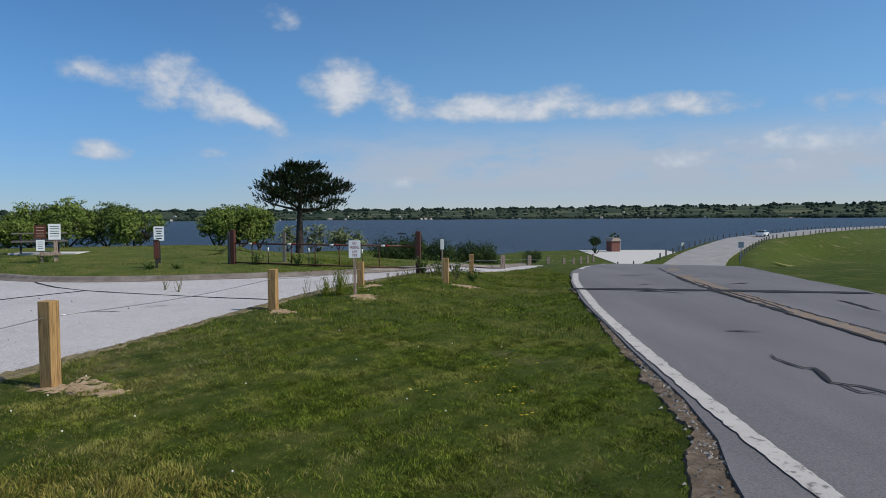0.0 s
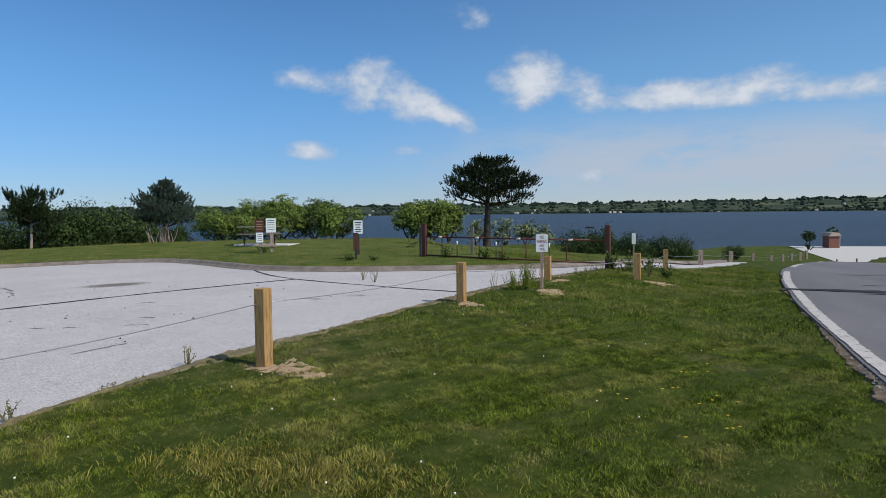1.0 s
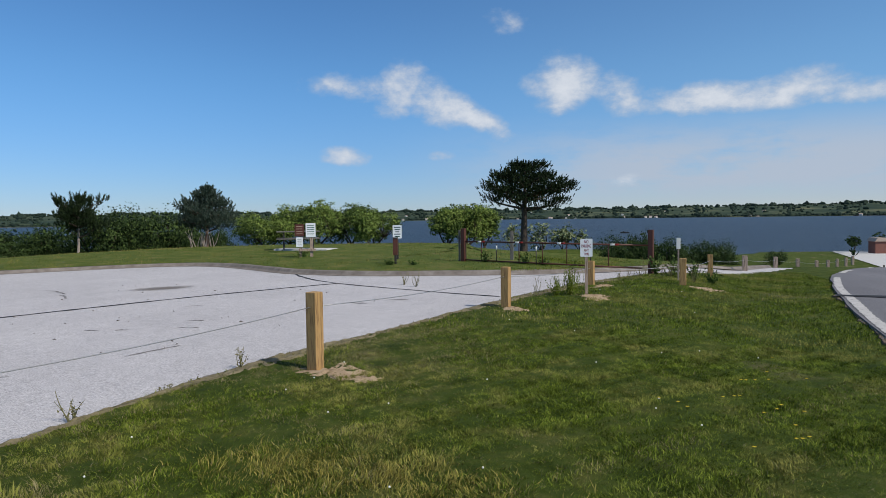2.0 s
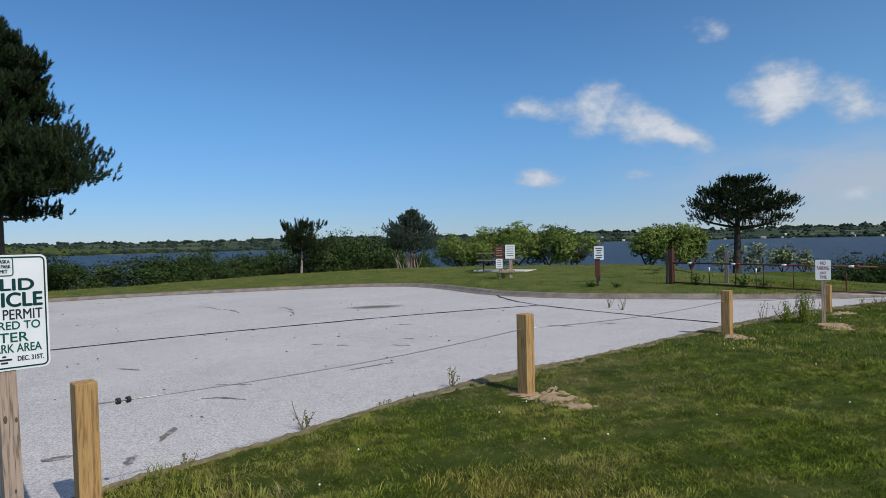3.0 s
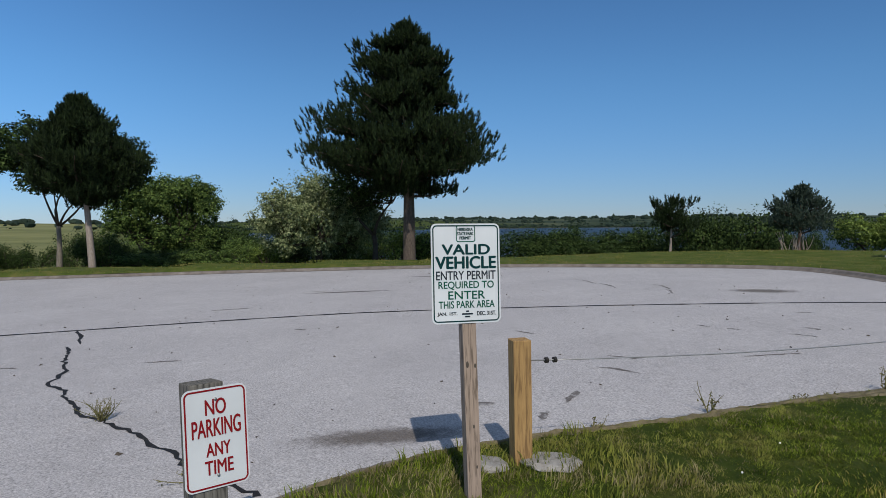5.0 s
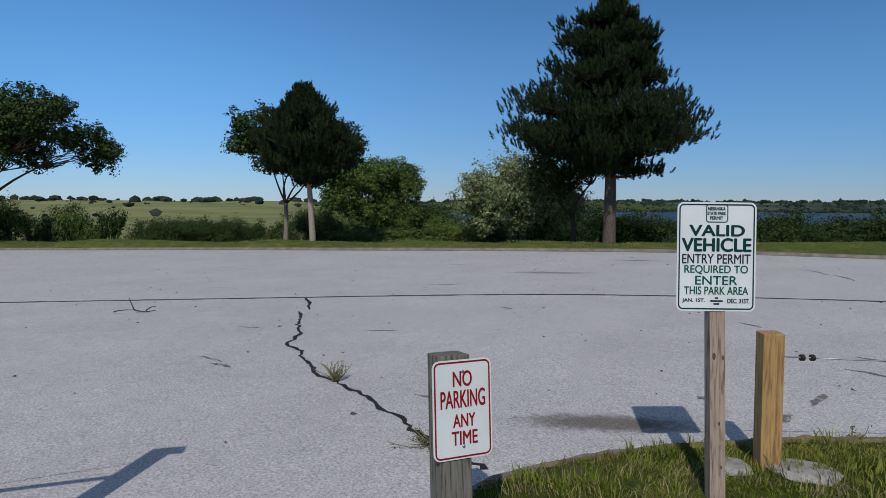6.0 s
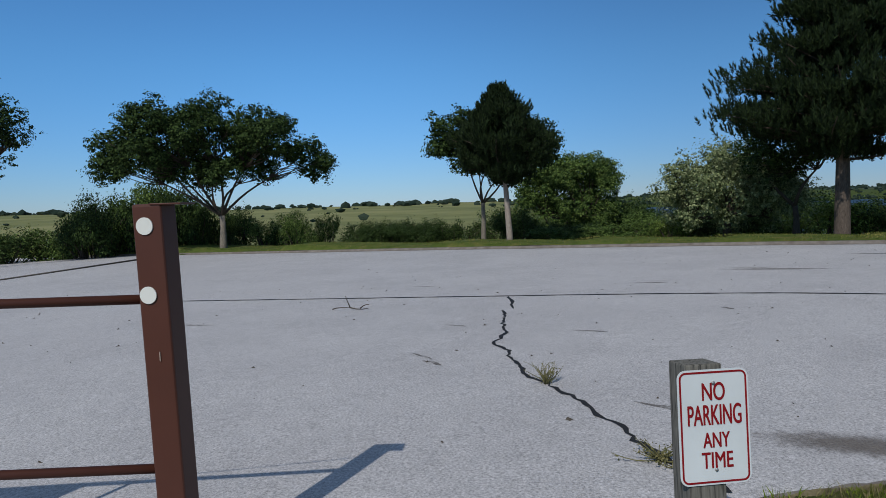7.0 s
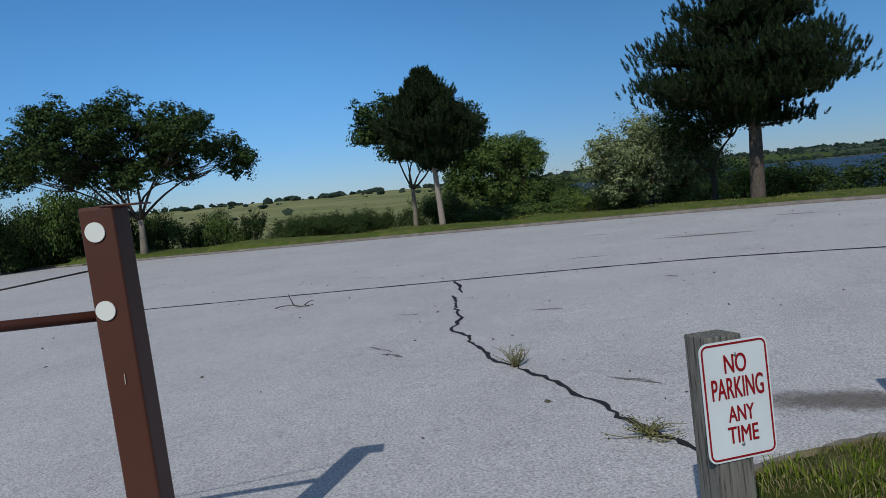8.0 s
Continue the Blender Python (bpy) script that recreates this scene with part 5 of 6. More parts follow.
# far signs
def bar_sign(name, x, y, n, top, w, h, post_w, material, label, bars=4, ink="ink", face="sign_white", post_label="square wooden post"):
    z = float(land(x, y))
    ob = thing(name, face_to(x, y, z, n), label, "sign")
    part("sign_post", box(post_w, post_w, top - z + 0.25, (0, 0, -0.3), 0.004), material, ob, post_label)
    pl = part("sign_panel", plate(w, h, 0.02), M[face], ob, "", False, pose(0, -post_w / 2 - 0.004, top - z - h / 2 + 0.02))
    for k in range(bars):
        part("bar", plate(w * (0.72 - 0.14 * (k % 3)), h * 0.07, 0.004, 0.001), M[ink], pl, "plain dark bar of lettering", False, pose(0, -0.0018, h * (0.34 - 0.68 * k / max(1, bars - 1))))
    return ob, pl


def lettered(name, x, y, n, top, w, h, post_w, material, label, rows, key, post_label):
    ob, pl = bar_sign(name, x, y, n, top, w, h, post_w, material, label, 0, post_label=post_label)
    write(pl, [(b, 50, cy, wd, ht, key) for b, cy, wd, ht in rows], 100, 100, w, h)
    return ob, pl


lettered("no_parking_sign", -1.70, 12.95, (0.15, -0.99), 1.14, 0.225, 0.335, 0.055, M["old_wood"], "small white no parking sign on a thin weathered post", [("NO", 16, 34, 17), ("PARKING", 40, 78, 18), ("ANY", 64, 42, 15), ("TIME", 85, 46, 15)], "red", "thin weathered post")
mk = thing("marker_stake", Matrix.Translation((-0.02, 16.9, float(land(-0.02, 16.9)))), "thin marker stake with a white panel", "marker")
part("stake", box(0.035, 0.035, 0.98, (0, 0, -0.1), 0.003), M["old_wood"], mk)
part("panel", box(0.09, 0.012, 0.26, (0, -0.026, 0.74), 0.003), M["reflector"], mk, "white panel")
bar_sign("notice_sign", -8.55, 20.3, (0.35, -0.94), 1.34, 0.29, 0.43, 0.07, M["dark_steel"], "white notice sign with red heading on a dark post", 5, "teal", post_label="dark post")
bx = thing("deposit_box", face_to(-8.02, 18.85, float(land(-8.02, 18.85)), (0.35, -0.94)), "tall brown metal deposit box on a post", "box")
part("post", box(0.07, 0.07, 0.5, (0, 0, -0.2), 0.004), M["dark_steel"], bx)
part("case", box(0.14, 0.12, 0.5, (0, 0, 0.28), 0.01), M["brown"], bx, "brown metal case")
part("lid", box(0.16, 0.15, 0.03, (0, -0.01, 0.78), 0.006), M["dark_steel"], bx, "dark sloping lid")
bd = thing("notice_board", face_to(-13.0, 22.3, float(land(-13.0, 22.3)), (0.45, -0.89)), "wooden notice board with brown and white panels", "notice board")
for x in (-0.23, 0.16):
    part("board_post", box(0.11, 0.1, 1.1 if x > 0 else 0.95, (x, 0, -0.2), 0.006), M["old_wood"], bd)
part("crossbar", box(0.62, 0.06, 0.09, (0, -0.08, 0.22), 0.006), M["old_wood"], bd)
pl = part("brown_panel", plate(0.34, 0.44, 0.01, 0.02), M["brown"], bd, "brown panel", False, pose(-0.27, -0.08, 1.0))
for k in range(4):
    part("bar", plate(0.22, 0.016, 0.004, 0.001), M["roof"], pl, "plain tan bar of lettering", False, pose(0, -0.0018, 0.14 - 0.09 * k))
pl = part("white_panel", plate(0.25, 0.36, 0.015, 0.01), M["sign_white"], bd, "white panel", False, pose(-0.27, -0.09, 0.56))
for k in range(4):
    part("bar", plate(0.15, 0.016, 0.004, 0.001), M["ink"], pl, "plain dark bar of lettering", False, pose(0, -0.0018, 0.11 - 0.07 * k))
pl = part("pale_panel", plate(0.36, 0.52, 0.015, 0.01), M["sign_white"], bd, "pale bluish white panel", False, pose(0.14, -0.075, 1.0))
for k in range(5):
    part("bar", plate(0.26, 0.022, 0.004, 0.001), M["green"], pl, "plain green bar of lettering", False, pose(0, -0.0018, 0.18 - 0.08 * k))
bm = box(2.6, 1.1, 0.14, (0, 0, 0), 0.03)
sx, sy = -15.3, 26.2
sl = part("concrete_slab", bm, M["pale"], None, "", False, Matrix.Translation((sx, sy, float(land(sx, sy)) - 0.06)))
tagged(sl, "low pale concrete pad on the lawn", "slab")

def picnic_table(x, y, z, rz):
    ob = thing("picnic_table", Matrix.Translation((x, y, z)) @ Matrix.Rotation(rz, 4, "Z"), "dark picnic table with benches on a concrete pad", "picnic table")
    for k in range(4):
        part("top_plank", box(1.85, 0.16, 0.04, (0, -0.255 + 0.17 * k, 0.72), 0.005), M["grey_wood"], ob)
    for q in (-1, 1):
        part("bench", box(1.85, 0.24, 0.04, (0, 0.68 * q, 0.42), 0.005), M["grey_wood"], ob)
        part("bench_bearer", box(0.05, 1.5, 0.08, (0.62 * q, 0, 0.34)), M["dark_steel"], ob)
        for w in (-1, 1):
            v, f = tube([(0.62 * q, 0.55 * w, 0.0), (0.62 * q, 0.22 * w, 0.72)], 0.035, 6)
            put("leg", quick_mesh("leg", v, f, M["dark_steel"]), ob)
    return ob


picnic_table(sx - 0.35, sy - 0.05, float(land(sx, sy)) + 0.08, 0.55)

# ---- marks on the paving ----
def mark(name, pts, width, key, parent=None, label="", cat="", **kw):
    ob = put(name, ribbon(name, pts, width, M[key], **kw))
    return tagged(ob, label, cat, kind="structure")


mark("joint_seal", [(-17.9, -20), (-17.3, -14.7), (-16.05, -7.1), (-15.1, -1.2), (-14.5, 2.2), (-13.75, 4.8), (-12.1, 8.1), (-10.4, 10.8), (-9.0, 12.9), (-7.8, 14.7)], 0.1, "tar", label="black tar seal along the paving joint", cat="joint seal", jitter=0.006)
mark("joint_seal", [(-10.6, 17.4), (-9.9, 16.5), (-8.9, 15.5), (-7.8, 14.7), (-6.9, 14.2), (-5.5, 13.55), (-4.4, 13.05), (-3.3, 12.65)], 0.07, "tar", label="black tar seal along the paving joint", cat="joint seal", jitter=0.008, seed=4)
mark("crack", [(-15.0, -1.03), (-14.0, -0.90), (-13.2, -0.88)], 0.065, "tar", label="dark open crack in the asphalt", cat="crack", jitter=0.02, seed=6, taper=True)
mark("crack", [(-13.02, -1.02), (-12.2, -0.98), (-11.57, -0.97), (-10.9, -0.9), (-10.62, -0.94), (-10.1, -1.03), (-9.7, -0.86), (-9.2, -0.78), (-8.7, -0.64), (-8.4, -0.62), (-7.94, -0.39), (-7.4, -0.14), (-6.89, 0.02), (-6.6, 0.16), (-6.32, 0.21), (-5.8, 0.40), (-5.3, 0.62)], 0.044, "tar", label="dark open crack in the asphalt", cat="crack", jitter=0.016, seed=8, step=0.09)
rng = np.random.default_rng(12)
SCUFFS = [(-16.4, 11.7, 1.6, -15), (-15.0, 11.35, 1.4, -20), (-13.9, 12.2, 1.4, -25), (-12.9, 11.5, 1.0, -35), (-8.75, 8.25, 0.25, 10), (-8.25, 8.36, 0.22, 10), (-7.3, 8.7, 0.35, 12), (-8.8, 10.7, 0.4, 30), (-5.75, 11.45, 0.45, 0), (-5.1, 12.0, 0.4, 5), (-7.0, 5.05, 0.6, 20), (-7.5, 5.6, 0.5, 25),
          (-9.4, -1.9, 0.5, 40), (-9.0, -1.7, 0.4, 45), (-10.8, 0.3, 0.5, 70), (-7.1, 0.55, 0.5, 50), (-11.6, -1.7, 0.4, 60), (-16.5, 2.0, 0.9, 80), (-17.5, -3.2, 0.7, 80), (-19, 5, 1.3, 60), (-22, 3.5, 1.0, 60), (-6.3, 3.9, 0.45, -50), (-5.9, 3.3, 0.3, -45), (-12.5, -6.5, 0.8, 80), (-6.6, 7.2, 0.8, 70), (-7.6, 9.3, 0.3, 0), (-9.9, 5.6, 0.5, 10), (-12.5, 2.6, 0.25, 30)]
for k, (x, y, ln, ang) in enumerate(SCUFFS):
    a = radians(ang)
    c, s = math.cos(a) * ln / 2, math.sin(a) * ln / 2
    mark("scuff_mark", [(x - c, y - s), (x - c * 0.3, y - s * 0.3 + 0.05 * ln), (x + c * 0.4, y + s * 0.4 + 0.03 * ln), (x + c, y + s)], 0.05 + 0.03 * rng.random(), "stain", label="dark scuff mark on the pale asphalt", cat="scuff mark", lift=0.004, jitter=0.012, seed=20 + k, step=0.08, taper=True)


def blot(name, cx, cy, rx, ry, rot, key, label, cat, lift=0.004, seed=0, height=paved):
    """A ragged flat patch on the paving."""
    r2 = np.random.default_rng(seed)
    ph = r2.uniform(0, 6.28, 4)
    V, n = [(0.0, 0.0)], 48
    for i in range(n):
        a = 2 * math.pi * i / n
        q = 1 + 0.08 * math.sin(3 * a + ph[0]) + 0.06 * math.sin(5 * a + ph[1]) + 0.05 * math.sin(9 * a + ph[2]) + 0.03 * math.sin(17 * a + ph[3])
        V.append((math.cos(a) * rx * q, math.sin(a) * ry * q))
    V = np.array(V)
    z0 = float(height(cx, cy))
    wx, wy = cx + V[:, 0] * math.cos(rot) - V[:, 1] * math.sin(rot), cy + V[:, 0] * math.sin(rot) + V[:, 1] * math.cos(rot)
    V = np.c_[V, height(wx, wy) - z0 + lift]
    F = np.array([(0, 1 + i, 1 + (i + 1) % n) for i in range(n)])
    ob = put(name, quick_mesh(name, V, F, M[key]), None, "", Matrix.Translation((cx, cy, z0)) @ Matrix.Rotation(rot, 4, "Z"))
    return tagged(ob, label, cat, kind="structure")


blot("asphalt_patch", -11.65, 13.15, 0.95, 0.55, 0.75, "wash", "oval dark stain on the asphalt", "stain", 0.005, 1)
blot("sand_stain", -6.1, 1.75, 0.95, 0.3, 1.25, "wash", "brownish washed sand stain on the asphalt", "stain", 0.005, 2)
blot("asphalt_stain", -6.55, 3.0, 0.12, 0.06, 1.0, "stain", "small round brown stain on the asphalt", "stain", 0.005, 3)
blot("asphalt_stain", -18.4, 5.4, 1.6, 0.22, 1.2, "wash", "long dark stain on the asphalt", "stain", 0.005, 4)
blot("asphalt_stain", -21.5, 9.2, 1.0, 0.16, 0.9, "wash", "long dark stain on the asphalt", "stain", 0.005, 5)

# pebbles and bits on the car park, too small to count
V, F = [], []
r2 = np.random.default_rng(31)
for k in range(420):
    x, y = r2.uniform(-24, -5.4), r2.uniform(-14, 14)
    if not inside(np.array(x), np.array(y), LOT_RING):
        continue
    z, s = float(paved(x, y)), r2.uniform(0.008, 0.022)
    p = r2.normal(0, s, (4, 3))
    p[3] = (0, 0, s)
    p[:3, 2] = 0
    n = len(V)
    V += [(x + a, y + b, z + 0.002 + abs(c)) for a, b, c in p]
    F += [(n, n + 1, n + 2), (n, n + 1, n + 3), (n + 1, n + 2, n + 3), (n + 2, n, n + 3)]
tagged(put("grit", quick_mesh("grit", V, F, M["twig"])), "scattered dark grit on the car park", "grit", kind="stuff")

# road seals and the strip of gravel
for pts, w in (([(3.97, 8.16), (3.94, 7.77), (3.97, 7.42), (4.09, 7.34), (3.97, 6.9), (3.97, 6.67), (4.11, 6.6), (4.22, 6.34), (4.3, 6.0)], 0.055), ([(3.97, 6.69), (3.99, 6.38), (4.18, 6.26)], 0.04), ([(7.85, 13.4), (7.8, 12.6), (7.68, 11.75)], 0.09), ([(4.15, 9.82), (4.6, 9.75)], 0.07),
               ([(5.78, 6.5), (5.82, 8.2), (5.98, 11.9), (6.2, 15.3), (6.6, 18.3), (7.4, 22.2), (8.3, 26)], 0.13), ([(6.3, 8.4), (6.35, 12), (6.5, 15)], 0.05), ([(6.02, 11.5), (6.25, 13.2), (6.42, 15.8), (6.75, 18.2)], 0.07), ([(4.9, 17.2), (5.4, 17.1)], 0.12), ([(4.3, 15.3), (5.0, 15.1), (5.3, 14.7)], 0.1), ([(7.2, 17), (7.9, 17.4)], 0.14), ([(7.0, 19.8), (8.3, 19.6)], 0.12), ([(5.3, 20.5), (6.6, 20.7)], 0.1)):
    mark("crack_seal", pts, w, "tar", label="black tar crack seal on the road", cat="crack seal", height=on_road, jitter=0.02, seed=int(w * 100) + len(pts), step=0.2, taper=True, lift=0.015)
EDGE_Y = [-3, 1.0, 4.1, 4.8, 5.5, 6.3, 7.35, 9.2, 11.4, 14.8, 19.0, 25.0]
EDGE_X = [0.9, 1.15, 1.5, 1.72, 1.92, 2.03, 2.15, 2.38, 2.6, 2.97, 3.6, 4.95]
EDGE_W = [0.6, 0.5, 0.40, 0.36, 0.34, 0.26, 0.22, 0.15, 0.13, 0.12, 0.12, 0.1]
r5 = np.random.default_rng(17)
rows, ys = [], np.arange(-3, 25, 0.06)
rag = np.convolve(r5.normal(0, 0.09, len(ys) + 8), np.ones(9) / 4.5, "valid")
for q in (0.0, 0.12, 0.35, 0.6, 0.85, 1.1):
    xs = np.interp(ys, EDGE_Y, EDGE_X) + np.interp(ys, EDGE_Y, EDGE_W) * q + rag * (1 - q) * 0.8
    rows.append(np.c_[xs, ys, land(xs, ys) + (0.024 if 0 < q < 1 else -0.03) + r5.normal(0, 0.005, len(ys))])
tagged(put("dirt_shoulder", grid_mesh("dirt_shoulder", rows, M["dirt"], False)), "bare brown dirt strip crumbling at the road edge", "shoulder", kind="structure")
V, F = [], []
for k in range(1500):
    y = r5.uniform(1, 14)
    x = float(np.interp(y, EDGE_Y, EDGE_X) + np.interp(y, EDGE_Y, EDGE_W) * r5.normal(0.75, 0.28))
    z, s = float(land(x, y)) + 0.022, r5.uniform(0.006, 0.02)
    p = r5.normal(0, s, (4, 3))
    p[3] = (0, 0, s)
    p[:3, 2] = 0
    n = len(V)
    V += [(x + a, y + b, z + abs(c)) for a, b, c in p]
    F += [(n, n + 1, n + 2), (n, n + 1, n + 3), (n + 1, n + 2, n + 3), (n + 2, n, n + 3)]
tagged(put("gravel", quick_mesh("gravel", V, F, M["rock"])), "loose grey gravel at the crumbling road edge", "gravel", kind="stuff")
# worn dry soil between the car park and the grass
hem = smooth_line(NEAR_EDGE[4:15], 0.08)
t = np.gradient(hem, axis=0)
side = np.stack([-t[:, 1], t[:, 0]], 1) / np.linalg.norm(t, axis=1)[:, None]
if side[len(side) // 2][0] < 0:
    side = -side
rag = np.convolve(r5.normal(0, 0.16, len(hem) + 14), np.ones(15) / 5.5, "valid")
rows = []
for q in (0.02, 0.15, 0.35, 0.6, 0.8, 0.95):
    p = hem + side * (q * np.clip(0.36 + rag, 0.08, 0.9) * np.interp(hem[:, 1], [2, 5.4, 6.4], [0.3, 0.35, 1.0]))[:, None]
    rows.append(np.c_[p, land(p[:, 0], p[:, 1]) + (0.012 if 0.1 < q < 0.9 else -0.03) + r5.normal(0, 0.009, len(p))])
tagged(put("dry_soil_edge", grid_mesh("dry_soil_edge", rows, M["dry_soil"], False)), "dry bare soil and straw along the paving edge", "soil", kind="structure")
mark("gravel_edge", NEAR_EDGE[2:16] + [0.02, -0.01], 0.1, "kerb", label="crumbling gravel edge between asphalt and grass", cat="gravel edge", lift=0.014, jitter=0.014, seed=9, step=0.1)

# straight black strip, 0.42 m wide, from edge to edge of the road
mark("crack_seal", [(3.05, 16.0), (4.5, 15.75), (7, 15.2), (9.35, 14.7)], 0.42, "tar", label="straight black strip across the road", cat="crack seal", height=on_road, jitter=0.012, seed=2, step=0.3, lift=0.018)
# ---- dead twig, weeds and flowers ----
tw = thing("dead_twig", Matrix.Translation((-13.7, -3.98, float(paved(-13.7, -3.98)) + 0.01)), "dry forked twig lying on the asphalt", "twig")
for k, (p, q) in enumerate([((0, -0.35, 0.02), (0, 0.0, 0.05)), ((0, 0, 0.05), (-0.05, 0.35, 0.03)), ((0, 0, 0.05), (0.02, -0.08, 0.28)), ((0, 0.2, 0.04), (0.1, 0.4, 0.12))]):
    tube_mesh("branch", bent(p, q, rng, 0.06, 4), np.linspace(0.014, 0.006, 4), M["twig"], tw, "", 5)


def weed(x, y, h, seed, label, material, stems=6, spread=0.1, leafy=8, leaf=0.03, name="weed", z=None):
    r = np.random.default_rng(seed)
    ob = thing(name, Matrix.Translation((x, y, float(land(x, y)) - 0.02 if z is None else z)), label, "weed")
    pos = []
    for _ in range(stems):
        tip = np.array([r.normal(0, spread), r.normal(0, spread), h * r.uniform(0.5, 1.0)])
        line = bent((r.normal(0, 0.015), r.normal(0, 0.015), 0), tip, r, 0.08, 5)
        tube_mesh("stem", line, np.linspace(0.006, 0.002, 5), material, ob, "", 4)
        for t in r.uniform(0.2, 1, leafy):
            pos.append([np.interp(t, np.linspace(0, 1, 5), np.array(line)[:, c]) for c in range(3)])
    if pos:
        pos = np.array(pos) + r.normal(0, 0.012, (len(pos), 3))
        put("foliage", leaves("foliage", r, pos, r.normal(0, 1, pos.shape), leaf, material), ob)
    return ob


weed(-7.94, -0.39, 0.24, 1, "dry yellow-green weed growing from the crack", M["weed"], 26, 0.10, 10, 0.014, z=float(paved(-7.94, -0.39)))
weed(-5.85, 0.33, 0.10, 2, "low dry weed growing from the crack", M["weed"], 34, 0.13, 10, 0.014, z=float(paved(-5.85, 0.33)))
for k, (x, y, h) in enumerate([(-5.18, 4.6, 0.32), (-5.0, 5.6, 0.1), (-4.85, 6.6, 0.30), (-4.95, 6.0, 0.09), (-5.3, 3.4, 0.14), (-2.0, 13.1, 0.62), (-1.88, 12.75, 0.55), (-2.15, 12.9, 0.5), (-1.95, 13.4, 0.6), (-2.6, 12.6, 0.5), (-1.1, 16.6, 0.35), (-1.3, 16.1, 0.3), (-0.9, 17.3, 0.4), (-6.05, 14.6, 0.34), (-5.6, 14.2, 0.52), (-0.4, 18.1, 0.45), (-0.2, 17.6, 0.4), (0.3, 16.3, 0.3), (-0.8, 18.0, 0.5)]):
    weed(x, y, h, 40 + k, "thin grey-green roadside weed", M["weed"] if k not in (5, 6, 7, 8) else M["blade"], 7, 0.05 + 0.06 * h, 9, 0.018, z=float(paved(x, y)) - 0.02)
for k, (x, y, h, n) in enumerate([(-5.5, 19.75, 0.35, 22), (-4.2, 19.5, 0.42, 24), (-3.7, 19.5, 0.3, 18), (-0.55, 18.3, 0.6, 30), (-0.15, 18.0, 0.55, 26), (0.35, 17.6, 0.5, 26), (0.75, 17.4, 0.4, 20), (-2.0, 12.95, 0.6, 34), (-2.25, 12.8, 0.4, 20), (-8.1, 18.6, 0.22, 20), (-7.3, 18.5, 0.2, 18), (-13.1, 22.2, 0.3, 20)]):
    weed(x, y, h, 140 + k, "leafy green weed clump at the foot of a post", M["leaf"] if k not in (7, 8) else M["blade"], n, 0.13 if k not in (7, 8) else 0.07, 12, 0.04 if k not in (7, 8) else 0.022)
for k in range(22):
    x, y = rng.normal(0.45, 0.35), rng.normal(6.5, 0.75)
    ob = thing("yellow_flower", Matrix.Translation((x, y, float(land(x, y)))), "small yellow wildflower in the grass", "flower", "yellow flowers")
    tube_mesh("stem", [(0, 0, 0), (0.01, 0, 0.09 + 0.05 * rng.random())], 0.002, M["blade"], ob, "", 4)
    ring = [(0.01 + math.cos(a) * r, math.sin(a) * r, 0.135) for a, r in ((i * math.pi / 8, 0.018 if i % 2 else 0.009) for i in range(16))]
    put("petals", quick_mesh("petals", [(0.01, 0, 0.128)] + ring, [(0, 1 + i, 1 + (i + 1) % 16) for i in range(16)], M["yellow"]), ob)
for k in range(34):
    x, y = rng.uniform(-4.2, 1.4), rng.uniform(3.4, 15)
    ob = thing("white_clover", Matrix.Translation((x, y, float(land(x, y)))), "small white clover bloom in the grass", "flower", "white clover")
    bm = bmesh.new()
    bmesh.ops.create_icosphere(bm, subdivisions=1, radius=0.0085)
    bmesh.ops.translate(bm, vec=(0, 0, 0.06), verts=bm.verts)
    part("bloom", bm, M["petal"], ob)
    tube_mesh("stem", [(0, 0, 0), (0, 0, 0.07)], 0.0016, M["blade"], ob, "", 4)


def mound(x, y, r, h, key, label, seed, name="sand_mound"):
    r3 = np.random.default_rng(seed)
    rows = []
    for q in np.linspace(0, 1, 9):
        ring = []
        for i in range(37):
            a = 2 * math.pi * (i % 36) / 36
            w = r * (1 + 0.3 * math.sin(2 * a + seed) + 0.2 * math.sin(3 * a + seed * 3) + 0.14 * math.sin(7 * a + seed * 2) + 0.12 * math.sin(13 * a + seed * 5) + 0.1 * r3.normal() * q)
            px, py = x + math.cos(a) * w * q, y + math.sin(a) * w * q
            ring.append((px, py, float(land(px, py)) + h * (1 - q * q) ** 1.5 * (1 + 0.25 * math.sin(7 * a + 5 * q)) - 0.012 * q + 0.008 * r3.normal()))
        rows.append(ring)
    return tagged(put(name, grid_mesh(name, rows, M[key])), label, "mound", kind="structure")


mound(-3.72, 6.62, 0.40, 0.014, "sand", "small heap of bare sandy soil round a fence post", 1)
mound(-3.2, 6.4, 0.17, 0.012, "sand", "small heap of bare sandy soil", 2)
mound(-2.66, 11.05, 0.26, 0.016, "sand", "small heap of bare sandy soil round a fence post", 3)
mound(-1.55, 12.75, 0.4, 0.02, "sand", "small heap of bare sandy soil round a sign post", 4)
mound(-1.5, 14.6, 0.33, 0.016, "sand", "small heap of bare sandy soil round a fence post", 5)
mound(0.5, 15.6, 0.45, 0.016, "sand", "small heap of bare sandy soil round a fence post", 6)
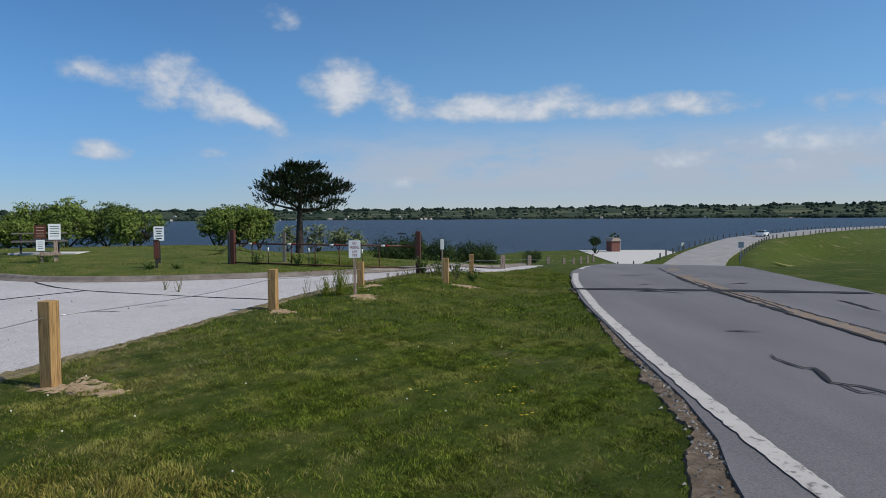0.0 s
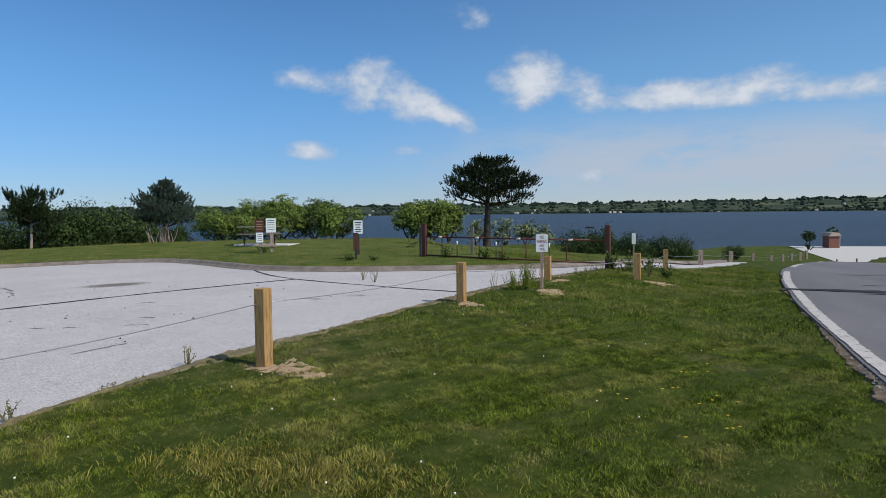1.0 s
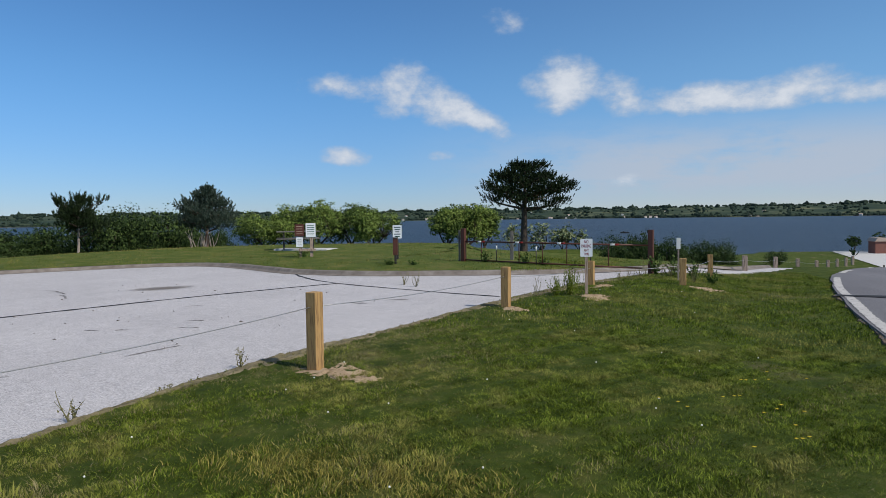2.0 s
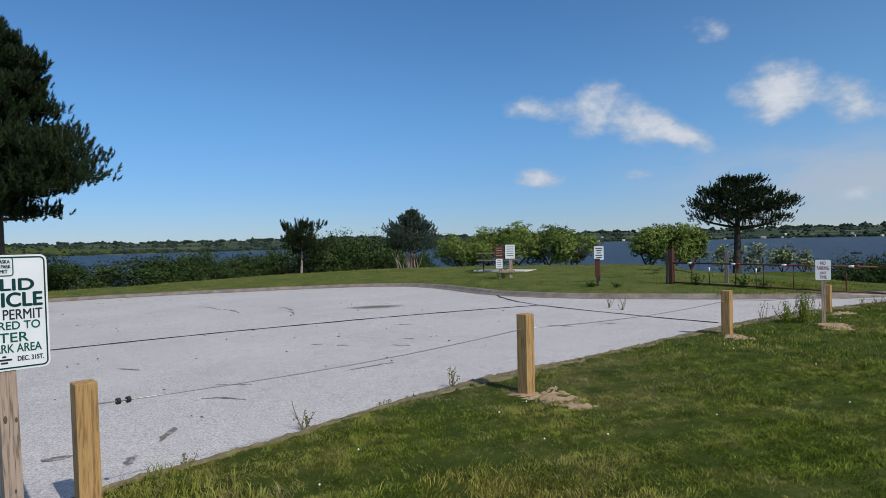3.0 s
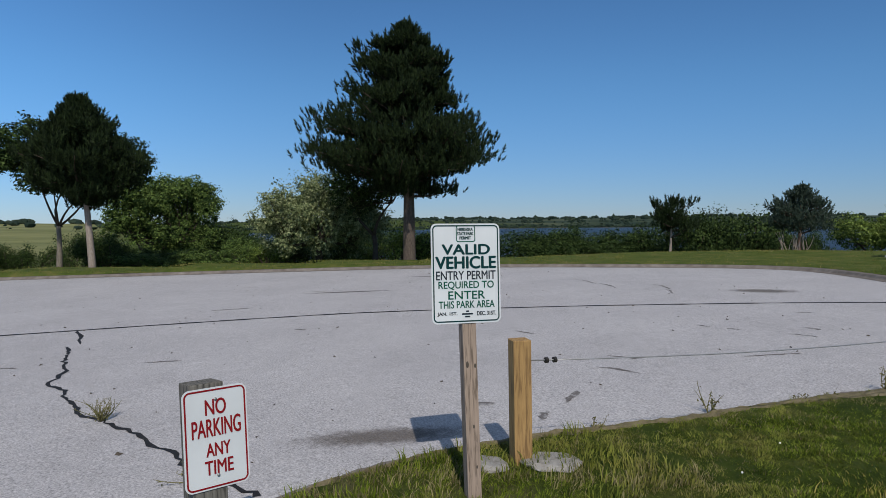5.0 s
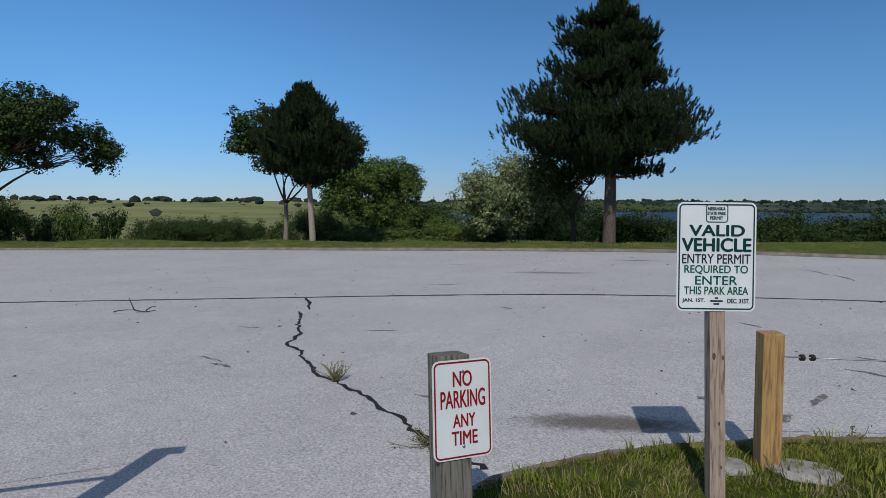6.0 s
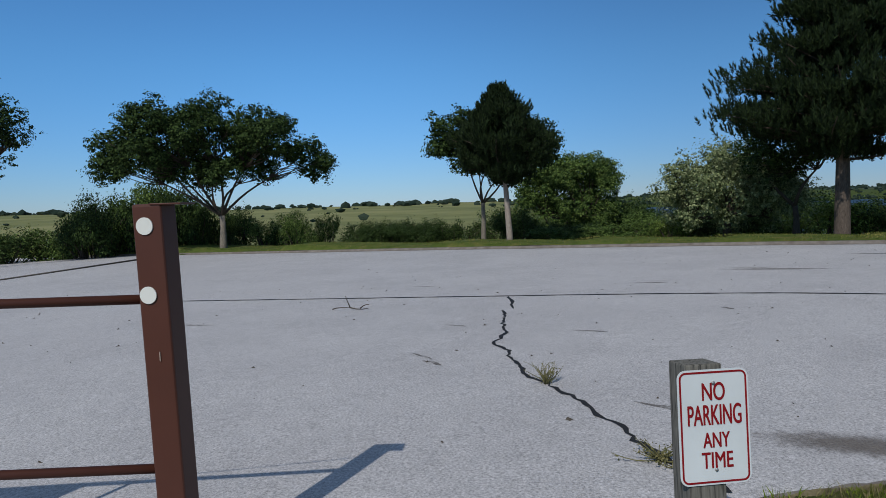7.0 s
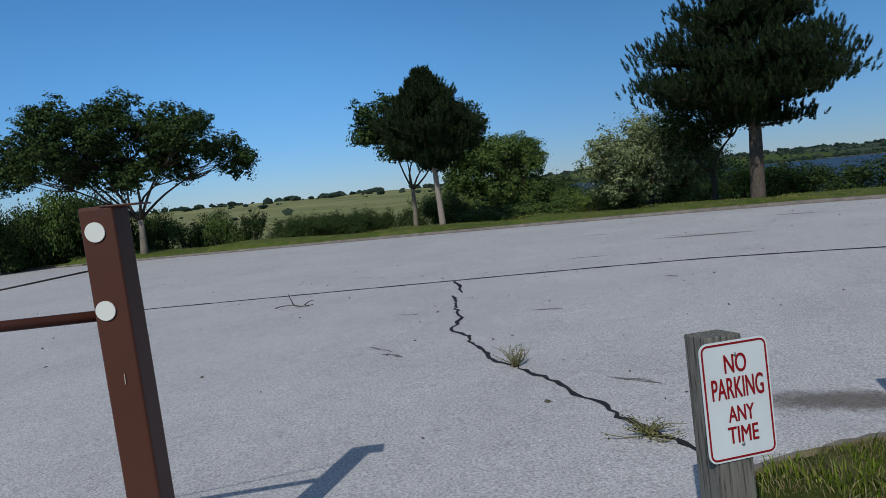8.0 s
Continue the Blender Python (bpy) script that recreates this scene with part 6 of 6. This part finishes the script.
# rough concrete footing at the end post
for k, (x, y, rx, ry, h, rz) in enumerate([(-4.78, 2.62, 0.19, 0.13, 0.06, 0.9), (-4.98, 2.22, 0.12, 0.09, 0.05, 0.3)]):
    bm = bmesh.new()
    bmesh.ops.create_icosphere(bm, subdivisions=3, radius=1.0)
    for v in bm.verts:
        q = 1 + 0.22 * noise.noise(v.co * 1.7 + Vector((k * 5, 0, 0))) + 0.12 * noise.noise(v.co * 5.0)
        v.co = Vector((v.co.x * rx * q * 1.25, v.co.y * ry * q * 1.25, max(-0.5, min(0.5, v.co.z * q)) * h * 1.1))
    ob = part("concrete_lump", bm, M["rock"], None, "", False, Matrix.Translation((x, y, float(land(x, y)) + 0.01)) @ Matrix.Rotation(rz, 4, "Z"))
    tagged(ob, "rough pale concrete lump beside the end post", "concrete lump")

# ---- grass ----
def blades(name, xy, h, w, key, label, seed, lean=0.45, base=None):
    r = np.random.default_rng(seed)
    n = len(xy)
    z = (land(xy[:, 0], xy[:, 1]) if base is None else base) - 0.01
    root = np.c_[xy, z]
    a = r.uniform(0, 2 * np.pi, n)
    side = np.c_[np.cos(a), np.sin(a), np.zeros(n)] * (w * r.uniform(0.6, 1.4, n))[:, None]
    hh = h * r.uniform(0.45, 1.3, n) * np.clip(0.8 + 0.5 * wob(xy[:, 0], xy[:, 1], 11.0) + 0.45 * wob(xy[:, 1], xy[:, 0], 27.0), 0.3, 1.7)
    b = 5.0 * wob(xy[:, 0], xy[:, 1], 4.0) + r.normal(0, 0.9, n)
    bend = np.c_[np.cos(b), np.sin(b), np.zeros(n)] * (hh * lean * r.uniform(0.2, 1.5, n))[:, None]
    mid = root + UP * (hh * 0.6)[:, None] + bend * 0.3
    tip = root + UP * hh[:, None] + bend
    V = np.stack([root - side, root + side, mid + side * 0.8, mid - side * 0.8, tip], 1).reshape(-1, 3)
    k = np.arange(n)[:, None] * 5
    F = np.concatenate([k + [0, 1, 2], k + [0, 2, 3], k + [3, 2, 4]])
    return tagged(put(name, quick_mesh(name, V, F, M[key])), label, "grass", kind="stuff")


def scatter(n, x0, x1, y0, y1, seed, keep):
    r = np.random.default_rng(seed)
    xy = np.c_[r.uniform(x0, x1, n), r.uniform(y0, y1, n)]
    return xy[keep(xy[:, 0], xy[:, 1], r)]


def patchy(x, y, s, lo, hi):
    return sstep(lo, hi, wob(x + 3.1, y - 1.7, s) * 0.7 + wob(x - 5, y + 2, s * 2.7) * 0.45)


def verge(x, y):
    edge = to_line(x, y, NEAR_EDGE)[0]
    for mx, my, mr in ((-3.72, 6.62, 0.36), (-3.2, 6.4, 0.14), (-2.66, 11.05, 0.22), (-1.55, 12.75, 0.38), (-1.5, 14.6, 0.3), (0.5, 15.6, 0.4)):
        edge = edge * (np.hypot(x - mx, y - my) > mr * (0.75 + 0.5 * wob(x, y, 5.0) + 0.5 * wob(x, y, 23.0)))
    return ~inside(x, y, LOT_RING) & (edge > 0.02) & (x < np.interp(y, EDGE_Y, EDGE_X) + 0.03 + 0.06 * np.sin(y * 9) * np.sin(y * 3.3)) & (x > -6)


def dryness(x, y):
    d = patchy(x, y, 1.1, 0.12, 0.6) * 0.45
    hem = to_line(x, y, NEAR_EDGE)[0]
    d = np.maximum(d, np.interp(y, [2, 5.2, 6.4, 10, 14], [0.2, 0.25, 0.95, 0.9, 0.6]) * (1 + 0.6 * wob(x, y, 2.1)) * np.exp(-(hem / np.interp(y, [3, 6, 9, 14], [1.1, 1.5, 1.5, 0.9])) ** 2))
    for cx, cy, rx, ry, w in ((-2.2, 4.1, 0.9, 0.36, 0.6), (-3.1, 4.9, 0.7, 0.5, 0.6), (1.0, 4.3, 0.6, 0.9, 0.6), (-3.4, 8.2, 0.7, 0.9, 0.75), (-2.6, 6.2, 0.7, 0.35, 0.5), (-2.9, 7.7, 1.0, 1.2, 0.75), (-4.2, 3.3, 0.8, 0.6, 0.6)):
        d = np.maximum(d, w * np.exp(-((x - cx) / rx) ** 2 - ((y - cy) / ry) ** 2))
    return np.clip(d, 0, 1)


def lush(x, y, r):
    return verge(x, y) & (r.random(len(x)) > dryness(x, y) * 0.85)


def dry(x, y, r):
    return verge(x, y) & (r.random(len(x)) < 0.015 + dryness(x, y) * (0.7 + 0.6 * wob(x, y, 6.0)))


blades("grass", scatter(500000, -5.6, 2.5, 1.2, 9.5, 1, lush), 0.033, 0.0026, "blade", "mown green verge grass", 1, 1.0)
blades("grass", scatter(34000, -5.6, 2.4, 1.2, 9.5, 2, lambda x, y, r: lush(x, y, r) & (patchy(x, y, 0.8, 0.1, 0.5) > r.random(len(x)))), 0.06, 0.0032, "blade", "longer tufts of green verge grass", 2, 0.7)
blades("dry_grass", scatter(290000, -5.6, 2.5, 1.2, 9.5, 3, dry), 0.034, 0.0024, "straw", "dry straw-coloured grass in the verge", 3, 0.9)
blades("grass", scatter(190000, -4.5, 4.0, 9.5, 25, 4, lush), 0.042, 0.0055, "blade", "mown green verge grass", 4)
blades("dry_grass", scatter(60000, -4.5, 4.0, 9.5, 25, 5, dry), 0.045, 0.005, "straw", "dry straw-coloured grass in the verge", 5, 0.9)
blades("dry_grass", scatter(42000, -3.8, -0.2, 3.0, 5.0, 14, lambda x, y, r: np.exp(-((x + 2.2) / 0.9) ** 2 - ((y - 4.08 + 0.05 * (x + 2.2)) / 0.33) ** 2) * (1.0 + 0.9 * wob(x, y, 3.3)) > r.random(len(x))), 0.058, 0.0034, "golden", "tufts of long yellowing grass in the verge", 14, 0.8)
blades("grass", scatter(9000, -5.5, -4.0, 0.3, 3.3, 6, lambda x, y, r: verge(x, y) & (patchy(x, y, 1.9, -0.3, 0.4) > r.random(len(x)))), 0.10, 0.004, "blade", "long uncut grass round the sign posts", 6)
blades("dry_grass", scatter(8000, -5.45, -4.0, 0.3, 3.4, 7, lambda x, y, r: verge(x, y) & (patchy(x + 4, y, 2.3, -0.2, 0.5) > r.random(len(x)))), 0.085, 0.003, "straw", "long dry grass round the sign posts", 7, 0.7)


def on_sand(x, y, r):
    near = np.zeros(len(x), bool)
    for mx, my, mr in ((-3.72, 6.62, 0.42), (-3.2, 6.4, 0.2), (-2.66, 11.05, 0.28), (-1.55, 12.75, 0.42), (-1.5, 14.6, 0.34), (0.5, 15.6, 0.45)):
        near |= np.hypot(x - mx, y - my) < mr * (0.9 + 0.3 * wob(x, y, 9.0))
    return near & ~inside(x, y, LOT_RING) & (patchy(x, y, 5.0, -0.2, 0.5) > r.random(len(x)))


blades("dry_grass", scatter(90000, -4.4, 1.2, 6.0, 16.2, 18, on_sand), 0.03, 0.0035, "straw", "straw litter over the bare soil round the posts", 18, 1.6)


def on_lawn(x, y, r):
    dk, dn = to_line(x, y, KERB)[0], to_line(x, y, NEAR_EDGE)[0]
    return (dk < dn) & ~inside(x, y, LOT_RING) & (dk > 0.28) & (dk < 11)


blades("grass", scatter(105000, -32, 3, 9, 34, 8, on_lawn), 0.06, 0.009, "lawn_blade", "mown green lawn grass", 8)
blades("dry_grass", scatter(22000, -32, 3, 9, 34, 9, lambda x, y, r: on_lawn(x, y, r) & (patchy(x, y, 0.5, 0.0, 0.5) > r.random(len(x)))), 0.07, 0.009, "straw", "dry patches in the lawn", 9)
blades("grass", scatter(70000, -48, -22, -34, 12, 10, on_lawn), 0.07, 0.014, "lawn_blade", "mown grass strip behind the kerb", 10)

# ---- the far shore and the dam ----
def lumps(name, pts, size, key, label, seed, flat=0.8):
    """Many small ragged tree clumps in one mesh: too far off to count."""
    r = np.random.default_rng(seed)
    bm = bmesh.new()
    bmesh.ops.create_icosphere(bm, subdivisions=1, radius=1.0)
    base = np.array([tuple(v.co) for v in bm.verts])
    faces = np.array([[v.index for v in f.verts] for f in bm.faces])
    bm.free()
    V, F = [], []
    for k, (x, y, z) in enumerate(pts):
        s = size[k] * r.uniform(0.6, 1.3)
        q = base * (1 + r.normal(0, 0.22, (len(base), 1))) * [s, s, s * flat * r.uniform(0.7, 1.4)]
        V.append(q + [x, y, z + s * 0.4])
        F.append(faces + k * len(base))
    return tagged(put(name, quick_mesh(name, np.concatenate(V), np.concatenate(F), M[key])), label, "woods", kind="stuff")


r4 = np.random.default_rng(8)
n = 11000
az = r4.uniform(-44, 84, n)
kind = r4.random(n)
near_row, top_row = kind < 0.33, kind > 0.8
rr = shore_at(az) + np.where(near_row, r4.uniform(8, 70, n), np.where(top_row, r4.normal(1390, 50, n), r4.uniform(70, 1400, n)))
keep = near_row | (top_row & (np.sin(az * 2.3) + np.sin(az * 0.9 + 1) + r4.normal(0, 0.5, n) > -0.4)) | (~top_row & (np.sin(az * 1.9) + np.sin(az * 0.7 + rr * 0.02) + r4.normal(0, 0.5, n) > 0.0))
az, rr, near_row = az[keep], rr[keep], near_row[keep]
X, Y = -rr * np.sin(np.radians(az)), rr * np.cos(np.radians(az))
lumps("far_woods", np.c_[X, Y, land(X, Y)], rr / 2500 * np.where(near_row, 4.6 + 2.5 * np.sin(az * 3.1) * np.sin(az * 0.9), 5.2 + 1.5 * np.sin(az * 5.0)), "far_leaf", "distant wooded shore across the lake", 3)
# low ridge with bushes in the pasture to the west
az = np.r_[r4.uniform(90, 135, 560), r4.uniform(80, 92, 120)]
rr = np.r_[np.r_[r4.normal(790, 35, 400), r4.uniform(560, 800, 120), r4.uniform(250, 560, 40)], r4.uniform(300, 800, 120)]
hold = (np.sin(az * 1.7) + np.sin(az * 0.6 + rr * 0.03) + r4.normal(0, 0.5, len(az)) > -0.2)
az, rr = az[hold], rr[hold]
X, Y = -rr * np.sin(np.radians(az)), rr * np.cos(np.radians(az))
lumps("pasture_bushes", np.c_[X, Y, land(X, Y)], np.clip(rr / 230, 1.0, 3.8) * r4.uniform(0.4, 1.6, len(rr)), "far_leaf", "dark bushes along the ridge of the far pasture", 4, 0.55)
# houses on the far shore
hr = np.random.default_rng(21)
for k in range(30):
    a = hr.uniform(-28, 22)
    d = float(shore_at(a)) + (hr.uniform(-6, 20) if k % 3 else hr.uniform(200, 900))
    x, y = -d * math.sin(radians(a)), d * math.cos(radians(a))
    ob = thing("lake_house", Matrix.Translation((x, y, float(land(x, y)) + 2)) @ Matrix.Rotation(hr.uniform(0, 3), 4, "Z"), "small pale house on the distant shore", "house", "shore houses")
    w = hr.uniform(6, 11)
    part("wall", box(w, 8, 5, (0, 0, -3)), M["pale"], ob)
    bm = box(w + 1, 9, 2.6, (0, 0, 2))
    for v in bm.verts:
        if v.co.z > 3:
            v.co.y *= 0.08
    part("roof", bm, M["roof"], ob, "low pitched roof")
for a0, a1, off in ((0.5, 6, 4), (-7.5, -1.5, 3), (-20, -12, 3), (8, 12, 3)):
    line = [(-(float(shore_at(a)) - 12 + off) * math.sin(radians(a)), (float(shore_at(a)) - 12 + off) * math.cos(radians(a))) for a in np.linspace(a0, a1, 6)]
    me = ribbon("beach", line, 30, M["roof"], 0.0, lambda x, y: np.full(np.shape(x), LAKE + 0.6), step=40)
    tagged(put("beach", me), "pale strip of sand on the far shore", "beach", kind="structure")
for a0, a1 in ((44, 52), (54, 62)):
    line = [(-(float(shore_at(a)) - 14) * math.sin(radians(a)), (float(shore_at(a)) - 14) * math.cos(radians(a))) for a in np.linspace(a0, a1, 6)]
    tagged(put("beach", ribbon("beach", line, 26, M["roof"], 0.0, lambda x, y: np.full(np.shape(x), LAKE + 0.6), step=40)), "pale strip of sand on the far shore", "beach", kind="structure")

# shelf with the small brick building
pk = [[(x, y, -6.07) for x in np.linspace(28, 47, 8)] for y in np.linspace(108, 152, 8)]
pk = [[(x + (y - 108) * 0.06, y, z) for x, y, z in row] for row in pk]
tagged(put("lower_car_park", grid_mesh("lower_car_park", pk, M["pale"])), "pale concrete parking area by the lake", "pavement", kind="structure")
hut = thing("brick_hut", Matrix.Translation((37.0, 146.5, -6.12)) @ Matrix.Rotation(0.25, 4, "Z"), "small red brick hut with a pale shallow roof", "hut")
part("wall", box(2.0, 2.4, 2.3, (0, 0, 0), 0.02), M["brick"], hut, "red brick wall")
part("side_wall", box(0.1, 2.3, 2.2, (1.06, 0, 0)), M["pale"], hut, "pale painted side")
bm = box(2.5, 2.9, 0.7, (0, 0, 2.3))
for v in bm.verts:
    if v.co.z > 2.9:
        v.co.x *= 0.55
part("roof", bm, M["roof"], hut, "pale tan roof")
broad_tree("round_tree", turned((33.0, 146.0, -6.2)), 121, 3.6, 1.5, 1.1, M["leaf_dark"], M["bark_dark"], "small round ornamental tree by the hut", 0.1, 24, 0.6, 160, 0.25, 2)
broad_tree("round_tree", turned((38.5, 152.0, -6.2)), 122, 4.2, 1.7, 1.1, M["leaf_dark"], M["bark_dark"], "small round tree behind the hut", 0.1, 24, 0.6, 160, 0.25, 2)
weed(31.2, 138.0, 1.4, 9, "small young shrub by the parking area", M["leaf_dark"], 10, 0.4, 30, 0.2, "shoreline_shrub")

# guard posts on both sides of the dam road and round the lower parking
c = smooth_line(ROAD, 1.0)
t = np.gradient(c[:, :2], axis=0)
nn = np.stack([-t[:, 1], t[:, 0]], 1) / np.linalg.norm(t, axis=1)[:, None]
def guard(x, y, z, k=0):
    ob = thing("guard_post", Matrix.Translation((x, y, z)), "short weathered timber guard post by the road", "post", "guard posts")
    part("shaft", box(0.17, 0.17, 0.85, (0, 0, -0.2), 0.01), M["grey_wood"], ob)
    return ob


first = None
for side in (5.2, -4.6):
    for k in range(150, 330, 5):
        x, y = c[k, :2] + nn[k] * side
        m = Matrix.Translation((x, y, c[k, 2]))
        if first is None:
            first = guard(x, y, c[k, 2])
        else:
            copy_thing(first, m)
for x, y in ((27, 104), (30, 106), (33, 106.5), (36, 107), (39, 108)):
    copy_thing(first, Matrix.Translation((x, y, -6.1)))
rs = thing("road_sign", Matrix.Translation((36.5, 82.5, -4.1)) @ Matrix.Rotation(-0.4, 4, "Z"), "road sign seen from behind beside the dam road", "sign")
part("post", box(0.1, 0.1, 2.3, (0, 0, -0.2)), M["steel"], rs)
part("sign_panel", box(0.62, 0.03, 0.7, (0, 0.06, 1.75), 0.01), M["steel"], rs)
mk = thing("marker_stake", Matrix.Translation((42.0, 118.0, -5.9)), "white marker on a thin stake", "marker")
part("stake", box(0.12, 0.12, 2.2), M["grey_wood"], mk)
part("panel", box(0.5, 0.05, 0.6, (0, 0, 2.2)), M["reflector"], mk, "white panel")

tagged(put("hay_strip", ribbon("hay_strip", [(45, 91), (56, 98), (66, 104), (76, 111)], 5, M["hay"], 0.3, land, step=1.0, taper=True)), "pale strip of mown hay in the meadow", "hay", kind="structure")
# the white car on the dam road
cx, cy = 70.6, 149.0
car = thing("white_car", Matrix.Translation((cx, cy, float(on_road(cx, cy)))) @ Matrix.Rotation(-0.7, 4, "Z"), "white car driving on the dam road", "car")
bm = box(1.75, 4.4, 0.62, (0, 0, 0.24), 0.12, 3)
part("body", bm, M["car_white"], car)
bm = box(1.55, 2.4, 0.5, (0, -0.25, 0.84), 0.05)
for v in bm.verts:
    if v.co.z > 1.2:
        v.co.x *= 0.82
        v.co.y *= 0.72
part("cabin", bm, M["glass"], car, "dark windows")
part("car_roof", box(1.36, 1.7, 0.06, (0, -0.2, 1.32), 0.02), M["car_white"], car)
for x in (-0.82, 0.82):
    for y in (-1.4, 1.4):
        bm = bmesh.new()
        bmesh.ops.create_cone(bm, cap_ends=True, segments=18, radius1=0.33, radius2=0.33, depth=0.22)
        bmesh.ops.transform(bm, matrix=Matrix.Translation((x, y, 0.33)) @ Matrix.Rotation(math.pi / 2, 4, "Y"), verts=bm.verts)
        part("wheel", bm, M["tyre"], car)
# fishing boat far out
bt = thing("fishing_boat", Matrix.Translation((-24.0, 395.0, LAKE)) @ Matrix.Rotation(0.2, 4, "Z"), "small dark fishing boat out on the lake", "boat")
bm = box(5.0, 1.8, 0.8, (0, 0, -0.1))
for v in bm.verts:
    if v.co.x > 0:
        v.co.y *= 0.4
    if v.co.z < 0.1:
        v.co.y *= 0.7
part("hull", bm, M["dark_steel"], bt)
part("seat", box(0.6, 0.6, 0.5, (-0.6, 0, 0.7)), M["dark_steel"], bt)
